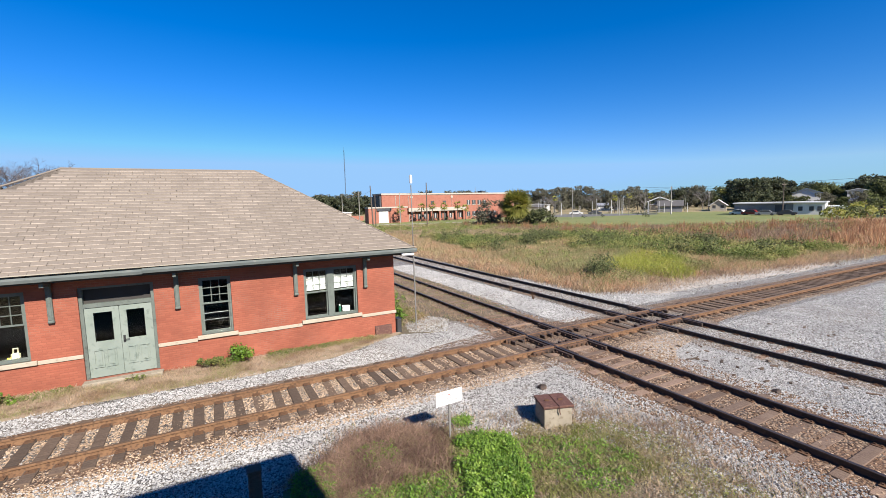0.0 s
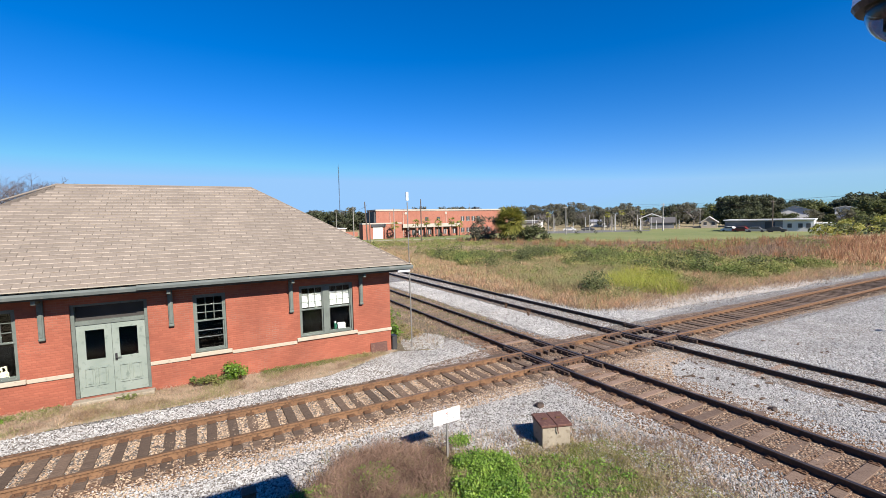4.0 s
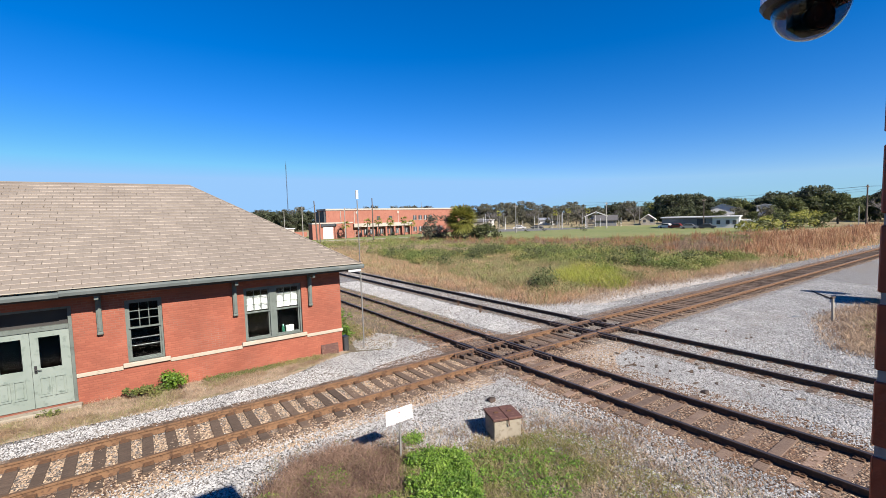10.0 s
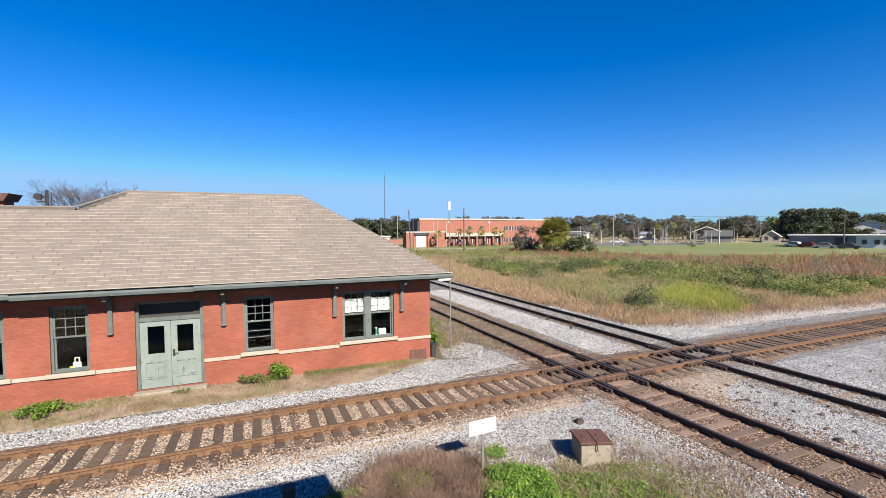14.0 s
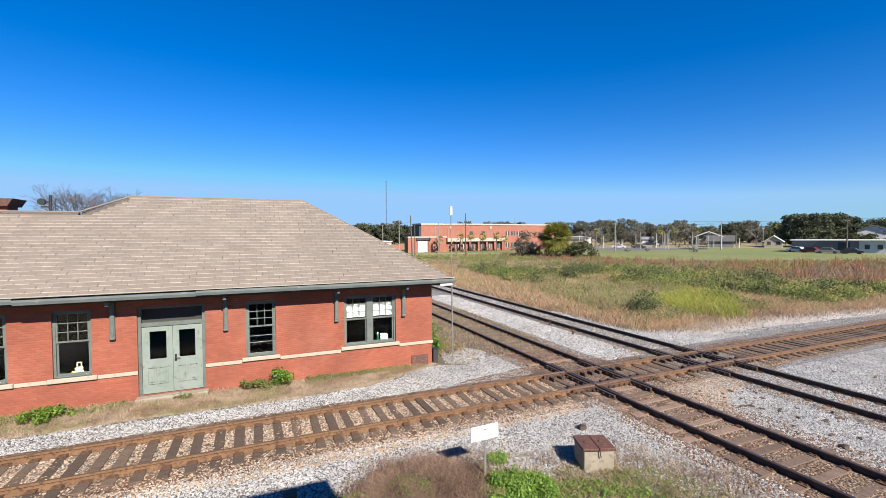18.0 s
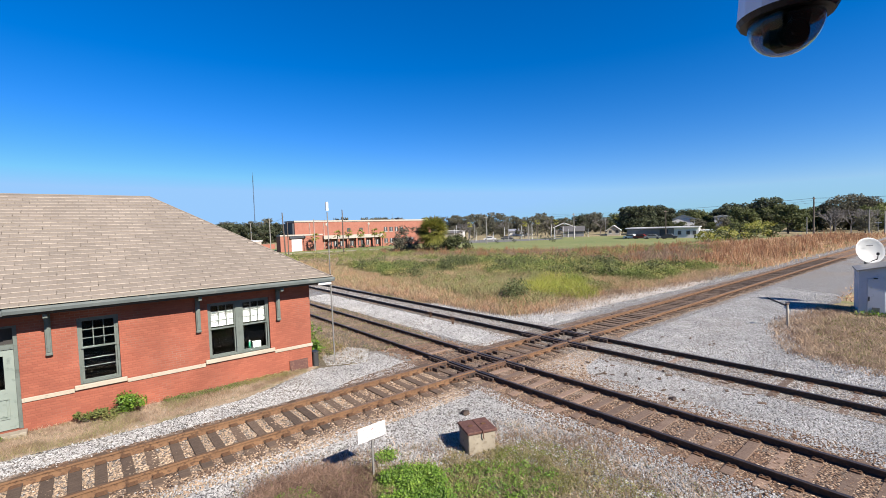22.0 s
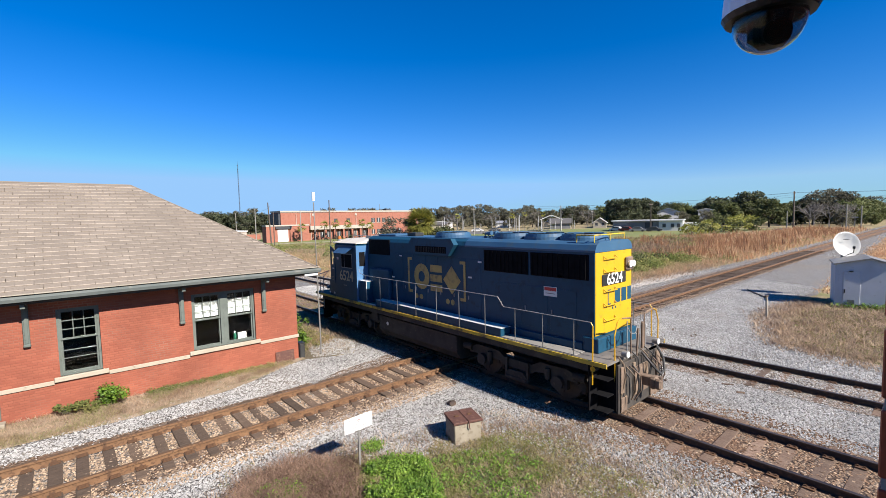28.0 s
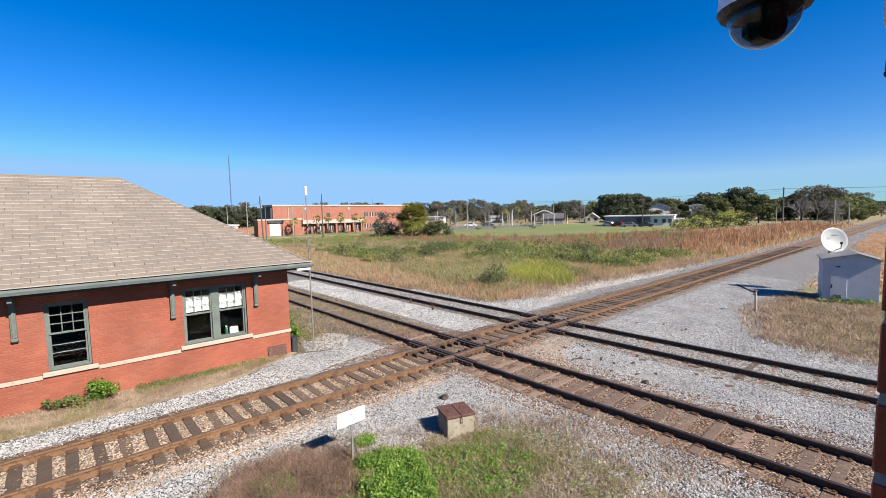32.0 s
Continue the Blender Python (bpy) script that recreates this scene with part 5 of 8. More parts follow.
for k, x in enumerate((-0.95, -0.3, 0.12, 0.34)):
    bm = bmesh.new()
    tube(bm, [(x, -0.64, 1.66), (x + 0.06, -0.74 - 0.03 * k, 1.5), (x + 0.1, -0.78, 1.2), (x + 0.02, -0.76, 0.95), (x - 0.04, -0.72, 0.7)], 0.016)
    lp("air_hose", bm, ("hose_tan", "rubber")[k % 2])
lp("air_valve", box(-0.42, -0.3, -0.75, -0.66, 1.26, 1.42, bevel=0.01), "hose_tan")
lp("reflector", cyl((-1.49, -0.3, 1.42), (-1.52, -0.3, 1.42), 0.06, n=12), "loco_yellow", "yellow reflector disc")

# fuel tank
tank = prism([(-1.38, 1.25), (-1.38, 0.72), (-1.2, 0.46), (1.2, 0.46), (1.38, 0.72), (1.38, 1.25)], 4.6, 9.2, "y")
lp("fuel_tank", tank, "truck", "black fuel tank")
for s in (-1, 1):
    lp("air_reservoir", cyl((s * 1.2, 4.8, 1.34), (s * 1.2, 8.0, 1.34), 0.12, n=12), "truck")
    lp("tank_gauge", cyl((s * 1.38, 8.6, 1.0), (s * 1.40, 8.6, 1.0), 0.07, n=12), "white_paint", "white fuel gauge disc")
    lp("battery_box", box(min(s * 1.05, s * 1.42), max(s * 1.05, s * 1.42), 9.3, 9.75, 1.0, 1.44, bevel=0.01), "truck")

# trucks
WR = 0.508
WHEELSETS = []
for c in (2.25, 11.55):
    tr = lp("truck", box(-0.95, 0.95, c - 0.35, c + 0.35, 0.62, 1.0, bevel=0.04), "truck", "black two-axle truck")
    for s in (-1, 1):
        x0, x1 = min(s * 1.02, s * 1.16), max(s * 1.02, s * 1.16)
        bm = prism([(c - 1.95, 0.80), (c - 1.95, 0.98), (c - 1.6, 1.10), (c - 0.75, 1.08), (c - 0.5, 0.95), (c + 0.5, 0.95), (c + 0.75, 1.08), (c + 1.6, 1.10), (c + 1.95, 0.98), (c + 1.95, 0.80), (c + 1.62, 0.82), (c + 1.62, 0.55), (c + 1.12, 0.55), (c + 1.08, 0.82), (c + 0.6, 0.78), (c + 0.5, 0.70), (c - 0.5, 0.70), (c - 0.6, 0.78), (c - 1.08, 0.82), (c - 1.12, 0.55), (c - 1.62, 0.55), (c - 1.62, 0.82)], x0, x1, "x")
        part("side_frame", bm, "truck", tr)
        for y in (c - 1.37, c + 1.37):
            part("journal_box", cyl((s * 1.05, y, RAIL_TOP + WR), (s * 1.27, y, RAIL_TOP + WR), 0.17, n=14), "truck", tr)
            part("brake_cylinder", cyl((s * 1.16, y + (0.45 if y > c else -0.45), 0.98), (s * 1.16, y + (0.8 if y > c else -0.8), 0.98), 0.11, n=12), "truck", tr)
            part("brake_shoe", box(min(s * 0.72, s * 0.9), max(s * 0.72, s * 0.9), y - 0.62, y - 0.5, 0.45, 0.85, bevel=0.02), "truck", tr)
            part("coil_spring", cyl((s * 1.2, y + (-0.32 if y > c else 0.32), 0.72), (s * 1.2, y + (-0.32 if y > c else 0.32), 1.0), 0.08, n=10), "truck", tr)
        bm = bmesh.new()
        add_box(bm, min(s * 1.16, s * 1.30), max(s * 1.16, s * 1.30), c - 0.36, c + 0.36, 0.42, 0.52, bevel=0.02)
        for k in range(5):
            add_box(bm, min(s * 1.18, s * 1.27), max(s * 1.18, s * 1.27), c - 0.4 + k * 0.035, c + 0.4 - k * 0.035, 0.52 + k * 0.032, 0.548 + k * 0.032)
        add_box(bm, min(s * 1.16, s * 1.24), max(s * 1.16, s * 1.24), c - 0.42, c - 0.34, 0.42, 0.98)
        add_box(bm, min(s * 1.16, s * 1.24), max(s * 1.16, s * 1.24), c + 0.34, c + 0.42, 0.42, 0.98)
        part("leaf_spring", bm, "truck", tr)
    for y in (c - 1.37, c + 1.37):
        bm = bmesh.new()
        add_cyl(bm, (-1.2, 0, 0), (1.2, 0, 0), 0.085, n=12)
        for s in (-1, 1):
            add_cyl(bm, (s * 0.70, 0, 0), (s * 0.73, 0, 0), WR + 0.028, n=28)
            add_cyl(bm, (s * 0.73, 0, 0), (s * 0.84, 0, 0), WR, n=28)
            for a in range(4):
                add_box(bm, min(s * 0.84, s * 0.86), max(s * 0.84, s * 0.86), -0.03, 0.03, 0.12, 0.40, m=Matrix.Rotation(a * math.pi / 2, 4, "X"))
        ws = part("wheelset", bm, "wheel_steel", tr, "steel wheels on an axle")
        ws.location = (0, y, RAIL_TOP + WR)
        WHEELSETS.append(ws)

# ---- crossing diamonds ----
M["casting"] = surf("casting", (0.0638, 0.0314, 0.0169), (0.0872, 0.0435, 0.0227), 2.0, (0.0186, 0.0109, 0.00705), 7.0, (0.46, 0.60), rough=0.75, bump=0.3)


def bolt_mesh(mat):
    bm = cyl((0, -0.17, 0), (0, 0.17, 0), 0.017, n=6)
    for e in (-1, 1):
        add_cyl(bm, (0, e * 0.17, 0), (0, e * 0.20, 0), 0.032, n=6)
    me = bpy.data.meshes.new("bolt")
    bm.to_mesh(me)
    bm.free()
    me.materials.append(M[mat])
    return me


BOLT_DARK, BOLT_RUST = bolt_mesh("rail_dark"), bolt_mesh("casting")
for cx in (BX, CX):
    dia = thing("crossing_diamond", "heavy rust-brown crossing diamond with bolted guard rails", "rail crossing", group="crossing diamonds")
    lo, hi = cx - 1.0, cx + GAUGE + 1.0
    for i, y in enumerate((AY, AY + GAUGE)):
        inner = 1 if i == 0 else -1
        for off, zz in ((0.125 * inner, 0.185), (-0.105 * inner, 0.165)):
            ob = part("guard_rail", box(lo, hi, y + off - 0.04, y + off + 0.04, 0.02, zz, bevel=0.01), "casting", dia, "rust-brown guard rail")
        for k in range(16):
            x = lo + 0.12 + (hi - lo - 0.24) * k / 15
            share("bolt", BOLT_DARK, dia, pose(x, y, 0.11))
    for x in (cx, cx + GAUGE):
        inner = 1 if x == cx else -1
        for off, zz in ((0.125 * inner, 0.185), (-0.105 * inner, 0.165)):
            for a, b in ((AY - 0.95, AY - 0.17), (AY + 0.17, AY + GAUGE - 0.17), (AY + GAUGE + 0.17, AY + GAUGE + 0.95)):
                part("guard_rail", box(x + off - 0.04, x + off + 0.04, a, b, 0.02, zz, bevel=0.01), "rail_dark", dia)
        for y in (AY - 0.8, AY - 0.55, AY - 0.3, AY + 0.35, AY + 0.6, AY + 0.9, AY + 1.15, AY + GAUGE + 0.3, AY + GAUGE + 0.55, AY + GAUGE + 0.8):
            share("bolt", BOLT_RUST, dia, pose(x, y, 0.11, 0, 0, 90))
    for x in (cx, cx + GAUGE):
        for y in (AY, AY + GAUGE):
            part("frog_plate", box(x - 0.26, x + 0.26, y - 0.26, y + 0.26, 0.01, 0.09, bevel=0.01), "casting", dia)
    for x in [cx - 0.75 + 0.33 * k for k in range(10)]:
        for y0, y1 in ((AY + 0.18, AY + 0.42), (AY + GAUGE - 0.42, AY + GAUGE - 0.18)):
            if min(abs(x - cx), abs(x - cx - GAUGE)) > 0.2:
                part("spacer_block", box(x - 0.05, x + 0.05, y0, y1, 0.03, 0.15, bevel=0.01), "rail_dark", dia)
    for k, y in enumerate((AY - 0.55, AY - 0.1, AY + 0.4, AY + 0.95, AY + GAUGE + 0.1, AY + GAUGE + 0.6)):
        part("crossing_timber", box(lo - 0.25, hi + 0.25, y - 0.12, y + 0.12, -0.1, 0.035 - 0.004 * (k % 2), bevel=0.012), "tie", dia)

# ---- yard things ----
sign = thing("trackside_sign", "small white metal sign on a thin grey post", "sign", at=(5.6, 8.54, 0), rz=3)
part("post", box(-0.02, 0.02, -0.012, 0.012, 0, 1.12), "galv", sign)
panel = part("panel", box(-0.33, 0.31, -0.018, -0.012, 0.83, 1.13, bevel=0.003), "white_paint", sign, "white sign panel with worn lettering")
for x0, x1, z in ((-0.27, -0.14, 1.07), (-0.06, 0.05, 1.0), (-0.10, 0.10, 0.955), (-0.2, 0.2, 0.90)):
    part("writing_bar", box(x0, x1, -0.0215, -0.018, z, z + 0.013), "ink_pale", panel)
part("writing_bar", box(-0.035, 0.02, -0.0215, -0.018, 1.03, 1.05), "ink_red", panel)

case = thing("concrete_box", "square concrete signal box with a rusty hinged lid", "signal box", at=(7.98, 8.03, 0), rz=-20)
part("body", box(-0.32, 0.32, -0.29, 0.29, -0.05, 0.49, bevel=0.015), "concrete", case, "stained pale concrete body")
for s in (-1, 1):
    lid = part("lid", box(min(0.004 * s, 0.35 * s), max(0.004 * s, 0.35 * s), -0.325, 0.325, 0.49, 0.545, bevel=0.01), "rust_lid", case, "rusty steel lid half")
    part("lid_handle", box(0.16 * s - 0.05, 0.16 * s + 0.05, -0.02, 0.02, 0.545, 0.57), "rust_plate", lid)
bm = bmesh.new()
tube(bm, [(0.01, -0.33, 0.54), (0.01, -0.34, 0.42), (0.03, -0.33, 0.36)], 0.012)
part("hasp", bm, "rust_lid", case)

mast = thing("antenna_mast", "thin leaning pale mast with a white antenna on top", "antenna mast", at=(8.42, 16.4, 0))
bm = bmesh.new()
add_cyl(bm, (0, 0, 0), (-0.03, 0, 3.2), 0.028, n=8)
add_cyl(bm, (-0.03, 0, 3.2), (-0.05, 0, 5.75), 0.02, n=8)
part("pole", bm, "galv", mast)
part("antenna", cyl((-0.05, 0, 5.8), (-0.05, 0, 6.12), 0.055, n=12), "white_paint", mast, "white cylinder antenna")
bm = bmesh.new()
for z in (3.2, 3.35, 4.6):
    add_cyl(bm, (-0.035, 0, z), (-0.035, 0, z + 0.06), 0.04, n=8)
part("clamp", bm, "black", mast)
plate = thing("metal_sheet", "rusty brown metal sheet leaning on the depot wall", "metal sheet", at=(7.07, 16.42, 0))
part("plate", box(-0.33, 0.33, -0.012, 0.012, 0, 0.42, bevel=0.004, m=pose(0, 0, 0, -9)), "rust_lid", plate)
bin_ = thing("drain_box", "dark grey plastic drain box at the depot corner", "drain box", at=(7.72, 16.62, 0))
part("body", box(-0.1, 0.1, -0.16, 0.16, 0, 0.55, bevel=0.03), "rubber", bin_)
part("lip", box(-0.11, 0.11, -0.17, 0.17, 0.55, 0.58, bevel=0.01), "black", bin_)
toy = thing("plastic_jug", "cream plastic jug on the inside window shelf", "jug", at=(-3.55, 16.82, 0.962))
bm = box(-0.1, 0.1, -0.05, 0.05, 0, 0.2, bevel=0.03)
add_box(bm, -0.06, -0.03, -0.025, 0.025, 0.2, 0.33, bevel=0.008)
add_box(bm, 0.04, 0.07, -0.025, 0.025, 0.2, 0.33, bevel=0.008)
add_box(bm, -0.06, 0.07, -0.025, 0.025, 0.31, 0.34, bevel=0.008)
M["cream"] = surf("cream", (0.388, 0.362, 0.284), (0.362, 0.321, 0.217), 8, rough=0.5, bump=0)
M["bottle_green"] = surf("bottle_green", (0.0155, 0.0927, 0.0568), (0.0103, 0.0724, 0.0465), 8, rough=0.3, bump=0)
part("body", bm, "cream", toy)
part("spout", box(-0.18, -0.1, -0.03, 0.03, 0.02, 0.08, bevel=0.01), "sill_yellow", toy)
bot = thing("bottle", "green plastic bottle on the inside window shelf", "bottle", at=(5.52, 16.85, 1.032))
bm = cyl((0, 0, 0), (0, 0, 0.22), 0.05, n=12)
add_cyl(bm, (0, 0, 0.22), (0, 0, 0.28), 0.05, 0.02, n=12)
part("body", bm, "bottle_green", bot)
part("cap", cyl((0, 0, 0.28), (0, 0, 0.32), 0.022, n=10), "white_paint", bot)
bx = thing("carton", "white carton on the inside window shelf", "box", at=(5.75, 16.85, 1.032))
part("body", box(-0.13, 0.13, -0.07, 0.07, 0, 0.24, bevel=0.006), "white_paint", bx)
part("flap", box(-0.12, 0.12, -0.06, 0.06, 0.24, 0.25), "curtain", bx)

for x, y, hgt in ((16.0, 20.35, 0.55), (15.75, 18.1, 0.6)):
    st = thing("dry_weed", "brown dry weed stalks standing in the ballast", "weed", at=(x, y, 0), group="dry weeds")
    for k in range(14):
        a, l = random.uniform(0, 6.28), random.uniform(0.03, 0.16)
        stalk = cyl( (l * 0.2 * math.cos(a), l * 0.2 * math.sin(a), 0), (l * math.cos(a), l * math.sin(a), hgt * random.uniform(0.5, 1)), 0.008, 0.003, n=4)
        part("stalk", stalk, "rust_plate", st)

# shed with a dish
shed = thing("equipment_shed", "small grey metal equipment shed with a low gabled roof", "shed", at=(31.56, 3.87, 0), rz=12)
bm = prism([(-1.08, 0), (-1.08, 2.22), (-0.25, 2.5), (1.08, 2.2), (1.08, 0)], 0, 2.4, "x")
M["shed_grey"] = surf("shed_grey", (0.43, 0.45, 0.49), (0.37, 0.39, 0.43), 1.2, (0.28, 0.27, 0.26), 6, (0.62, 0.8), rough=0.6, bump=0.08)
part("body", bm, "shed_grey", shed)
for (ya, za), (yb, zb) in (((-1.16, 2.21), (-0.25, 2.52)), ((-0.25, 2.52), (1.16, 2.19))):
    part("roof_panel", prism([(ya, za), (yb, zb), (yb, zb + 0.06), (ya, za + 0.06)], -0.12, 2.5, "x"), "galv", shed, "pale metal roof sheet")
d = part("door", box(-0.03, 0.0, 0.12, 0.76, 0.1, 1.86, bevel=0.008), "shed_grey", shed)
part("door_handle", box(-0.06, -0.03, 0.68, 0.73, 0.75, 0.95), "black", d)
part("vent", box(-0.04, -0.03, 0.32, 0.6, 0.18, 0.42), "steel_grey", d)
part("lamp", box(-0.08, 0, 0.4, 0.55, 1.84, 1.9), "black", shed)
part("base", box(-0.15, 2.55, -1.2, 1.2, -0.05, 0.06), "concrete", shed)

dish = thing("satellite_dish", "white satellite dish on a short post behind the shed", "satellite dish", at=(34.8, 5.05, 0))
bm = bmesh.new()
rings = 7
prev = None
for i in range(rings + 1):
    r = 0.72 * i / rings
    ring = [bm.verts.new((0.35 * (r / 0.72) ** 2 * -0.5, r * math.cos(a * math.pi / 14), r * math.sin(a * math.pi / 14))) for a in range(28)] if i else [bm.verts.new((0, 0, 0))]
    if prev:
        for a in range(28):
            b = (a + 1) % 28
            bm.faces.new((prev[0], ring[a], ring[b]) if len(prev) == 1 else (prev[a], ring[a], ring[b], prev[b]))
    prev = ring
bmesh.ops.solidify(bm, geom=list(bm.faces), thickness=0.03)
bmesh.ops.transform(bm, matrix=pose(0, 0, 3.02, 0, 14, 44), verts=bm.verts)
part("reflector", bm, "white_paint", dish, "white dish reflector", smooth=True)
bm = bmesh.new()
tube(bm, [(-0.05, 0, 2.38), (-0.5, -0.45, 2.62), (-0.52, -0.47, 2.86)], 0.02)
add_box(bm, -0.6, -0.46, -0.53, -0.41, 2.84, 2.98, bevel=0.02)
part("feed_arm", bm, "black", dish)
part("post", cyl((0.12, 0.1, 0), (0.12, 0.1, 2.98), 0.06, n=12), "galv", dish)
part("maker_mark", box(-0.13, -0.125, -0.16, 0.16, 3.30, 3.34, m=pose(0, 0, 0, 0, 0, 42)), "ink", dish)
yp = thing("marker_post", "short weathered yellow marker post with a dark top", "post", at=(26.15, 6.58, 0))
bm = cyl((0, 0, 0), (0, 0.03, 1.05), 0.05, n=10)
part("post", bm, "limestone", yp)
part("top", box(-0.28, 0.12, -0.04, 0.06, 1.02, 1.10, bevel=0.015), "rail_dark", yp)
rod = thing("steel_bar", "bent dark steel bar lying on the ballast", "steel bar", at=(33.0, 8.9, 0))
part("bar", tube(bmesh.new(), [(1.2, 0.6, 0.05), (0, -0.1, 0.07), (-1.2, -0.9, 0.06)], 0.04), "rail_dark", rod)

# ---- the tower in which the camera stands ----
TX0, TX1, TY0, TY1, TH = -4.2, 3.86, -5.0, 0.89, 6.92
OX0, OX1, OZ0, OZ1 = -0.4, 2.005, 3.9, 6.3
M["tower_brick"] = surf("tower_brick", (0.321, 0.0632, 0.0315), (0.366, 0.0812, 0.0407), 6.0, (0.333, 0.132, 0.0862), 55.0, (0.68, 0.78), rough=0.45, spec=0.4, bump=0.4, bump_scale=90, rand=0.2, dist=0.004)
M["mortar"] = surf("mortar", (0.34, 0.34, 0.348), (0.399, 0.399, 0.405), 14.0, (0.238, 0.238, 0.239), 70.0, (0.58, 0.72), rough=0.95, bump=0.5, bump_scale=160, dist=0.003)
tower = thing("wall_tower", "red brick interlocking tower with thick grey mortar joints", "building", kind="structure")
G = 0.0025    # the mortar lies back behind the bricks
bm = wall_bm(TX0 + G, TX1 - G, 0, TH, TY1 - 0.2, 0.2 - G, [(OX0 - G, OX1 + G, OZ0 - 0.06, OZ1)])
part("front_wall", bm, "mortar", tower, "grey mortar bed of the brick wall")
part("side_wall", box(TX1 - 0.3, TX1, TY0, TY1 - 0.2, 0, TH), "brick_depot", tower)
part("side_wall", box(TX0, TX0 + 0.3, TY0, TY1 - 0.2, 0, TH), "brick_depot", tower)
part("back_wall", box(TX0, TX1, TY0 - 0.3, TY0, 0, TH), "brick_depot", tower)
part("floor_slab", box(TX0 + 0.3, TX1 - 0.3, TY0, TY1 - 0.2, 3.0, 3.2), "concrete", tower)
part("flat_roof", box(TX0, TX1, TY0 - 0.3, TY1 - 0.2, TH - 0.2, TH - 0.004), "concrete", tower)
part("window_ledge", box(OX0, OX1, TY1 - 0.22, TY1 + 0.03, OZ0 - 0.058, OZ0, bevel=0.008), "concrete", tower)

dome = thing("dome_camera", "grey dome security camera with a smoked bubble", "security camera", at=(2.93, 1.21, 0.014))
M["cam_grey"] = surf("cam_grey", (0.84, 0.86, 0.92), (0.76, 0.78, 0.84), 6, rough=0.22, bump=0.02)
M["bubble"] = glass_mat("bubble", (0.42, 0.42, 0.43), 0.02)
bm = bmesh.new()
add_cyl(bm, (0, 0, 5.545), (0, 0, 5.75), 0.113, 0.096, n=14)
add_cyl(bm, (0, 0, 5.75), (0, 0, 5.80), 0.096, 0.06, n=14)
part("housing", bm, "cam_grey", dome, "pale grey faceted housing")
part("trim_ring", cyl((0, 0, 5.530), (0, 0, 5.545), 0.106, 0.114, n=24), "black", dome)
bm = bmesh.new()
bmesh.ops.create_uvsphere(bm, u_segments=28, v_segments=16, radius=0.088)
bmesh.ops.delete(bm, geom=[v for v in bm.verts if v.co.z > 0.02], context="VERTS")
bmesh.ops.solidify(bm, geom=list(bm.faces), thickness=0.003)
bmesh.ops.transform(bm, matrix=pose(0, 0, 5.523), verts=bm.verts)
part("bubble", bm, "bubble", dome, "clear smoked plastic bubble", smooth=True)
bm = cyl((0, 0, 5.54), (0, 0, 5.50), 0.06, 0.05, n=18)
add_cyl(bm, (0.035, 0.02, 5.505), (-0.04, -0.03, 5.475), 0.034, n=14)
add_box(bm, -0.045, 0.05, -0.045, 0.045, 5.452, 5.53, bevel=0.02)
part("camera_eye", bm, "black", dome)
bm = bmesh.new()
add_cyl(bm, (0, 0, 5.79), (0, 0, 5.86), 0.05, n=12)
add_cyl(bm, (0, 0, 5.85), (0, -0.32, 5.85), 0.045, n=12)
add_box(bm, -0.07, 0.07, -0.325, -0.30, 5.76, 5.94, bevel=0.01)
part("wall_arm", bm, "cam_grey", dome)

jb = thing("junction_box", "white plastic junction box and black cable on the brick wall", "junction box", at=(2.34, TY1 + 0.006, 0.009))
M["ivory"] = surf("ivory", (0.72, 0.69, 0.60), (0.66, 0.63, 0.54), 20, rough=0.4, bump=0.03)
part("box", box(-0.03, 0.10, 0.0, 0.028, 5.25, 5.52, bevel=0.006), "ivory", jb)
bm = bmesh.new()
tube(bm, [(0.03, 0.018, 5.25), (0.02, 0.022, 5.22), (0.005, 0.022, 5.195)], 0.0045)
part("lead", bm, "limestone", jb)
bm = bmesh.new()
add_box(bm, -0.013, 0.013, 0.004, 0.026, 5.178, 5.196, bevel=0.007)
tube(bm, [(0, 0.016, 5.18), (0.004, 0.013, 5.1), (0.006, 0.009, 5.03)], 0.0042)
part("cable", bm, "rubber", jb, "black cable with a connector")
bm = bmesh.new()
tube(bm, [(-0.034, 0.0, 5.36), (-0.034, 0.038, 5.36), (0.08, 0.038, 5.335)], 0.002)
part("cable_tie", bm, "rubber", jb)
bm = bmesh.new()
tube(bm, [(0.04, 0.006, 5.27), (0.055, 0.01, 5.31), (0.06, 0.008, 5.45), (0.058, 0.008, 5.75)], 0.0035)
part("cable", bm, "rubber", jb, "black cable clipped to the wall")
post = thing("grey_post", "weathered grey timber post below the tower", "post", at=(1.80, 8.3, 0))
part("post", box(-0.10, 0.10, -0.10, 0.10, 0, 0.72, bevel=0.01), "tie_grey", post)
part("post_cap", box(-0.11, 0.11, -0.11, 0.11, 0.72, 0.745, bevel=0.005), "tie_grey", post)

# bricks round the opening
CRS, JNT = 0.080, 0.0125
BH = CRS - JNT
BASE = 5.139 - 28 * CRS + JNT / 2


def brick_mesh(lx, ly):
    bm = box(0, lx, 0, ly, 0, BH, bevel=0.0014)
    for v in bm.verts:
        v.co += noise.noise_vector(v.co * 25) * 0.0018
    me = bpy.data.meshes.new("brick")
    bm.to_mesh(me)
    bm.free()
    me.materials.append(M["tower_brick"])
    return me


STRETCH = [brick_mesh(0.204, 0.0905) for _ in range(2)]
HEAD = [brick_mesh(0.0905, 0.0905) for _ in range(2)]
count = 0
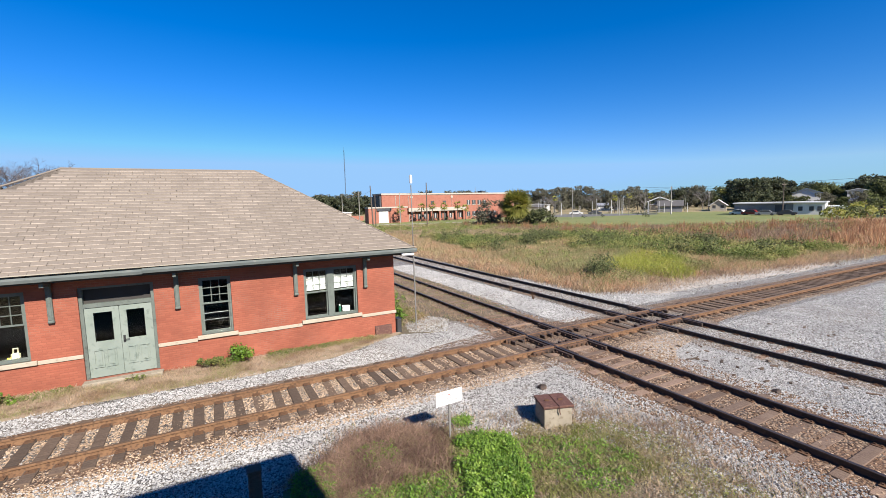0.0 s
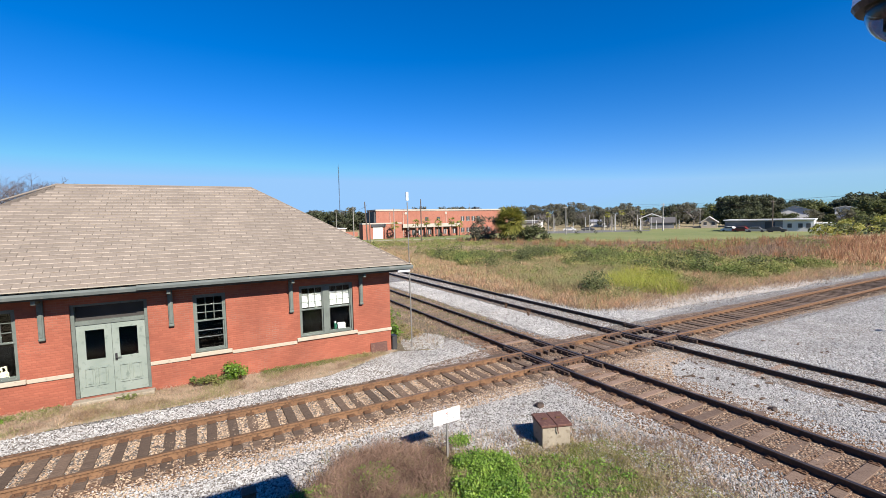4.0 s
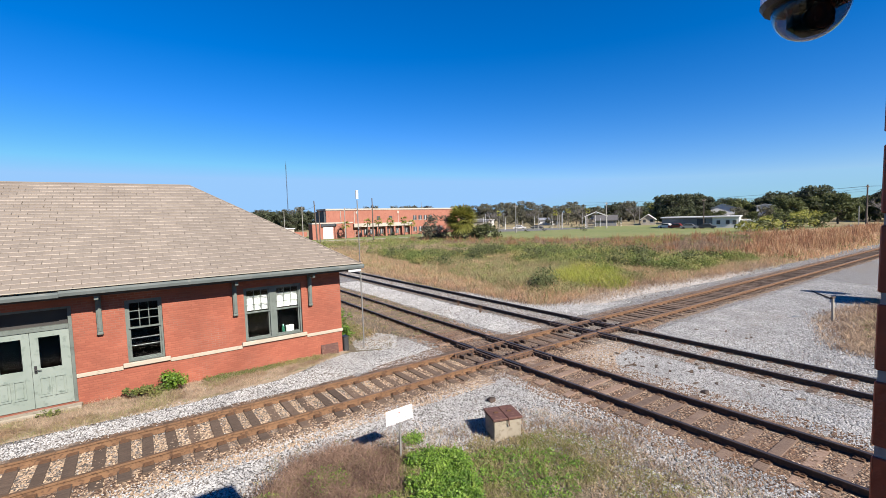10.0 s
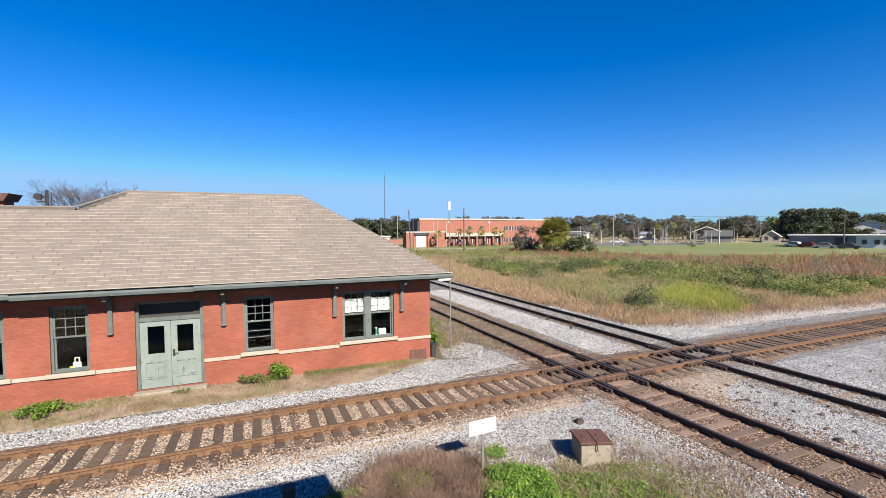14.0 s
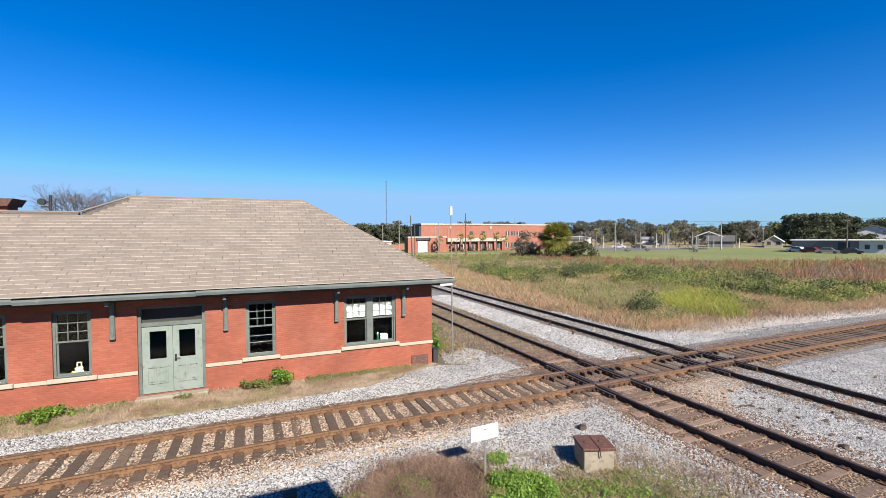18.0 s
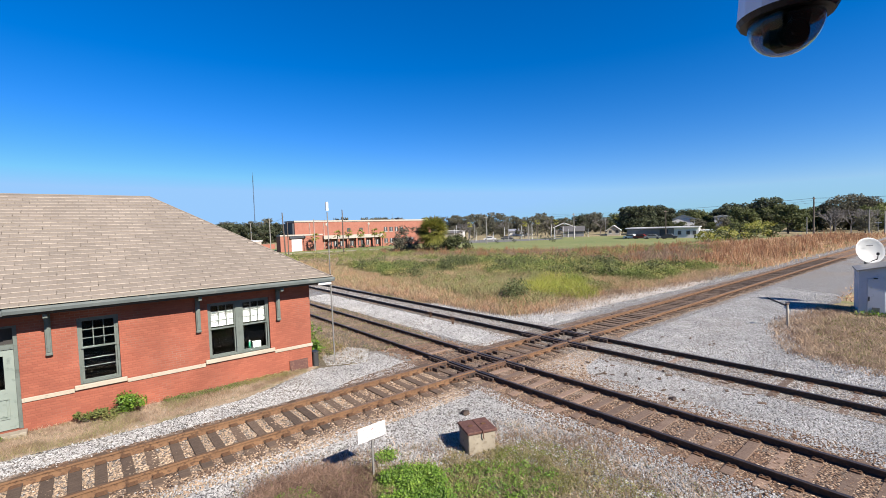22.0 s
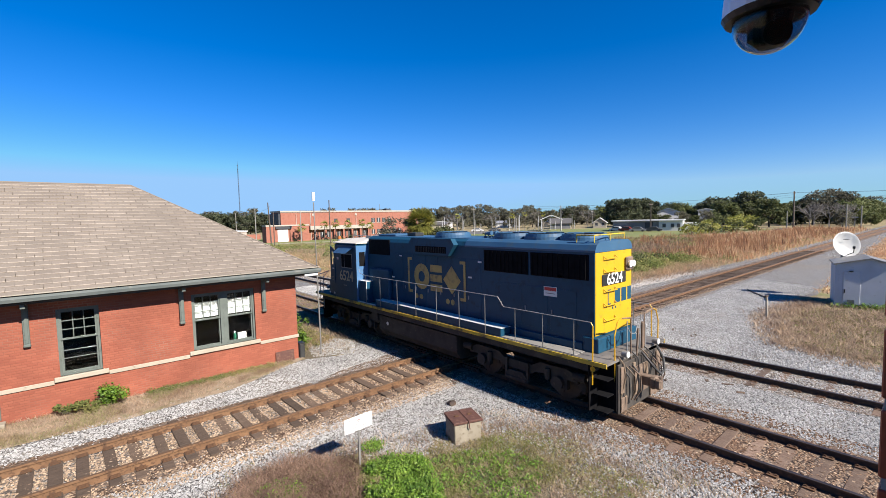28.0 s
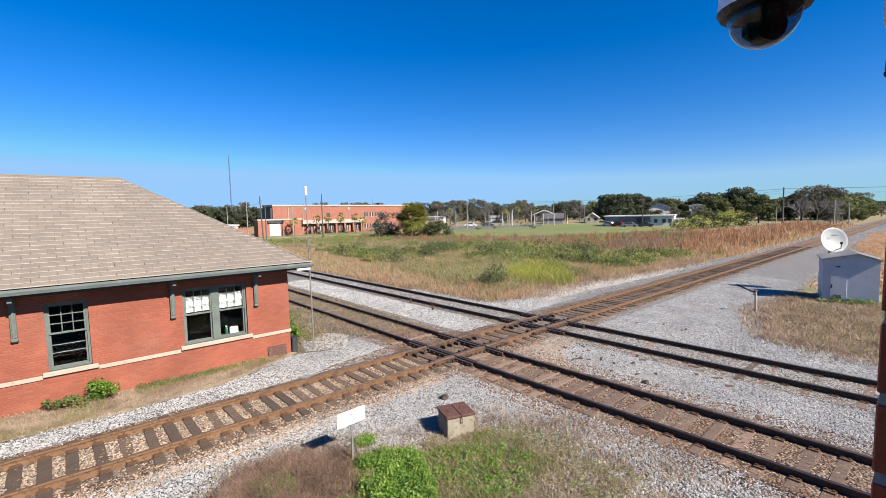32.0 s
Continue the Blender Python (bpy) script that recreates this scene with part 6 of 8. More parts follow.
for k in range(18, 52):
    z = BASE + (k - 8) * CRS
    if not OZ0 < z < TH - 0.1:
        continue
    if z < OZ1 - 0.05:
        # jamb: two half bricks deep
        share("brick", HEAD[(k + 1) % 2], tower, pose(OX1, TY1 - 0.0905 * 2 - 0.0125, z + 0.002))
        corner = HEAD[0] if k % 2 else STRETCH[0]
        share("brick", corner, tower, pose(OX1, TY1 - 0.0905, z))
        x = OX1 + (0.0905 if k % 2 else 0.204) + 0.0125
        while x < TX1 - 0.2:
            share("brick", STRETCH[count % 2], tower, pose(x, TY1 - 0.0905, z))
            count += 1
            x += 0.2165

# the rest of the wall's brickwork, round the opening and out of near view
V, F = [], []
for k in range(-35, 52):
    z = BASE + (k - 8) * CRS
    if z < 0 or z > TH - 0.08:
        continue
    x = TX0 + (0.108 if k % 2 else 0.0)
    while x < TX1 - 0.19:
        near = x > OX1 - 0.19 and OZ0 < z < OZ1 - 0.05
        if not near and not (x + 0.204 > OX0 and x < OX1 and OZ0 - 0.12 < z < OZ1):
            i = len(V)
            for y in (TY1, TY1 - 0.012):
                V += [(x, y, z), (x + 0.204, y, z), (x + 0.204, y, z + BH), (x, y, z + BH)]
            F += [(i, i + 3, i + 2, i + 1), (i, i + 1, i + 5, i + 4), (i + 1, i + 2, i + 6, i + 5), (i + 2, i + 3, i + 7, i + 6), (i + 3, i, i + 4, i + 7)]
        x += 0.2165
rest = bpy.data.meshes.new("brick_courses")
rest.from_pydata(V, [], F)
rest.materials.append(M["tower_brick"])
ob = new("brick_courses", rest)
ob.parent = tower
ob["kind"] = "stuff"

# ---- the far side of the field ----
M.update({
    "school_brick": surf("school_brick", (0.269, 0.109, 0.0749), (0.243, 0.0927, 0.062), 0.5, (0.217, 0.0798, 0.0543), 2.0, rough=0.9, bump=0.1),
    "pale_stucco": surf("pale_stucco", (0.341, 0.31, 0.269), (0.31, 0.279, 0.238), 0.6, rough=0.9, bump=0.05),
    "dark_metal": surf("dark_metal", (0.0362, 0.0413, 0.0491), (0.0284, 0.031, 0.0362), 0.5, rough=0.6, bump=0.05),
    "window_dark": surf("window_dark", (0.0319, 0.0342, 0.0365), (0.0547, 0.0547, 0.0547), 1.0, rough=0.4, bump=0),
    "far_white": surf("far_white", (0.562, 0.562, 0.554), (0.504, 0.504, 0.497), 0.5, rough=0.7, bump=0.03),
    "far_grey": surf("far_grey", (0.155, 0.16, 0.166), (0.129, 0.135, 0.14), 0.5, rough=0.8, bump=0.03),
    "far_cream": surf("far_cream", (0.321, 0.29, 0.227), (0.29, 0.258, 0.207), 0.5, rough=0.8, bump=0.03),
    "metal_roof": surf("metal_roof", (0.31, 0.315, 0.321), (0.269, 0.274, 0.284), 0.7, rough=0.4, metal=0.3, bump=0.03),
    "dark_roof": surf("dark_roof", (0.0672, 0.0646, 0.0646), (0.0882, 0.0828, 0.0798), 0.7, rough=0.9, bump=0.05),
    "blue_roof": surf("blue_roof", (0.155, 0.217, 0.299), (0.135, 0.196, 0.279), 0.7, rough=0.5, bump=0.03),
    "pole_wood": surf("pole_wood", (0.0672, 0.0517, 0.0413), (0.098, 0.0775, 0.062), 2.0, rough=0.9, bump=0.2),
    "pole_pale": surf("pole_pale", (0.238, 0.227, 0.207), (0.207, 0.196, 0.181), 2.0, rough=0.8, bump=0.1),
    "bark": surf("bark", (0.062, 0.0491, 0.0362), (0.0927, 0.0775, 0.062), 3.0, rough=0.95, bump=0.4),
    "bark_pale": surf("bark_pale", (0.135, 0.122, 0.114), (0.17, 0.155, 0.144), 3.0, rough=0.95, bump=0.3),
    "bark_mauve": surf("bark_mauve", (0.0617, 0.0542, 0.058), (0.0798, 0.0686, 0.0721), 3.0, rough=0.95, bump=0.2),
    "leaf_dark": surf("leaf_dark", (0.0404, 0.0519, 0.0261), (0.0617, 0.0741, 0.0356), 0.8, (0.095, 0.0988, 0.0522), 3.0, (0.5, 0.7), rough=0.8, bump=0, thin=0.35, rand=0.3, island=0.4),
    "leaf_mid": surf("leaf_mid", (0.0691, 0.0865, 0.0284), (0.0988, 0.116, 0.0379), 0.8, (0.133, 0.131, 0.0522), 3.0, (0.5, 0.7), rough=0.8, bump=0, thin=0.35, rand=0.3, island=0.4),
    # paled and greyed, so that distance haze is in the leaf colour
    "leaf_olive": surf("leaf_olive", (0.1, 0.1, 0.0652), (0.131, 0.126, 0.0828), 0.8, (0.161, 0.143, 0.106), 3.0, (0.5, 0.7), rough=0.8, bump=0, thin=0.35, rand=0.25, island=0.35),
    "leaf_palm": surf("leaf_palm", (0.188, 0.206, 0.0377), (0.269, 0.263, 0.0552), 0.8, (0.351, 0.293, 0.0803), 2.0, (0.5, 0.7), rough=0.6, bump=0, thin=0.4, rand=0.15, island=0.3),
    "car_red": surf("car_red", (0.181, 0.0155, 0.0129), (0.155, 0.0155, 0.0103), 1.0, rough=0.3, bump=0),
    "car_silver": surf("car_silver", (0.233, 0.238, 0.248), (0.207, 0.212, 0.222), 1.0, rough=0.3, metal=0.4, bump=0),
})

school = thing("school_building", "long two-storey red brick school with a flat roof", "school", at=(45, 119.5, 0), rz=4.5)
part("main_block", box(0, 49.5, 0, 6, 0, 7.9), "school_brick", school)
part("parapet", box(-0.15, 49.65, -0.15, 6.15, 7.9, 8.35), "pale_stucco", school, "pale stone parapet")
part("dark_wing", box(-0.5, -0.01, 0.3, 6.1, 0, 7.6), "dark_metal", school, "dark metal-clad wing")
part("annex", box(-5.2, 6.8, -2.5, -0.01, 0, 4.2), "school_brick", school)
part("annex_parapet", box(-5.3, 6.9, -2.6, -0.16, 4.2, 4.55), "pale_stucco", school)
g = part("garage_door", box(-2.2, 0.7, -2.58, -2.5, 0.1, 3.3), "far_white", school, "white roller door")
part("door_hood", box(-2.8, 1.6, -2.9, -2.5, 3.5, 4.15), "dark_metal", school)
part("canopy", box(8.0, 28.5, -1.1, 0, 2.95, 4.0), "pale_stucco", school, "pale entrance canopy")
for k in range(-1, 6):
    part("canopy_column", box(12.6 + k * 3.0, 13.2 + k * 3.0, -0.9, -0.4, 0, 2.95), "school_brick", school)
for k in range(-2, 8):
    if k in (1, 4):
        part("entrance_door", box(13.6 + k * 1.85, 14.9 + k * 1.85, -0.08, 0.0, 0.05, 2.3), "dark_metal", school)
        continue
    w = part("window", box(13.4 + k * 1.85, 14.7 + k * 1.85, -0.06, 0.0, 0.7, 2.2), "window_dark", school)
    part("window_frame", box(13.98 + k * 1.85, 14.1 + k * 1.85, -0.09, -0.06, 0.7, 2.2), "far_white", w)
for row in (0, 1):
    for k in range(6 if row == 0 else 4):
        x = 29.6 + k * 2.15
        z = 1.0 + row * 3.6
        w = part("window", box(x, x + 1.35, -0.06, 0.0, z, z + 1.4), "window_dark", school)
        part("window_frame", box(x - 0.08, x + 1.43, -0.05, -0.005, z - 0.12, z - 0.001), "pale_stucco", w)
        part("mullion", box(x + 0.62, x + 0.72, -0.09, -0.061, z, z + 1.4), "far_white", w)
for x in (16.2, 20.5):
    part("window", box(x, x + 1.2, -0.06, 0, 4.9, 6.0), "window_dark", school)
for x in (4.3, 8.6, 23.8):
    part("downpipe", box(x, x + 0.12, -0.14, -0.001, 0, 7.6), "pale_stucco", school)
for x in (9.6, 23.9):
    part("round_emblem", cyl((x, -0.02, 7.2), (x, -0.08, 7.2), 0.4, n=16), "pale_stucco", school)
part("vent_box", box(5.6, 7.0, -0.5, -0.001, 0.3, 1.9), "far_white", school)
part("roof_unit", box(38, 39.5, 3, 5, 8.1, 9.0), "dark_metal", school)
part("roof_mast", cyl((36.8, 5, 8.1), (36.8, 5, 10.6), 0.05, n=6), "galv", school)
low = thing("low_building", "low distant pale building with a white roof edge", "building", at=(36, 150, 0))
part("wall", box(0, 9, 0, 10, 0, 2.6), "pale_stucco", low)
part("roof_edge", box(-0.3, 9.3, -0.3, 10.3, 2.6, 2.9), "far_white", low)
part("porch", box(6, 12, -4, -0.01, 0, 1.6), "school_brick", low)


def gabled(name, label, x, y, rz, w, d, eave, ridge, wall, roofm, wins=2):
    b = thing(name, label, "house", at=(x, y, 0), rz=rz)
    part("wall", prism([(-w / 2, 0), (-w / 2, eave), (0, ridge - 0.1), (w / 2, eave), (w / 2, 0)], 0, d, "y"), wall, b)
    for s in (-1, 1):
        k = (ridge - eave) / (w / 2)
        part("roof", prism([(0, ridge), (s * (w / 2 + 0.5), eave - 0.5 * k), (s * (w / 2 + 0.5), eave - 0.5 * k + 0.18), (0, ridge + 0.18)], -0.5, d + 0.5, "y"), roofm, b)
    for k in range(wins):
        xx = -w / 2 + w * (k + 0.5) / wins
        wn_ = part("window", box(xx - 0.5, xx + 0.5, -0.05, -0.001, 0.9, 2.1), "window_dark", b)
        part("window_frame", box(xx - 0.6, xx + 0.6, -0.08, -0.051, 0.78, 0.9), "far_white", wn_)
    return b


pav = thing("pavilion", "white gabled open pavilion beyond the lane", "pavilion", at=(135.2, 97.3, 0), rz=-54)
for sx in (-1, 1):
    part("roof", prism([(0, 5.7), (sx * 3.9, 4.1), (sx * 3.9, 3.85), (0, 5.45)], -2.5, 2.5, "y"), "far_white", pav, "white metal roof slope")
    for sy in (-2.2, 0, 2.2):
        part("post", cyl((sx * 3.5, sy, 0), (sx * 3.5, sy, 4.0), 0.09, n=6), "far_white", pav)
gabled("grey_house", "long dark-roofed grey house at the field's edge", 160.5, 106, 33, 12, 8, 2.2, 4.1, "far_grey", "dark_roof", 5)
gabled("cream_house", "small cream house with a white gable", 164.5, 95, -62, 5, 7, 2.2, 4.0, "far_cream", "far_white", 2)
gabled("blue_house", "pale house with a low blue metal roof among trees", 200.5, 83.5, -68, 8.5, 8, 5.8, 7.4, "far_white", "blue_roof", 3)
gabled("white_house", "tall white house seen over shrubs", 196, 67, -70, 5.2, 8, 6.1, 6.7, "far_white", "far_white", 2)
gabled("white_trailer", "white flat-roofed building beyond the poles", 154, 183, -40, 14, 6, 3.2, 3.7, "far_white", "far_white", 3)
gabled("small_house", "small white house under the tree line", 186, 160, -45, 9, 8, 2.6, 4.4, "far_white", "metal_roof", 2)
gabled("small_house", "small tan house under the tree line", 205, 148, -50, 9, 8, 2.6, 4.2, "far_cream", "dark_roof", 2)
ware = thing("warehouse", "long low white warehouse with a blue-grey side", "warehouse", at=(131.5, 71.5, 0), rz=-72)
part("wall", box(0, 13, 0, 9, 0, 3.0), "far_grey", ware, "blue-grey metal side")
part("front_wall", box(13, 19.3, 0.05, 9, 0, 3.0), "far_white", ware)
part("roof", box(-0.3, 19.6, -0.6, 9.3, 3.0, 3.3), "far_white", ware, "white roof edge")
part("bay_door", box(9.2, 11.4, -0.06, -0.001, 0, 2.6), "dark_metal", ware)
for x in (14.0, 16.2, 17.8):
    part("window", box(x, x + 0.9, 0.0, 0.049, 1.0, 2.1), "window_dark", ware)
part("side_office", box(19.61, 23.5, 1.5, 8, 0, 2.2), "far_white", ware)


def car(name, label, mat, x, y, rz):
    c = thing(name, label, "car", at=(x, y, 0), rz=rz)
    part("body", prism([(-2.2, 0.3), (-2.25, 0.75), (-1.3, 0.88), (-0.7, 1.4), (0.9, 1.42), (1.6, 0.92), (2.2, 0.85), (2.25, 0.3)], -0.85, 0.85, "y"), mat, c)
    part("glass", prism([(-1.12, 0.92), (-0.66, 1.34), (0.84, 1.36), (1.38, 0.95)], -0.87, 0.87, "y"), "window_dark", c)
    for sx in (-1.35, 1.35):
        for sy in (-0.8, 0.8):
            part("wheel", cyl((sx, sy - 0.08, 0.31), (sx, sy + 0.08, 0.31), 0.31, n=14), "rubber", c)
    return c


car("parked_car", "dark red car parked by the warehouse", "car_red", 130.0, 66.2, 100)
car("parked_car", "silver car parked by the warehouse", "car_silver", 128.3, 62.0, 110)
car("parked_car", "white car parked by the warehouse", "far_white", 130.5, 69.5, 95)
car("parked_car", "dark car parked by the warehouse", "dark_metal", 130.2, 58.2, 105)
car("parked_car", "white car beyond the field", "far_white", 118, 118, 130)
car("parked_car", "dark car beyond the field", "dark_metal", 121, 112, 130)
tank = thing("blue_tank", "pale blue metal box beside the far crossing", "tank", at=(113, 3.6, 0))
part("body", box(-1.2, 1.2, -0.9, 0.9, 0, 1.6, bevel=0.05), "blue_roof", tank)
part("lid", box(-1.25, 1.25, -0.95, 0.95, 1.6, 1.68), "shed_grey", tank)
sheet("road", "asphalt", [(150, -60), (146, 8), (148, 34), (156, 34), (154, 8), (158, -60)], 0.045, "grey road crossing the line", "road")
sheet("car_park", "asphalt", [(88, 112), (104, 99), (128, 92), (134, 98), (120, 124), (100, 134)], 0.045, "grey gravel lane and car park", "car park", step=3, rough=0.6, seed=31)
sheet("school_drive", "sand", [(36, 108), (64, 100.2), (66, 101.2), (36, 110)], 0.046, "pale drive in front of the school", "drive", step=3, rough=0.3, seed=32)


def pole(label, x, y, hgt, r=0.11, mat="pole_wood", arm=0.0, lean=0.0, lamp=False, name="utility_pole", cat="utility pole"):
    p = thing(name, label, cat, at=(x, y, 0))
    part("shaft", cyl((0, 0, -0.2), (lean, 0, hgt), r * 1.15, r * 0.75, n=8), mat, p)
    if arm:
        part("crossarm", box(lean - arm, lean + arm, -0.06, 0.06, hgt - 0.6, hgt - 0.45), mat, p)
        for s in (-0.9, 0.9):
            part("insulator", cyl((lean + s * arm, 0, hgt - 0.45), (lean + s * arm, 0, hgt - 0.25), 0.05, n=6), "pale_stucco", p)
    if lamp:
        part("lamp_arm", cyl((lean, 0, hgt - 0.2), (lean - 1.3, 0, hgt + 0.1), 0.04, n=6), "galv", p)
        part("lamp_head", box(lean - 1.9, lean - 1.25, -0.12, 0.12, hgt + 0.02, hgt + 0.16), "galv", p)
    return p


WOOD, PALE = "brown wooden utility pole", "pale concrete pole at the field's edge"
pole(PALE, 40.6, 126.6, 9.2, 0.13, "pole_pale")
pole(WOOD, 32.3, 90.5, 9.2, 0.14, lean=-0.4)
pole("short wooden pole beside a taller one", 31.6, 86.9, 7.2, 0.1)
pole(PALE, 47.2, 111.6, 8.4, 0.13, "pole_pale")
pole(WOOD, 42.0, 84.2, 9.5, 0.13)
pole(PALE, 55.5, 200.0, 9.8, 0.14, "pole_pale", lamp=True)
pole(PALE, 93.1, 94.4, 8.3, 0.14, "pole_pale", arm=0.9)
pole(PALE, 126.3, 94.7, 5.1, 0.12, "pole_pale")
pole(PALE, 128.7, 88.7, 8.7, 0.16, "pole_pale", arm=0.8)
pole(PALE, 168, 100.5, 7.2, 0.12, "pole_pale", arm=0.8)
pole(WOOD, 130.2, 59.1, 8.3, 0.14, arm=1.0)
pole(WOOD, 151.9, 30.3, 10.3, 0.2, arm=1.3)
pole(PALE, 148.8, 19.2, 6.3, 0.14, "pole_pale")
pole(PALE, 152.2, 31.8, 5.0, 0.12, "pole_pale")
pole(PALE, 148.0, 16.4, 5.8, 0.13, "pole_pale")
for x, y, hgt in ((101, 108, 6.0), (108, 118, 5.2), (113, 104, 5.4), (119, 100, 4.8), (98, 120, 6.4), (104, 128, 5.6), (112, 128, 5.0), (125, 106, 4.8), (132, 110, 5.2), (90, 118, 6.0), (140, 118, 5.5)):
    pole("pale bollard pole round the gravel lane", x, y, hgt, 0.10, "pole_pale")
tall = thing("radio_mast", "very tall thin lattice radio mast on the skyline", "radio mast", at=(195, 690, 0))
bm = bmesh.new()
for k in range(3):
    a = k * 2.094
    add_cyl(bm, (0.6 * math.cos(a), 0.6 * math.sin(a), 0), (0.5 * math.cos(a), 0.5 * math.sin(a), 92), 0.16, n=5)
for z in range(0, 92, 2):
    a = (z // 2) * 2.094
    add_cyl(bm, (0.6 * math.cos(a), 0.6 * math.sin(a), z), (0.6 * math.cos(a + 2.094), 0.6 * math.sin(a + 2.094), z + 2), 0.10, n=4)
part("lattice", bm, "dark_metal", tall)
part("top_rod", cyl((0, 0, 92), (0, 0, 97), 0.2, 0.1, n=5), "dark_metal", tall)


def wires(pts, sag, n, label):
    """One sagging strand through the pole tops, as one connected mesh."""
    w = thing("overhead_wire", label, "wire", group="overhead wires")
    line = []
    for (a, b) in zip(pts, pts[1:]):
        a, b = Vector(a), Vector(b)
        line += [a.lerp(b, k / n) - Vector((0, 0, sag * 4 * (k / n) * (1 - k / n))) for k in range(n + 1) if k or not line]
    bm = bmesh.new()
    rings = []
    for i, c in enumerate(line):
        d = line[min(i + 1, len(line) - 1)] - line[max(i - 1, 0)]
        side = d.cross(Vector((0, 0, 1))).normalized()
        top = side.cross(d).normalized()
        rings.append([bm.verts.new(c + (side * math.cos(q) + top * math.sin(q)) * 0.022) for q in (0.0, 2.094, 4.189)])
    for r0, r1 in zip(rings, rings[1:]):
        for j in range(3):
            bm.faces.new((r0[j], r0[(j + 1) % 3], r1[(j + 1) % 3], r1[j]))
    part("strand", bm, "black", w)


for dz, off in ((0.0, -1.1), (0.0, 1.1), (-1.2, 0.0)):
    wires([(170, 130 + off, 10.0 + dz), (151.9 + off * 0.3, 30.3 + off, 9.9 + dz), (146, -60, 9.9 + dz)], 1.0, 12, "thin black overhead wire between the poles")
wires([(40.6, 126.6, 8.6), (32.3, 90.5, 8.4)], 0.5, 8, "thin black overhead wire to the school")
wires([(93.1, 94.4, 7.9), (128.7, 88.7, 8.2), (168, 100.5, 7.0)], 0.7, 10, "thin black overhead wire along the lane")
wires([(93.1, 94.4, 7.9), (47.2, 111.6, 8.2)], 0.8, 10, "thin black overhead wire along the lane")
wires([(128.7, 88.7, 8.2), (130.2, 59.1, 7.9), (151.9, 30.3, 9.4)], 0.6, 10, "thin black overhead wire along the lane")

# fence along the lane
fence = thing("wire_fence", "low wire fence with thin posts round the lane", "fence")
fp = [(66, 103), (80, 106), (92, 100), (110, 96), (128, 90)]
for (xa, ya), (xb, yb) in zip(fp, fp[1:]):
    n = int(math.hypot(xb - xa, yb - ya) / 3)
    for k in range(n):
        x, y = xa + (xb - xa) * k / n, ya + (yb - ya) * k / n
        part("post", cyl((x, y, 0), (x, y, 1.5), 0.05, n=5), "galv", fence)
    for z in (0.8, 1.45):
        part("rail", cyl((xa, ya, z), (xb, yb, z), 0.025, n=4), "galv", fence)

# crossing signals far down the line
for x, y in ((143, 8.2), (147.5, 17.5)):
    cs = thing("crossing_signal", "slim road crossing signal far down the line", "signal", at=(x, y, 0), group="crossing signals")
    part("mast", cyl((0, 0, 0), (0, 0, 3.4), 0.07, n=8), "galv", cs)
    part("crossbuck", box(-0.02, 0.02, -0.6, 0.6, 3.0, 3.16, m=pose(0, 0, 0)), "far_white", cs)
    part("lamp_bar", box(-0.05, 0.05, -0.45, 0.45, 2.3, 2.5), "black", cs)
    part("base", box(-0.3, 0.3, -0.3, 0.3, 0, 0.25), "concrete", cs)


# ---- trees ----
def cloud_mesh(name, centres, radii, per, size, mat, flat=0.6, rng=None, up=0.35):
    """Many small bent leaf faces scattered through uneven clumps."""
    rng = rng or np.random.default_rng(1)
    V, F = [], []
    for c, r in zip(centres, radii):
        n = max(6, int(per * r * r))
        d = rng.normal(size=(n, 3))
        d /= np.linalg.norm(d, axis=1)[:, None]
        rad = r * (0.55 + 0.5 * rng.random(n)) ** 1.0
        p = np.array(c) + d * rad[:, None] * np.array([1, 1, flat])
        a = rng.normal(size=(n, 3))
        a[:, 2] *= 0.6
        a /= np.linalg.norm(a, axis=1)[:, None]
        b = np.cross(a, d + rng.normal(size=(n, 3)) * up)
        b /= np.linalg.norm(b, axis=1)[:, None] + 1e-6
        s = size * (0.6 + 0.8 * rng.random(n))[:, None]
        k = sum(len(v) for v in V)
        q = np.stack([p - a * s, p + b * s * 0.55, p + a * s, p - b * s * 0.55], 1).reshape(-1, 3)
        V.append(q)
        F.append(np.arange(n * 4).reshape(-1, 4) + k)
    V, F = np.concatenate(V), np.concatenate(F)
    me = bpy.data.meshes.new(name)
    me.from_pydata(V.tolist(), [], F.tolist())
    me.materials.append(M[mat])
    return me


def build_tree(name, label, x, y, hgt, wid, mat, seed, clumps=26, size=0.34, per=30, low=0.10, bark="bark"):
    rng = np.random.default_rng(seed)
    t = thing(name, label, "tree", at=(x, y, 0), rz=float(rng.random() * 360))
    bm = bmesh.new()
    add_cyl(bm, (0, 0, -0.2), (0.1, 0, hgt * 0.42), 0.045 * hgt * 0.6, 0.03 * hgt * 0.6, n=8)
    cs, rs = [], []
    for k in range(clumps):
        u = rng.random()
        z = hgt * (low + (0.93 - low) * u)
        spread = wid * 0.5 * math.sin(math.pi * (0.18 + 0.72 * u)) ** 0.7
        a, d = rng.random() * 6.283, math.sqrt(rng.random()) * spread
        cs.append((d * math.cos(a), d * math.sin(a), z))
        rs.append(wid * (0.07 + 0.09 * rng.random()))
        if k % 3 == 0:
            add_cyl(bm, (0.05, 0, hgt * 0.3), (cs[-1][0] * 0.9, cs[-1][1] * 0.9, z), 0.012 * hgt, 0.003 * hgt, n=5)
    part("trunk", bm, bark, t)
    me = cloud_mesh("crown", cs, rs, per, size, mat, 0.7, rng)
    ob = new("crown", me)
    ob.parent = t
    return t


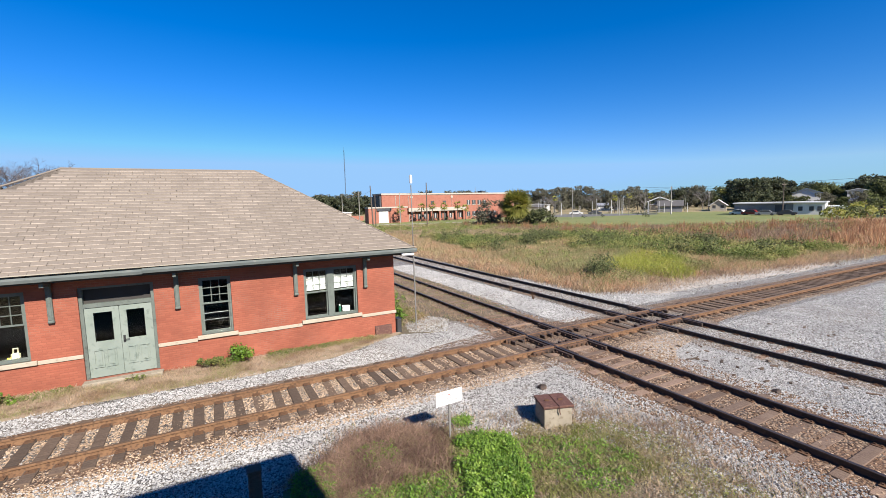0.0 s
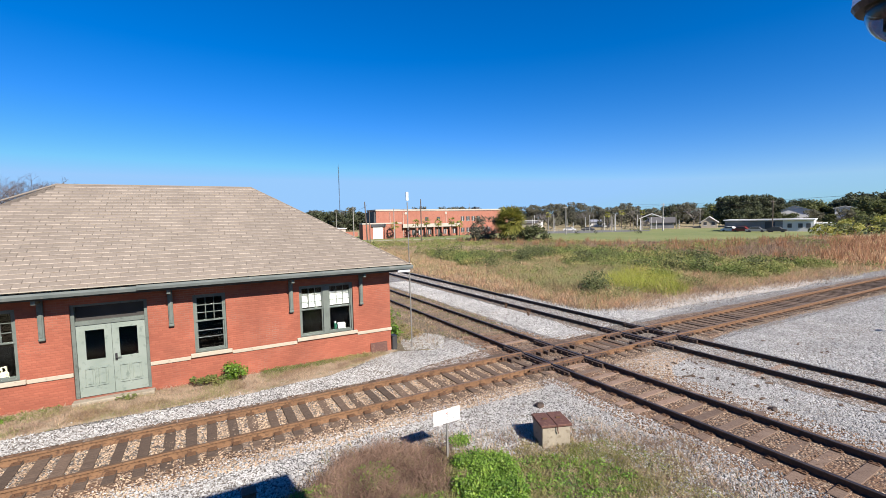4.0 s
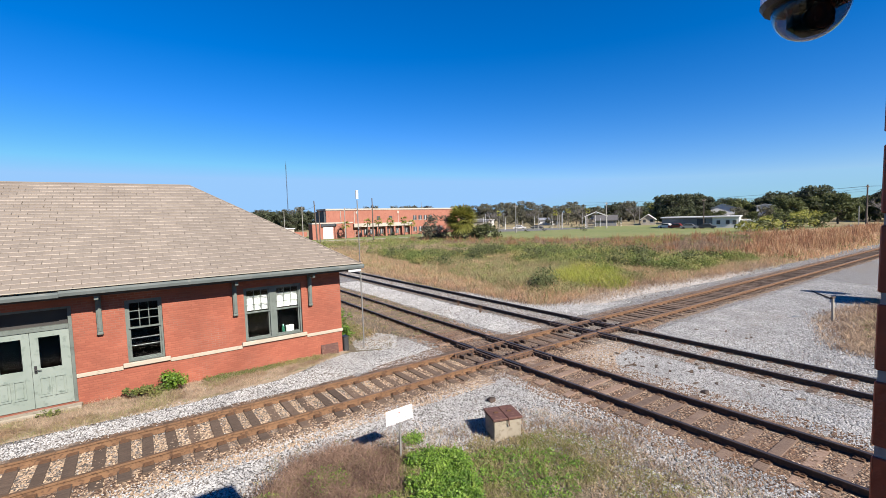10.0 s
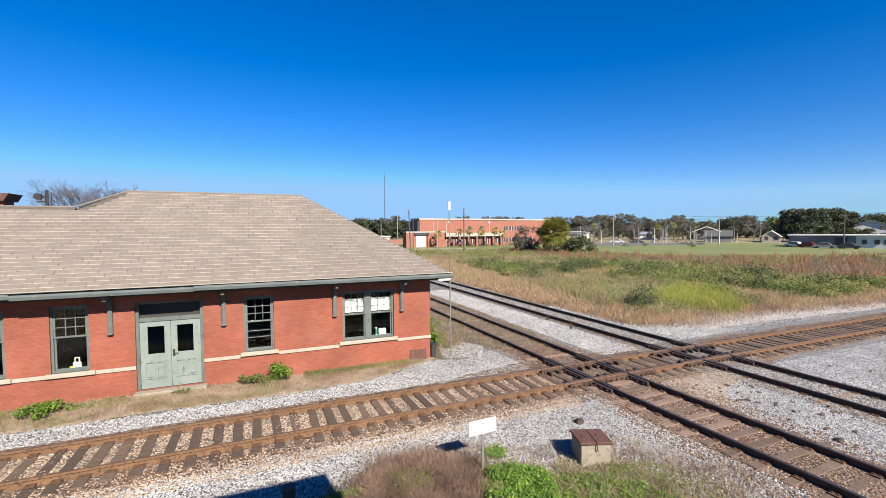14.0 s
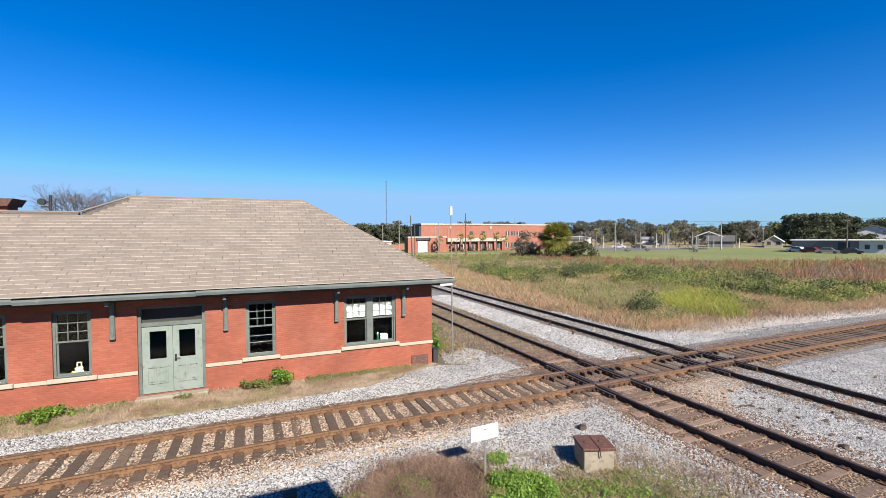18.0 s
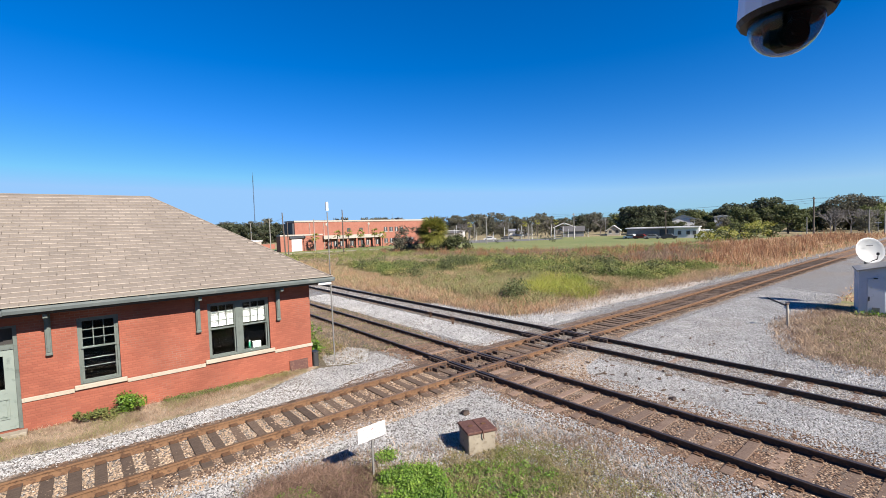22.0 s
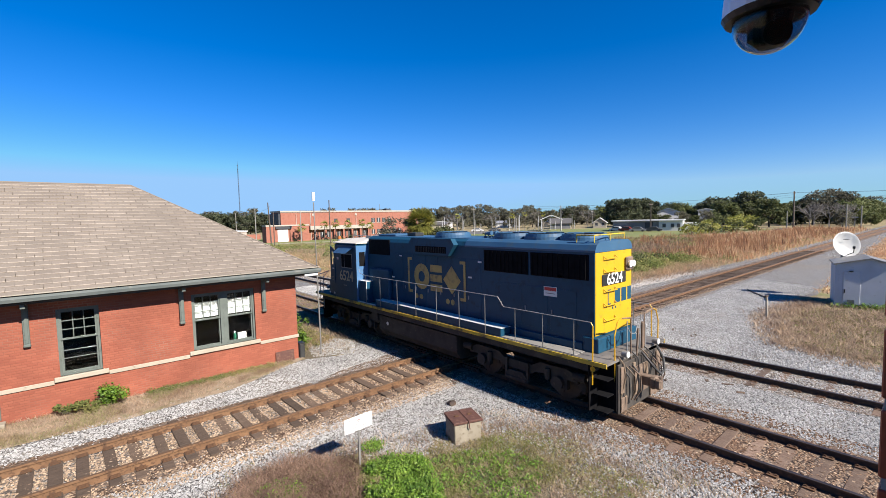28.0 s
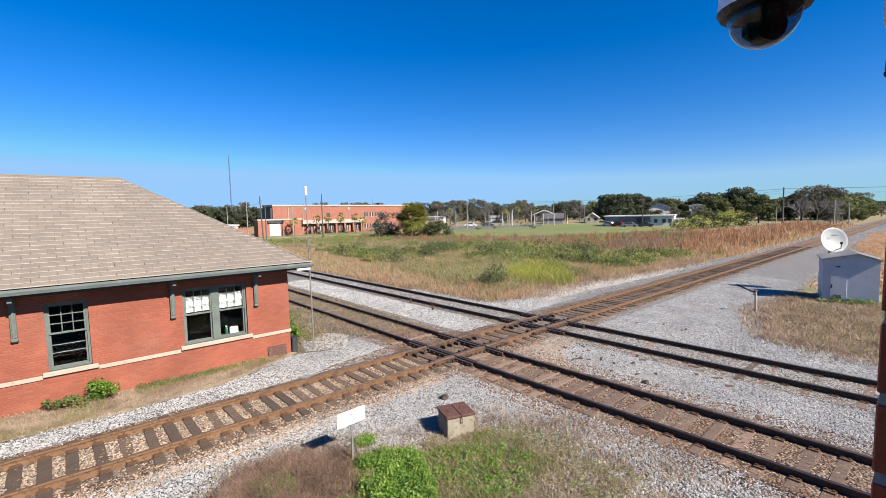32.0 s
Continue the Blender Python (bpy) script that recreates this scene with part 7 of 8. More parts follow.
def bare_tree(label, x, y, hgt, seed, mat="bark_pale", fine=5, name="bare_tree", wide=0.6):
    rng = random.Random(seed)
    t = thing(name, label, "tree", at=(x, y, 0))
    V, F = [], []

    def limb(p, d, l, r, depth):
        q = p + d * l
        side = d.cross(Vector((0.3, 0.5, 0.8))).normalized()
        up_ = d.cross(side).normalized()
        k = len(V)
        for c, rr in ((p, r), (q, r * 0.66)):
            for j in range(3):
                a = j * 2.094
                V.append(tuple(c + (side * math.cos(a) + up_ * math.sin(a)) * rr))
        for j in range(3):
            F.append((k + j, k + (j + 1) % 3, k + 3 + (j + 1) % 3, k + 3 + j))
        if depth == 0:
            return
        for _ in range(rng.choice((2, 3, 3))):
            nd = (d + Vector((rng.gauss(0, 0.5), rng.gauss(0, 0.5), rng.gauss(0.12, 0.3)))).normalized()
            limb(q, nd, l * rng.uniform(0.62, 0.82), r * 0.62, depth - 1)

    limb(Vector((0, 0, -0.2)), Vector((0, 0, 1)), hgt * 0.28, hgt * 0.022, 0)
    for k in range(5):
        a = k * 1.256
        limb(Vector((0, 0, hgt * 0.26)), Vector((math.cos(a) * wide, math.sin(a) * wide, 0.8)).normalized(), hgt * 0.2, hgt * 0.014, fine)
    me = bpy.data.meshes.new("limb_work")
    me.from_pydata(V, [], F)
    me.materials.append(M[mat])
    ob = new("limb_work", me)
    ob.parent = t
    return t


def placed(src, x, y, k, rz, label):
    o = copy_thing(src, pose(x, y, 0, 0, 0, rz) @ Matrix.Scale(k, 4))
    o["label"] = label
    return o


LAB = {"leaf_dark": "dark green broad oak in the far tree line", "leaf_mid": "green tree in the far tree line", "leaf_olive": "olive tree with thin foliage in the far tree line, haze put into its colour"}
stock = [build_tree("oak_tree", LAB["leaf_dark"], 176, 90, 11.5, 13, "leaf_dark", 1, 60, 0.36, 40),
         build_tree("oak_tree", LAB["leaf_dark"], 196, 92, 11.0, 12, "leaf_dark", 2, 54, 0.36, 40),
         build_tree("oak_tree", LAB["leaf_mid"], 200, 62, 9.8, 11, "leaf_mid", 3, 52, 0.36, 40),
         build_tree("oak_tree", LAB["leaf_olive"], 181, 173, 12.0, 11, "leaf_olive", 4, 44, 0.32, 34),
         build_tree("oak_tree", LAB["leaf_olive"], 240, 150, 12.0, 13, "leaf_olive", 5, 48, 0.32, 32),
         build_tree("oak_tree", LAB["leaf_mid"], 170, 40, 9.0, 10, "leaf_mid", 6, 50, 0.34, 40)]
mats = ["leaf_dark", "leaf_dark", "leaf_mid", "leaf_olive", "leaf_olive", "leaf_mid"]
rng = random.Random(4)


def belt(pts, n, depth, kmin, kmax, pick):
    """Trees in a loose belt along a line."""
    for i in range(n):
        u = (i + rng.random() * 0.8) / n * (len(pts) - 1)
        j = min(int(u), len(pts) - 2)
        (xa, ya), (xb, yb) = pts[j], pts[j + 1]
        f_ = u - j
        x, y = xa + (xb - xa) * f_, ya + (yb - ya) * f_
        dd = math.hypot(x, y)
        e = rng.uniform(0, depth)
        s = rng.choice(pick)
        placed(stock[s], x * (1 + e / dd), y * (1 + e / dd), rng.uniform(kmin, kmax), rng.uniform(0, 360), LAB[mats[s]])


belt([(14, 260), (60, 262), (110, 258), (150, 240), (190, 205), (225, 160)], 74, 40, 0.62, 1.2, (0, 1, 3, 4, 4, 3))
belt([(225, 160), (235, 120), (232, 95), (225, 75), (205, 52)], 38, 30, 0.7, 1.15, (0, 1, 2, 4))
belt([(178, 98), (190, 88)], 4, 10, 0.9, 1.05, (0, 1))
belt([(200, 55), (195, 40), (190, 30), (185, 24)], 16, 40, 0.6, 1.1, (2, 3, 5, 0, 4))
belt([(185, 24), (240, 26), (330, 30), (430, 34)], 22, 14, 0.7, 1.0, (2, 3, 5))
belt([(165, -8), (230, -6), (330, -2), (430, 2)], 16, -10, 0.6, 0.9, (2, 5))
belt([(170, -12), (175, -30), (180, -60)], 8, 10, 0.6, 0.9, (2, 5))
belt([(150, 150), (170, 135), (186, 120)], 8, 10, 0.6, 0.85, (3, 4, 0))
belt([(22, 185), (40, 205), (66, 225), (95, 235)], 16, 25, 0.75, 1.0, (0, 1, 4))
belt([(150, 235), (190, 200), (222, 158), (232, 118)], 22, 4, 0.35, 0.55, (2, 3, 4, 5))
belt([(205, 120), (203, 98), (200, 78)], 8, 8, 0.45, 0.7, (0, 2, 5))
belt([(-60, 250), (-20, 262), (14, 260)], 8, 20, 0.8, 1.1, (0, 1))
belt([(520, -45), (530, 0), (520, 40)], 14, 30, 0.8, 1.3, (2, 3, 5))
for i, (x, y, hgt) in enumerate(((164, 29, 9.4), (166, 25, 9.0), (150, 170, 9.5), (168, 160, 9.0), (181, 148, 10), (130, 185, 9.5), (116, 200, 10), (196, 120, 10), (158, 27, 8.2), (163, 20.5, 9.0), (172, 23, 8.6), (155, 145, 9.5), (170, 130, 9.8), (144, 158, 9.0), (190, 128, 10))):
    bare_tree("grey bare-limbed tree with thin twigs", x, y, hgt, 20 + i, fine=4)
bare_tree("wide bare grey tree behind the depot", -10.9, 45.5, 9.9, 77, mat="bark_mauve", fine=7, wide=0.24)

# shrubs at the end of the mown field
for i, (x, y, hgt, w) in enumerate(((108, 40, 2.4, 6), (114, 41, 3.0, 7), (120, 40, 3.4, 8), (127, 39, 3.8, 8), (134, 38.5, 4.0, 9), (141, 36, 3.2, 8), (146, 40, 4.6, 7))):
    build_tree("shrub", "bright green shrub at the end of the mown field", x, y, hgt, w, "leaf_mid" if i % 2 else "leaf_palm", 40 + i, 18, 0.28, 34, 0.15)
# palm clump in the field
build_tree("shrub", "grey-green thicket round a palm in the field", 53.2, 76.5, 5.6, 7.4, "leaf_olive", 60, 54, 0.2, 60, 0.08)
build_tree("shrub", "round green bush beside the palm", 58.3, 67.2, 3.5, 6.6, "leaf_mid", 61, 54, 0.2, 90, 0.08)
build_tree("shrub", "dark low bush under the palm", 54.6, 69.9, 2.6, 5.0, "leaf_dark", 62, 34, 0.2, 80, 0.12)


def palm(label, x, y, hgt, r, fronds, seed, trunk=0.16):
    rng_ = random.Random(seed)
    t = thing("cabbage_palm", label, "palm tree", at=(x, y, 0))
    part("trunk", cyl((0, 0, -0.2), (0.05, 0.05, hgt - r * 0.5), trunk * 1.1, trunk * 0.9, n=8), "bark", t)
    V, F = [], []
    for k in range(fronds):
        a, e = rng_.uniform(0, 6.283), rng_.uniform(-0.9, 1.2)
        c = Vector((0, 0, hgt - r * 0.5)) + Vector((math.cos(a) * math.cos(e), math.sin(a) * math.cos(e), math.sin(e))) * r * 0.5
        out = Vector((math.cos(a) * math.cos(e), math.sin(a) * math.cos(e), math.sin(e)))
        side = out.cross(Vector((0, 0, 1)))
        side = side.normalized() if side.length > 0.01 else Vector((1, 0, 0))
        n_ = 9
        for j in range(n_):
            b = (j / (n_ - 1) - 0.5) * 2.6
            d = (out * math.cos(b) + side * math.sin(b)).normalized()
            w = side * math.cos(b) * 0.05 * r - out * math.sin(b) * 0.05 * r
            tip = c + d * r * 0.62 - Vector((0, 0, 0.18 * r * abs(math.sin(b)) + 0.1 * r))
            i0 = len(V)
            V += [tuple(c - w), tuple(c + w), tuple(tip)]
            F.append((i0, i0 + 1, i0 + 2))
    me = bpy.data.meshes.new("frond_crown")
    me.from_pydata(V, [], F)
    me.materials.append(M["leaf_palm"])
    ob = new("frond_crown", me)
    ob.parent = t
    return t


palm("tall yellow-green cabbage palm in the field", 54.9, 70.6, 6.3, 3.5, 170, 5)
for i, (x, y, hgt) in enumerate(((55.5, 115.5, 5.1), (58.6, 114.8, 5.3), (62.3, 114.5, 5.1), (66.8, 114.3, 5.4), (69.8, 115.0, 4.4), (48.6, 114.5, 4.6), (140, 120, 6.5), (150, 112, 7.0), (158, 128, 7.5), (128, 140, 7.0), (176, 100, 8.0))):
    palm("small cabbage palm in front of the school" if x < 100 else "cabbage palm among the far houses", x, y, hgt, 1.5, 26, 70 + i, 0.12)
for i, (x, y) in enumerate(((57, 116.4), (60.5, 116.2), (64.5, 116.4), (74, 118.3), (77.5, 118.8), (81, 119.2), (47.3, 115.2))):
    build_tree("hedge", "clipped dark hedge along the school", x, y, 0.95, 3.0, "leaf_dark", 90 + i, 10, 0.16, 60, 0.1)

# things on the depot's far side
ch = part("chimney", box(-6.95, -6.25, 19.85, 20.55, 5.3, 6.05), "brick_depot", depot, "dark brick chimney with a flared top")
part("chimney_cap", prism([(-7.0, 6.05), (-7.15, 6.3), (-6.05, 6.3), (-6.2, 6.05)], 19.7, 20.7, "y"), "rust_lid", ch)
sg = thing("signal_mast", "black railway signal head on a mast behind the depot", "railway signal", at=(-8.7, 30, 0))
part("mast", cyl((0.15, 0, 0), (0.15, 0, 7.2), 0.07, n=8), "black", sg)
part("head", cyl((-0.2, -0.12, 6.85), (-0.2, 0.12, 6.85), 0.17, n=16), "black", sg)
part("bracket_arm", box(-0.2, 0.15, -0.03, 0.03, 6.8, 6.88), "black", sg)
part("bracket", box(-0.25, 0.15, -0.03, 0.03, 6.55, 6.62), "black", sg)
part("ladder", box(0.32, 0.36, -0.02, 0.02, 5.6, 7.0), "black", sg)

# more thin poles and low fences before the tree line
for k in range(26):
    x, y = 84 + 2.6 * k + rng.uniform(-1, 1), 132 - 1.5 * k + rng.uniform(-5, 5)
    pole("pale slim pole near the lane", x, y, rng.uniform(2.4, 6.0), 0.07, "far_white" if k % 3 else "pole_pale", name="slim_pole", cat="pole")
for i, (x, y, w, hgt) in enumerate(((150, 172, 8, 2.4), (176, 150, 8, 2.4), (190, 132, 7, 2.4))):
    gabled("small_house", "small pale house beyond the lane", x, y, 40 + 6 * i, w, 9, hgt, hgt + 1.0, "far_white" if i % 2 else "far_cream", "metal_roof" if i % 3 else "dark_roof", 2)
for i, (x, y) in enumerate(((96, 93), (100, 90), (88, 97), (112, 86), (79, 92), (106, 80), (128, 122), (133, 116), (140, 112), (146, 104), (150, 98), (118, 128))):
    build_tree("shrub", "small dark shrub on the mown field", x, y, 1.0 if x < 112 else 2.2, 1.6 if x < 112 else 4.0, "leaf_dark", 140 + i, 14, 0.12, 60, 0.1)
for x, y, k in ((188, 79, 0.52), (190, 84, 0.5), (187, 73, 0.5), (183, 66, 0.46), (180, 62, 0.5), (186, 61, 0.55), (150, 142, 0.4), (140, 150, 0.42), (162, 136, 0.42), (172, 118, 0.45), (128, 160, 0.4)):
    j = rng.choice((2, 4, 5))
    placed(stock[j], x, y, k, rng.uniform(0, 360), LAB[mats[j]])
for i in range(12):
    j = rng.choice((2, 5, 3))
    placed(stock[j], 165 + 9 * i + rng.uniform(-4, 4), 18.5 + rng.uniform(-0.5, 5), rng.uniform(0.28, 0.6), rng.uniform(0, 360), LAB[mats[j]])

# ---- grass, weeds and loose stone ----
M.update({
    "weed_green": surf("weed_green", (0.105, 0.138, 0.034), (0.165, 0.19, 0.05), 0.15, (0.28, 0.235, 0.09), 0.45, (0.46, 0.68), rough=0.9, bump=0, thin=0.4, island=0.45),
    "weed_grey": surf("weed_grey", (0.26, 0.26, 0.115), (0.34, 0.31, 0.155), 0.2, (0.32, 0.22, 0.13), 0.8, (0.45, 0.65), rough=0.9, bump=0, thin=0.4, island=0.3),
    "weed_olive": surf("weed_olive", (0.135, 0.15, 0.05), (0.2, 0.19, 0.07), 0.2, (0.24, 0.17, 0.08), 0.7, (0.5, 0.7), rough=0.9, bump=0, thin=0.4, island=0.35),
    "weed_yellow": surf("weed_yellow", (0.28, 0.31, 0.05), (0.38, 0.37, 0.07), 0.4, rough=0.8, bump=0, thin=0.4, island=0.3),
    "weed_fresh": surf("weed_fresh", (0.075, 0.155, 0.014), (0.125, 0.22, 0.02), 1.5, (0.2, 0.28, 0.04), 5.0, (0.5, 0.7), rough=0.6, bump=0, thin=0.35, island=0.5),
    "grass_short": surf("grass_short", (0.17, 0.194, 0.048), (0.23, 0.22, 0.08), 0.8, (0.289, 0.246, 0.132), 2.0, (0.45, 0.6), rough=0.9, bump=0, thin=0.4, island=0.35),
    "straw": surf("straw", (0.5, 0.33, 0.19), (0.56, 0.4, 0.25), 0.4, (0.48, 0.25, 0.145), 1.2, (0.45, 0.65), rough=0.9, bump=0, thin=0.4, island=0.3),
    "straw_dull": surf("straw_dull", (0.35, 0.255, 0.18), (0.43, 0.33, 0.235), 0.6, (0.24, 0.165, 0.12), 1.6, (0.45, 0.65), rough=0.9, bump=0, thin=0.4, island=0.35),
    "dead_stem": surf("dead_stem", (0.20, 0.125, 0.09), (0.29, 0.19, 0.135), 0.8, (0.12, 0.07, 0.05), 2.0, (0.45, 0.65), rough=0.9, bump=0, thin=0.3, island=0.45),
    "reed_red": surf("reed_red", (0.324, 0.158, 0.0825), (0.378, 0.231, 0.121), 0.25, (0.225, 0.0998, 0.0572), 0.8, (0.45, 0.65), rough=0.9, bump=0, thin=0.4, island=0.3),
    "stem_purple": surf("stem_purple", (0.25, 0.165, 0.12), (0.31, 0.215, 0.15), 0.2, (0.19, 0.125, 0.095), 0.8, (0.45, 0.65), rough=0.9, bump=0, thin=0.4, island=0.3),
    "stone": surf("stone", (0.376, 0.371, 0.361), (0.291, 0.287, 0.28), 0.8, (0.113, 0.108, 0.104), 30, (0.6, 0.75), rough=0.9, bump=0.3, island=0.3),
    "stone_tan": surf("stone_tan", (0.36, 0.27, 0.185), (0.27, 0.19, 0.125), 0.8, (0.19, 0.125, 0.08), 20, rough=0.9, bump=0.3, island=0.45),
    "stone_rust": surf("stone_rust", (0.148, 0.0824, 0.0484), (0.217, 0.145, 0.0928), 3.0, (0.0865, 0.0454, 0.0262), 20, rough=0.9, bump=0.3, island=0.45),
})
M["dark_soil"] = gravel_mat("dark_soil", [(0.10, 0.075, 0.05), (0.17, 0.13, 0.085), (0.13, 0.12, 0.06), (0.27, 0.22, 0.16), (0.09, 0.085, 0.045)], 0.045, (0.11, 0.085, 0.05), 0.8, (0.4, 0.7), gap_dark=(0.055, 0.042, 0.028), dust=(0.19, 0.15, 0.09))
M["yard_ground"] = gravel_mat("yard_ground", [(0.133, 0.108, 0.0741), (0.231, 0.196, 0.148), (0.178, 0.152, 0.0865), (0.311, 0.273, 0.23), (0.151, 0.139, 0.0696)], 0.04, (0.187, 0.143, 0.0958), 0.9, (0.4, 0.7), gap_dark=(0.0759, 0.0608, 0.0369), dust=(0.151, 0.143, 0.0651))
R = np.random.default_rng(12)


def inside(poly, p):
    poly = np.array(poly, float)
    x, y = p[:, 0], p[:, 1]
    hit = np.zeros(len(p), bool)
    j = len(poly) - 1
    for i in range(len(poly)):
        (xi, yi), (xj, yj) = poly[i], poly[j]
        cross = ((yi > y) != (yj > y)) & (x < (xj - xi) * (y - yi) / (yj - yi + 1e-12) + xi)
        hit ^= cross
        j = i
    return hit


def patchy(p, scale, seed):
    return np.array([noise.noise(Vector((a * scale, b * scale, seed))) for a, b in p[:, :2]])


def spread(poly, n, near=(1.4, 0.8), power=0.0):
    """Points in an outline, denser towards the tower if power is above 0."""
    poly = np.array(poly, float)
    lo, hi = poly.min(0), poly.max(0)
    out = []
    have = 0
    while have < n:
        p = lo + (hi - lo) * R.random((n * 3, 2))
        p = p[inside(poly, p)]
        if power:
            d = np.hypot(p[:, 0] - near[0], p[:, 1] - near[1])
            p = p[R.random(len(p)) < (d.min() / d) ** power]
        out.append(p)
        have += len(p)
    return np.concatenate(out)[:n]


def tufts(name, label, p, blades, hgt, wid, mat, lean=0.35, spread_=0.25, grow=0.0, z0=0.0, bend=True):
    """Tufts of bent blades; far tufts have wider blades where grow is above 0."""
    n = len(p)
    d = np.hypot(p[:, 0] - 1.4, p[:, 1] - 0.8)
    k = np.repeat(np.arange(n), blades)
    m = len(k)
    base = np.zeros((m, 3))
    far = 1 + grow * d[k]
    base[:, :2] = p[k] + R.normal(size=(m, 2)) * (spread_ * far ** 0.5)[:, None]
    base[:, 2] = z0
    h = hgt * (0.45 + 0.75 * R.random(m)) * (0.75 + 0.5 * R.random(n))[k]
    a = R.random(m) * 6.283
    w = 1.45 * wid * (0.6 + 0.8 * R.random(m)) * far
    side = np.stack([np.cos(a), np.sin(a), np.zeros(m)], 1)
    dirn = R.normal(size=(m, 2)) * lean
    mid = base + np.stack([dirn[:, 0] * h * 0.3, dirn[:, 1] * h * 0.3, h * 0.55], 1)
    tip = base + np.stack([dirn[:, 0] * h, dirn[:, 1] * h, h], 1)
    V = np.stack([base - side * w[:, None] / 2, base + side * w[:, None] / 2, mid + side * w[:, None] * 0.4, tip, mid - side * w[:, None] * 0.4], 1).reshape(-1, 3)
    i = np.arange(m) * 5
    F = (i[:, None] + np.array([0, 1, 2, 4])).tolist() + (i[:, None] + np.array([4, 2, 3])).tolist()
    me = bpy.data.meshes.new(name)
    me.from_pydata(V.tolist(), [], F)
    me.materials.append(M[mat])
    return tagged(new(name, me), label, "grass", kind="stuff")


def leafy(name, label, p, leaves, hgt, rad, size, mat, grow=0.0, z0=0.0):
    """Low leafy weeds: small faces heaped into mounds."""
    n = len(p)
    dd = np.hypot(p[:, 0] - 1.4, p[:, 1] - 0.8)
    k = np.repeat(np.arange(n), leaves)
    m = len(k)
    far = 1 + grow * dd[k]
    tall = (0.5 + 0.8 * R.random(n))[k]
    r = np.sqrt(R.random(m)) * rad
    a = R.random(m) * 6.283
    c = np.zeros((m, 3))
    c[:, 0], c[:, 1] = p[k, 0] + r * np.cos(a), p[k, 1] + r * np.sin(a)
    c[:, 2] = z0 + hgt * tall * R.random(m) ** 0.6 * (1 - 0.6 * (r / rad) ** 2)
    # leaves turn loosely towards the sun
    nrm = np.array([0.08, -0.55, 0.75]) + R.normal(size=(m, 3)) * 0.6
    u = np.cross(nrm, R.normal(size=(m, 3)))
    u /= np.linalg.norm(u, axis=1)[:, None]
    v = np.cross(nrm, u)
    v /= np.linalg.norm(v, axis=1)[:, None] + 1e-6
    s = (size * (0.6 + 0.8 * R.random(m)) * far)[:, None]
    V = np.stack([c - u * s, c + v * s * 0.6, c + u * s, c - v * s * 0.6], 1).reshape(-1, 3)
    F = (np.arange(m) * 4)[:, None] + np.arange(4)
    me = bpy.data.meshes.new(name)
    me.from_pydata(V.tolist(), [], F.tolist())
    me.materials.append(M[mat])
    return tagged(new(name, me), label, "weeds", kind="stuff")


FIELD = [(19.4, 17.6), (19.2, 38), (19.3, 92), (34, 95), (58, 84), (61.5, 60), (68, 48), (105, 32), (148, 28), (148, 15.8), (90, 15.9), (46, 15.9), (37, 16.6), (29, 17.6), (24.5, 17.9), (21.5, 17.2)]
p = spread(FIELD, 50000, power=1.75)
edge_a = p[:, 1] - 15.8          # depth behind the edge along the line
edge_c = p[:, 0] - 19.2
n1 = patchy(p, 0.06, 3.0)
n2 = patchy(p, 0.25, 7.0)
n3 = patchy(p, 0.7, 17.0)
dist = np.hypot(p[:, 0] - 1.4, p[:, 1] - 0.8)
band = 2.6 + 0.20 * np.clip(p[:, 1] - 22, 0, 40)
border = (edge_c + 1.4 * n2 + 0.8 * n3 < band) & (p[:, 1] > 17) & (p[:, 1] < 70) | (edge_a + 1.2 * n2 + 0.6 * n3 < 2.6) & (p[:, 0] < 52)
reeds = (p[:, 0] > 52 + 5 * n2) & (edge_a < 0.16 * p[:, 0] - 1 + 5 * n1) & (edge_a > 0) | (p[:, 0] > 88)
purple = (p[:, 0] > 47 + 6 * n2) & (dist > 54) & ~reeds
yellow = np.hypot(((p[:, 0] - 29.5) * 0.8 + (p[:, 1] - 22) * 0.6) / 7.0, ((p[:, 1] - 22) * 0.8 - (p[:, 0] - 29.5) * 0.6) / 2.6) < 0.85 + 0.5 * n2
lime = np.hypot((p[:, 0] - 27) / 8.0, (p[:, 1] - 27) / 6.0) < 0.9 + 0.6 * n2
far_tan = (dist > 62 + 12 * n1) & ~reeds & ~purple
pick = R.random(len(p))
used = np.zeros(len(p), bool)


def take(mask):
    m = mask & ~used
    used[m] = True
    return p[m]


tufts("dry_border_grass", "tan and rust dry grass at the field's edge", take(border & (n3 > -0.25) & (pick < 0.7)), 13, 0.36, 0.008, "straw", 0.7, 0.26, 0.018)
tufts("rusty_border_grass", "rust-pink dead stems along the field's edge", take(border & (pick < 0.9)), 13, 0.30, 0.008, "straw_dull", 0.8, 0.26, 0.018)
tufts("tan_reeds", "tan dry grass along the line", take(reeds & (pick < 0.45)), 12, 0.7, 0.014, "straw", 0.4, 0.5, 0.022)
tufts("red_reeds", "clumps of rust-red plumed reeds along the line", take((reeds & (n3 > 0.0) | purple & (n3 > 0.4)) & (pick < 0.6)), 14, 1.35, 0.016, "reed_red", 0.17, 0.2, 0.02)
leafy("reed_weeds", "olive weeds among the reeds", take(reeds), 18, 0.55, 0.5, 0.05, "weed_olive", 0.012)
tufts("yellow_grass", "yellow-green long grass catching the sun", take(yellow & (pick < 0.5)), 24, 0.75, 0.009, "weed_yellow", 0.45, 0.3, 0.015)
leafy("lime_weeds", "lime-green leafy weeds behind the yellow grass", take((lime | yellow) & (n3 > 0.12) & (pick < 0.6)), 30, 0.75, 0.4, 0.04, "weed_green", 0.012)
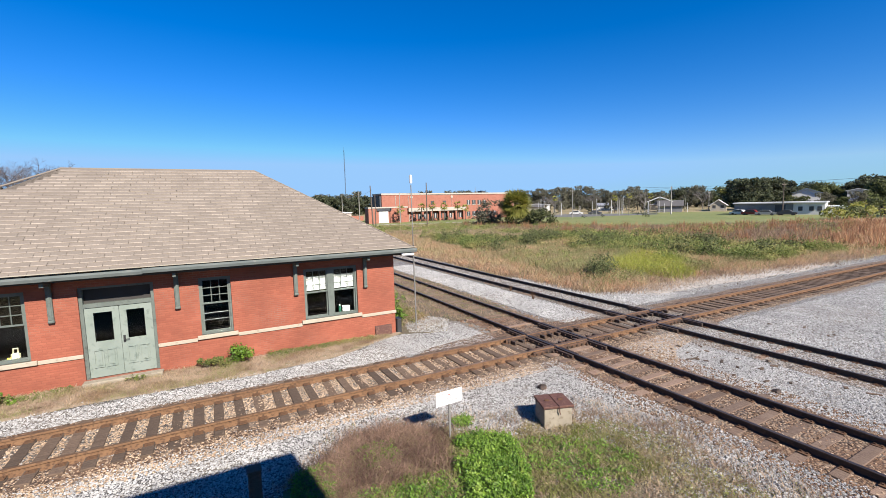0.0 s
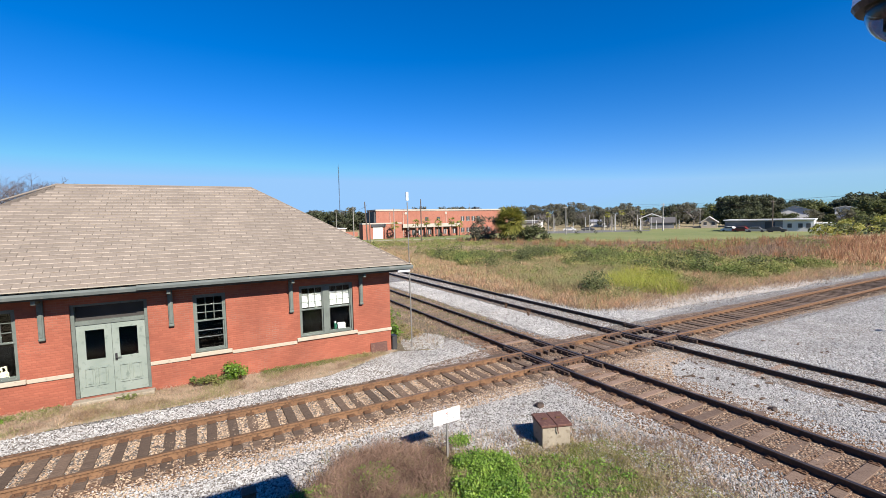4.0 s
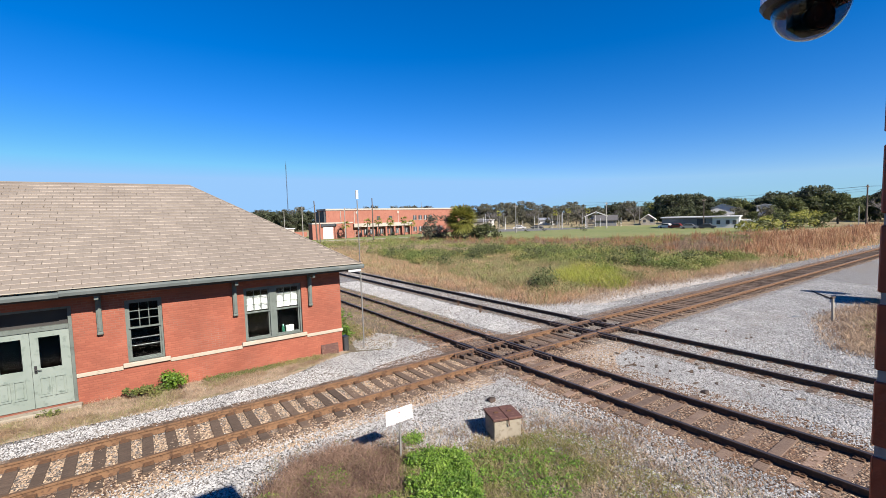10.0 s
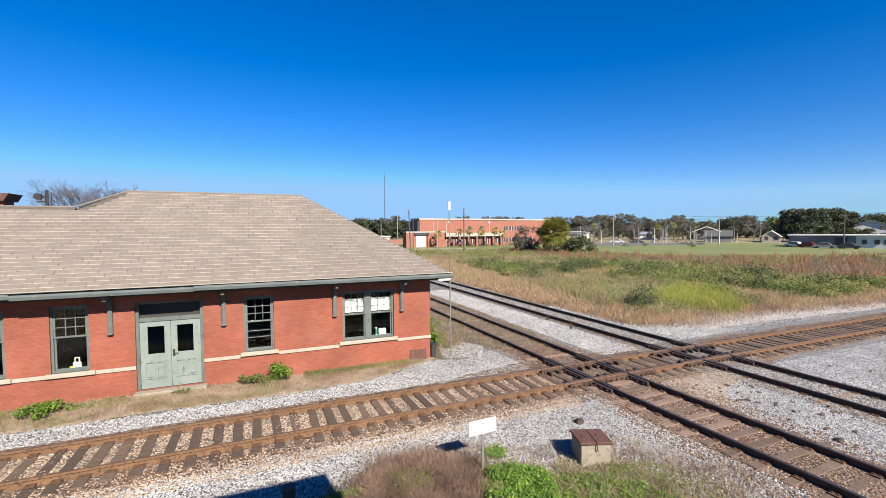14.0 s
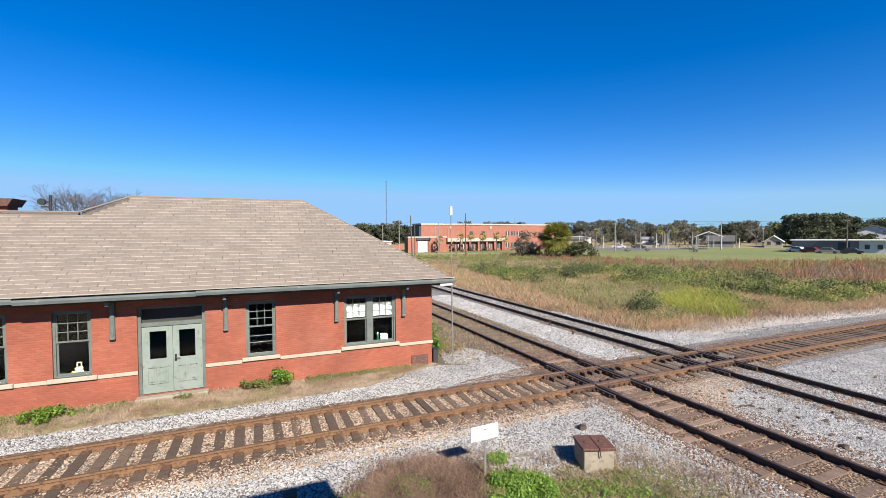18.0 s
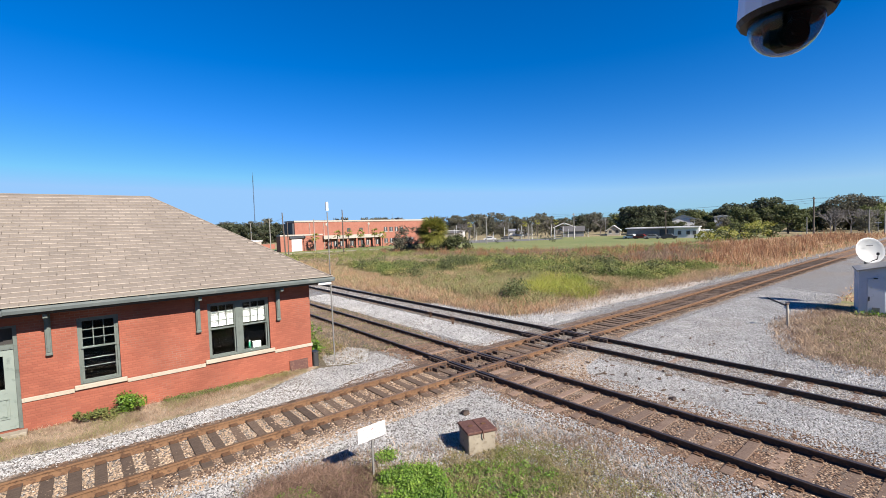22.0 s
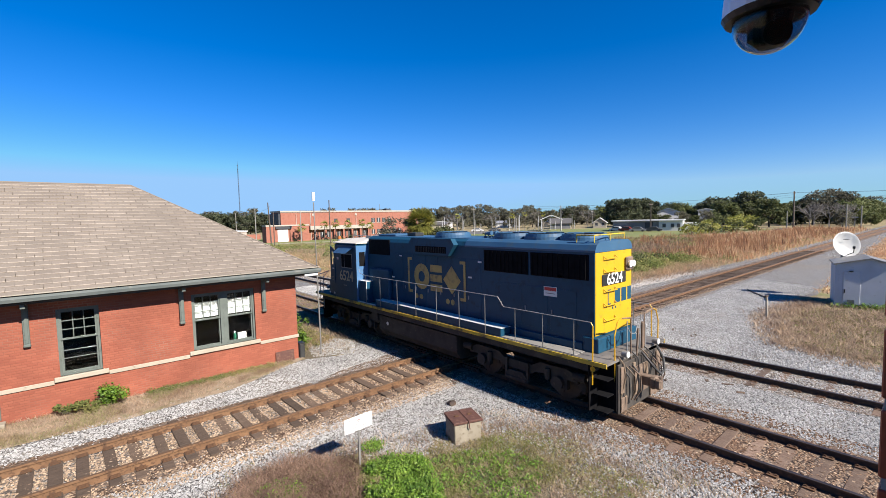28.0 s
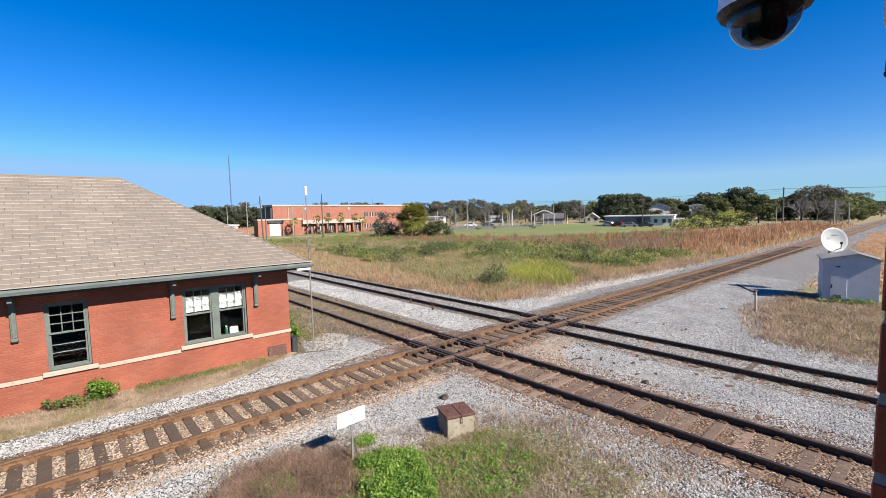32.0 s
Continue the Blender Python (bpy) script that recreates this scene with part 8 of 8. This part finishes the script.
tufts("lime_grass", "pale green long grass among the weeds", take((lime | yellow) & (pick < 0.45)), 18, 0.75, 0.009, "weed_grey", 0.45, 0.3, 0.015)
tufts("purple_stems", "purple-brown dry seed stems in the field", take(purple & (n3 > -0.15) & (pick < 0.55)), 10, 0.8, 0.014, "stem_purple", 0.35, 0.35, 0.025)
tufts("far_dry_grass", "tan dry grass at the back of the field", take(far_tan & (pick < 0.5)), 9, 0.6, 0.016, "straw_dull", 0.45, 0.35, 0.025)
leafy("weed_clumps", "tall dark green clumps standing in the weeds", take((n2 + 0.8 * n3 > 0.34) & (edge_c > 3) & (edge_a > 3) & ~purple & ~lime & ~yellow & (pick < 0.5)), 60, 1.5, 0.7, 0.05, "leaf_mid", 0.012)
leafy("green_weeds", "dense lumpy green weeds in the field", take((n1 + 0.7 * n2 > 0.0) & (edge_a + 0.5 * edge_c > 11) & (pick < 0.8)), 34, 1.0, 0.75, 0.05, "weed_green", 0.013)
tufts("tan_tussocks", "tan grass tussocks among the weeds", take((n3 > 0.1) & (pick < 0.7)), 14, 0.6, 0.009, "straw", 0.5, 0.3, 0.022)
leafy("olive_weeds", "lower olive weeds in the field", take((n1 + 0.5 * n2 > -0.3) & (pick < 0.75)), 24, 0.6, 0.55, 0.045, "weed_olive", 0.013)
tufts("mixed_grass", "grey-green grass among the weeds", take(pick < 2), 13, 0.6, 0.009, "weed_grey", 0.5, 0.32, 0.022)
E = spread([(19.0, 17.0), (18.95, 60), (20.6, 60), (20.8, 18.6), (24, 18.6), (38, 17.6), (60, 17.2), (60, 15.5), (37, 15.3), (29, 16.4), (22, 15.8)], 2600, power=0.8)
tufts("edge_straw", "sparse straw stalks at the ballast edge", E, 8, 0.28, 0.008, "straw_dull", 0.6, 0.25, 0.02)

# patch below the tower
YARD = [(2.5, 8.7), (3.8, 9.35), (4.9, 9.4), (5.6, 9.0), (6.9, 8.0), (8.9, 7.9), (10.0, 6.9), (9.3, 4.2), (9.0, 0.5), (9.0, -6), (4.2, -6), (4.2, 1.2), (2.6, 5.0)]
sheet("yard_soil", "yard_ground", YARD, 0.03, "trodden soil and dry grass below the tower", "ground", step=0.25, rough=0.25, seed=41)
p = spread(YARD, 9000)
n1 = patchy(p, 0.5, 11.0)
tufts("yard_grass", "short patchy grass below the tower", p[(n1 > -0.25) & (p[:, 0] < 8.4 + 3 * n1)], 10, 0.11, 0.009, "grass_short", 0.8, 0.10, z0=0.03)
tufts("yard_straw", "dry straw below the tower", p[(n1 < 0.2)], 6, 0.09, 0.008, "straw_dull", 1.0, 0.1, z0=0.03)
G1 = [(5.4, 8.2), (6.1, 8.3), (6.6, 7.9), (6.45, 7.1), (5.8, 6.2), (4.8, 6.4), (5.2, 7.4)]
q = spread(G1, 900)
g1 = patchy(q, 1.6, 5.0)
leafy("fresh_weeds", "bright green leafy weeds beside the sign", q[g1 > -0.12], 36, 0.24, 0.13, 0.022, "weed_fresh", z0=0.03)
leafy("fresh_weeds", "low thin green weeds beside the sign", q[g1 <= -0.12], 22, 0.10, 0.14, 0.018, "grass_short", z0=0.03)
for poly, n in (([(3.7, 9.1), (4.5, 9.05), (4.3, 8.2), (3.75, 8.35)], 90), ([(2.5, 9.0), (3.2, 8.85), (3.0, 7.9), (2.4, 8.1)], 110), ([(3.4, 7.7), (4.6, 7.75), (5.4, 7.2), (5.7, 6.2), (4.2, 5.0), (3.2, 6.0)], 420), ([(6.0, 9.2), (6.4, 9.2), (6.4, 8.9), (6.0, 8.9)], 26), ([(6.6, 7.9), (7.9, 7.3), (8.4, 6.2), (7.2, 5.4), (6.4, 6.6)], 150)):
    leafy("fresh_weeds", "low bright green weeds below the tower", spread(poly, n), 30, 0.14, 0.13, 0.02, "weed_fresh", z0=0.03)
q = spread([(6.7, 7.9), (7.5, 7.7), (8.8, 7.6), (9.6, 6.6), (9.2, 3.0), (7.0, 3.0), (6.0, 6.0)], 1500)
leafy("yard_weeds", "dull green weeds round the concrete box", q[patchy(q, 0.9, 8.0) > -0.1], 16, 0.10, 0.13, 0.015, "grass_short", z0=0.03)
p = spread([(2.6, 8.5), (3.9, 9.75), (4.9, 9.5), (5.6, 8.85), (5.1, 7.6), (3.0, 7.7)], 1000)
tufts("dry_tangle", "brown tangle of dead stems by the sign", p, 12, 0.18, 0.006, "dead_stem", 1.1, 0.12, z0=0.03)

# verge along the depot
V1 = [(-9, 14.7), (-4.6, 14.85), (-1.7, 14.9), (2.4, 14.85), (4.4, 15.0), (6.0, 15.6), (7.4, 16.3), (7.4, 16.48), (-9, 16.48)]
p = spread(V1, 5200)
tufts("verge_straw", "thin straw and dry grass along the depot", p[::2], 8, 0.10, 0.006, "straw_dull", 0.9, 0.1, z0=0.03)
tufts("verge_straw", "tan dry grass in patches along the depot", p[patchy(p, 0.9, 6.0) > 0.1], 7, 0.09, 0.006, "weed_grey", 0.9, 0.1, z0=0.03)
leafy("verge_weeds", "green weeds along the foot of the depot wall", spread([(2.9, 16.1), (6.6, 16.1), (6.6, 16.48), (2.9, 16.46)], 260), 18, 0.12, 0.12, 0.018, "weed_green", z0=0.03)
leafy("verge_weeds", "green weeds along the foot of the depot wall", spread([(-6, 15.6), (-2.3, 16.0), (-2.3, 16.45), (-6, 16.45)], 140), 16, 0.12, 0.12, 0.02, "weed_green", z0=0.03)


def bush(label, x, y, hgt, wid, mat, seed, n=900, leaf=0.035):
    rng_ = np.random.default_rng(seed)
    b = thing("bush", label, "bush", at=(x, y, 0))
    bm = bmesh.new()
    for k in range(7):
        a = rng_.random() * 6.28
        add_cyl(bm, (0, 0, 0), (0.35 * wid * math.cos(a), 0.35 * wid * math.sin(a), hgt * (0.5 + 0.3 * rng_.random())), 0.012, 0.005, n=5)
    part("stems", bm, "bark", b)
    cs = [(wid * 0.42 * rng_.normal() * 0.6, wid * 0.3 * rng_.normal() * 0.6, hgt * (0.25 + 0.5 * rng_.random())) for _ in range(16)]
    rs = [hgt * (0.22 + 0.14 * rng_.random()) for _ in cs]
    me = cloud_mesh("leaves", cs, rs, n / sum(r * r for r in rs), leaf, mat, 0.85, rng_)
    ob = new("leaves", me)
    ob.parent = b
    return b


bush("green leafy bush against the depot wall", 2.05, 16.2, 0.62, 0.95, "weed_fresh", 1, 1500)
bush("low bush with pale flowers by the depot wall", 1.2, 16.1, 0.38, 0.85, "weed_green", 2, 900)
bush("wide green bush at the depot wall", -4.1, 15.95, 0.45, 1.3, "weed_fresh", 3, 1300)
bush("small weed on the depot step", -0.75, 16.12, 0.2, 0.5, "weed_green", 4, 300, 0.025)
for i, (x, y, hgt, w) in enumerate(((8.1, 17.9, 0.8, 1.0), (8.3, 19.0, 0.9, 1.2), (8.9, 20.6, 0.8, 1.3), (8.6, 22.4, 0.9, 1.4), (9.4, 24.5, 0.8, 1.4), (9.0, 27, 1.0, 1.6))):
    bush("green weeds growing behind the depot corner", x, y, hgt, w, "weed_green" if i % 2 else "weed_fresh", 10 + i, 900, 0.045)
p = spread([(7.8, 17.0), (10.3, 18.0), (10.3, 40), (7.8, 40)], 900)
tufts("verge_straw", "dry grass between the depot and the track", p, 7, 0.16, 0.012, "straw_dull", 0.7, 0.14, 0.02, z0=0.01)
leafy("verge_weeds", "weeds between the depot and the track", spread([(7.8, 17.0), (9.6, 17.8), (9.9, 40), (7.8, 40)], 900, power=0.6), 18, 0.22, 0.22, 0.028, "weed_olive", 0.01)

# rough grass on the shed's side
p = spread([(20.8, 1.2), (21.6, 4.4), (25.5, 5.6), (31.9, 5.0), (31.9, 2.6), (36, 2.4), (30, 0.4), (22, -1.0), (21, -12), (30, -12), (30, 0)], 5200)
tufts("rough_grass", "brown rough grass in front of the shed", p[patchy(p, 0.5, 2.0) > -0.3], 8, 0.24, 0.011, "straw_dull", 0.7, 0.16, 0.015)
leafy("rough_weeds", "thin green weeds in the rough grass", p[::3], 12, 0.22, 0.25, 0.03, "weed_olive", 0.01)
leafy("shed_weeds", "green weeds at the foot of the shed", spread([(31.2, 2.8), (31.95, 2.8), (31.95, 4.9), (31.2, 5.0)], 90), 20, 0.32, 0.2, 0.04, "weed_fresh", 0.0)
p = spread([(36, 5.8), (60, 6.8), (110, 8.2), (110, 6.4), (60, 3.6), (36, 2.4)], 1800)
tufts("verge_grass", "tan verge grass between the lawn and the line", p, 8, 0.2, 0.02, "straw", 0.7, 0.3, 0.03)
p = spread([(24, 0.6), (36, 2.0), (80, 4.6), (120, 6.4), (120, -10), (24, -10)], 6500, power=1.2)
tufts("lawn_blades", "short bright lawn grass", p, 8, 0.06, 0.012, "weed_yellow", 0.6, 0.2, 0.02)


def stones(name, label, p, size, mat, z0):
    """Loose stones, each a small uneven block."""
    n = len(p)
    cube = np.array([(-1, -1, -1), (1, -1, -1), (1, 1, -1), (-1, 1, -1), (-0.7, -0.7, 0.8), (0.7, -0.7, 0.8), (0.7, 0.7, 0.8), (-0.7, 0.7, 0.8)], float)
    a = R.random(n) * 6.283
    s = size * (0.5 + 0.9 * R.random(n))
    sc = s[:, None] * (0.6 + 0.6 * R.random((n, 3)))
    v = cube[None] * sc[:, None] * (1 + 0.25 * R.normal(size=(n, 8, 1)))
    x = v[..., 0] * np.cos(a)[:, None] - v[..., 1] * np.sin(a)[:, None]
    y = v[..., 0] * np.sin(a)[:, None] + v[..., 1] * np.cos(a)[:, None]
    z = v[..., 2] * 0.8 + z0 + sc[:, 2:3] * 0.35
    V = np.stack([x + p[:, :1], y + p[:, 1:2], z], -1).reshape(-1, 3)
    q = np.array([(4, 5, 6, 7), (0, 1, 5, 4), (1, 2, 6, 5), (2, 3, 7, 6), (3, 0, 4, 7)])
    F = ((np.arange(n) * 8)[:, None, None] + q[None]).reshape(-1, 4)
    me = bpy.data.meshes.new(name)
    me.from_pydata(V.tolist(), [], F.tolist())
    me.materials.append(M[mat])
    return tagged(new(name, me), label, "ballast", kind="stuff")


GREY = [(-8, 10.4), (-8, 14.9), (-2, 15.3), (4, 15.95), (7.5, 16.2), (9.2, 15.6), (10.2, 17.5), (10.4, 14.4), (10.7, 10.9), (11.0, 3.0), (10.0, 2.0), (10.2, 7.2), (8.6, 8.3), (6.6, 8.6), (5.5, 9.5), (3.6, 9.8), (1, 8)]
p = spread(GREY, 82000, power=0.8)
verge_edge = np.interp(p[:, 0], [-8, 0.6, 4.2, 6.0, 7.6], [14.7, 14.75, 14.85, 15.4, 16.3]) + 0.25 * patchy(p, 1.3, 4.0)
off_track = ((p[:, 1] < 10.95) | (p[:, 1] > 13.75) & (p[:, 1] < verge_edge)) | (R.random(len(p)) < 0.08)
stones("ballast_stones", "loose pale ballast stones beside the tracks", p[off_track], 0.0145, "stone", BALLAST_Z)
stones("ballast_stones", "loose pale ballast stones between the tracks", spread([(13.3, -3), (13.3, 10.8), (16.4, 10.8), (16.4, -3)], 36000, power=0.8), 0.0155, "stone", BALLAST_Z)
stones("tan_stones", "brown-stained stones by the crossing", spread([(13.4, 8.6), (13.4, 10.9), (16.4, 10.9), (16.4, 10.0), (14.6, 9.6)], 3500), 0.016, "stone_tan", 0.024)
stones("ballast_stones", "loose pale ballast stones between the tracks", spread([(13.9, 14.0), (13.9, 34), (16.0, 34), (16.0, 14.0)], 11000, power=1.0), 0.024, "stone", BALLAST_Z)
stones("ballast_stones", "loose pale ballast stones beyond the tracks", spread([(18.7, 0), (18.7, 10.6), (40, 10.6), (38, 6.6), (27, 6.6), (21.4, 5), (20.3, 0)], 34000, power=0.7), 0.020, "stone", BALLAST_Z)
stones("rusty_stones", "rust-stained stones between the rails", spread([(10.8, -3), (10.8, 10.9), (13.35, 10.9), (13.35, -3)], 9000, power=0.8), 0.019, "stone_rust", 0.022)
stones("rusty_stones", "dusty tan stones between the rails", spread([(10.8, -3), (10.8, 10.9), (13.35, 10.9), (13.35, -3)], 7000, power=0.8), 0.017, "stone_tan", 0.022)
stones("rusty_stones", "rust-stained stones between the rails", spread([(10.4, 14.2), (10.4, 34), (13.7, 34), (13.7, 14.2)], 5000, power=0.8), 0.028, "stone_rust", 0.022)
stones("rusty_stones", "dusty tan stones beside the rails", spread([(-8, 10.9), (-8, 11.5), (60, 11.5), (60, 10.9)], 7000, power=0.8), 0.014, "stone_tan", 0.03)
stones("crib_stones", "pale stones between the wooden ties", spread([(-8, 11.75), (-8, 13.05), (10.2, 13.05), (10.2, 11.75)], 14000, power=0.7), 0.017, "stone_tan", 0.026)
stones("ballast_stones", "loose grey ballast stones between the rails of the second line", spread([(16.62, -3), (16.62, 10.9), (17.9, 10.9), (17.9, -3)], 9000, power=0.8), 0.018, "stone", 0.024)
stones("ballast_stones", "loose grey ballast stones beside the second line", spread([(18.1, -3), (18.1, 10.6), (18.8, 10.6), (18.8, -3)], 5000, power=0.8), 0.018, "stone", 0.024)
stones("ballast_stones", "loose grey ballast stones between the rails of the second line", spread([(16.62, 14.4), (16.62, 40), (17.9, 40), (17.9, 14.4)], 6000, power=1.0), 0.02, "stone", 0.024)
stones("ballast_stones", "loose grey ballast stones by the crossing", spread([(18.2, 14.3), (19.6, 14.5), (24, 14.6), (22, 15.6), (20, 17.4), (19.1, 24), (18.2, 24)], 8000, power=0.8), 0.02, "stone", 0.026)
stones("dark_clods", "dark clods of grease and wood by the track", spread([(13.9, 7.2), (13.9, 9.9), (16.1, 9.9), (16.1, 6.6)], 30), 0.04, "tie", 0.02)
chip = [box(-a, a, -b, b, 0, c, bevel=0.01) for a, b, c in ((0.10, 0.05, 0.03), (0.07, 0.05, 0.025), (0.15, 0.04, 0.03), (0.05, 0.035, 0.04))]
CHIPS = []
for bm in chip:
    for v in bm.verts:
        v.co += noise.noise_vector(v.co * 14) * 0.02
    CHIPS.append(bpy.data.meshes.new("splinter"))
    bm.to_mesh(CHIPS[-1])
    bm.free()
    CHIPS[-1].materials.append(M["tie"])
for k, (x, y) in enumerate(spread([(13.9, 7.4), (13.9, 10.4), (16.3, 10.4), (16.3, 4.5), (15.2, 4.5)], 15).tolist() + spread([(18.4, 6.5), (18.4, 10.4), (21.5, 10.2), (20.5, 7.0)], 5).tolist()):
    ch_ = thing("tie_splinter", "dark splinter of an old wooden tie on the ballast", "wood scrap", at=(x, y, 0.03), rz=random.uniform(0, 180), group="wood scraps")
    share("splinter", CHIPS[k % 4], ch_, pose(0, 0, 0))
for x, y, r in ((8.96, 9.54, 0.12), (13.83, 6.3, 0.1)):
    rk = thing("stone_lump", "dark stone lump lying on the ballast", "stone", at=(x, y, 0))
    bm = bmesh.new()
    bmesh.ops.create_icosphere(bm, subdivisions=2, radius=r)
    for v in bm.verts:
        v.co += noise.noise_vector(v.co * 9) * r * 0.5
        v.co.z = v.co.z * 0.7 + r * 0.4
    part("lump", bm, "rail_dark", rk)

p = spread([(19.8, -2), (20.2, 3.2), (21.2, 5.6), (26, 7.2), (33, 6.6), (33, 5.2), (26, 5.6), (21.8, 4.0), (21.0, -2)], 1500)
tufts("edge_straw", "sparse straw straying into the ballast by the shed", p, 5, 0.2, 0.012, "straw_dull", 0.8, 0.16, 0.015, z0=0.01)
p = spread([(1.6, 8.0), (3.5, 10.2), (5.2, 10.0), (7.2, 9.0), (9.4, 8.6), (10.6, 6.8), (9.9, 3.0), (9.2, 4.4), (9.8, 6.6), (8.8, 7.8), (6.9, 8.0), (5.5, 8.9), (3.8, 9.2), (2.6, 8.6)], 900)
tufts("edge_straw", "sparse straw straying into the ballast below the tower", p, 6, 0.12, 0.008, "straw_dull", 0.9, 0.12, z0=0.015)
leafy("edge_weeds", "small green weeds straying into the ballast", p[::6], 8, 0.08, 0.08, 0.014, "weed_green", z0=0.015)
stones("strewn_stones", "ballast stones strewn over the yard soil", spread(YARD, 6000), 0.012, "stone", 0.03)
stones("strewn_stones", "ballast stones strewn over the edge of the yard", spread([(5.6, 8.9), (7.4, 9.3), (9.6, 8.4), (10.3, 6.8), (10.2, 0), (8.2, 0), (8.0, 5.4), (8.4, 6.8), (7.0, 7.9)], 11000), 0.016, "stone", 0.028)

stones("tan_stones", "dusty tan stones mixed into the ballast", spread([(10.1, -2), (10.1, 8), (10.4, 10.6), (11.0, 10.6), (11.0, -2)], 3500), 0.015, "stone_rust", 0.03)
stones("tan_stones", "dusty tan stones mixed into the ballast", spread([(13.2, -2), (13.2, 10.6), (14.1, 10.6), (13.9, -2)], 3500), 0.015, "stone_rust", 0.03)
stones("tan_stones", "tan stones on the near side of the old ties", spread([(-8, 10.3), (-8, 10.95), (10, 10.95), (10, 10.45)], 6000), 0.013, "stone_tan", 0.03)

# soil and thin weeds in the line beyond the depot corner
LINE_SOIL = [(10.2, 16.6), (13.4, 15.9), (13.75, 20), (13.75, 70), (10.2, 70)]
sheet("line_soil", "dark_soil", LINE_SOIL, 0.044, "brown soil and dust lying between the rails", "ground", step=0.4, rough=0.3, seed=52)
tufts("line_straw", "thin dry grass between the rails", spread(LINE_SOIL, 1500, power=1.0), 7, 0.10, 0.008, "straw_dull", 0.9, 0.18, 0.015, z0=0.04)
leafy("line_weeds", "low dull weeds between the rails", spread(LINE_SOIL, 500, power=1.0), 14, 0.09, 0.16, 0.02, "weed_olive", 0.01, z0=0.04)

# dirt between the depot corner and the mast
CORNER = [(7.7, 16.3), (9.2, 15.9), (10.35, 17.0), (10.6, 40), (7.8, 40)]
sheet("corner_dirt", "dark_soil", CORNER, 0.026, "dusty dirt and stone at the depot corner", "ground", step=0.25, rough=0.3, seed=51)
stones("strewn_stones", "ballast stones strewn over the dirt by the mast", spread([(8.0, 16.2), (9.3, 15.6), (10.4, 17.2), (9.6, 18.2), (8.4, 17.6)], 2500), 0.014, "stone", 0.024)
tufts("corner_straw", "thin dry grass on the dirt by the mast", spread(CORNER, 700), 7, 0.12, 0.007, "straw_dull", 0.9, 0.14, z0=0.02)
stones("sand_stones", "pale stones scattered on the sandy strip", spread([(19.6, 16.6), (22, 14.8), (46, 14.4), (46, 15.9), (29, 17.2), (22, 17.4)], 9000, power=0.6), 0.016, "stone", 0.03)
stones("sand_specks", "dark stones scattered on the sandy strip", spread([(19.6, 16.6), (22, 14.8), (46, 14.4), (46, 15.9), (29, 17.2), (22, 17.4)], 700, power=0.6), 0.02, "tie", 0.03)


def motions():
    speed, at28 = 9.95, 6.6
    walk(loco, [(t, pose(LX, at28 - speed * (t - 28.0), 0)) for t in (0.0, 16.0, 32.0)])
    for ws in WHEELSETS:
        y, z = ws.location.y, ws.location.z
        rows = []
        for k in range(481):
            t = k / 15.0
            rows.append((t, pose(0, y, z, math.degrees(speed * t / WR) % 360.0)))
        walk(ws, rows)


motions()
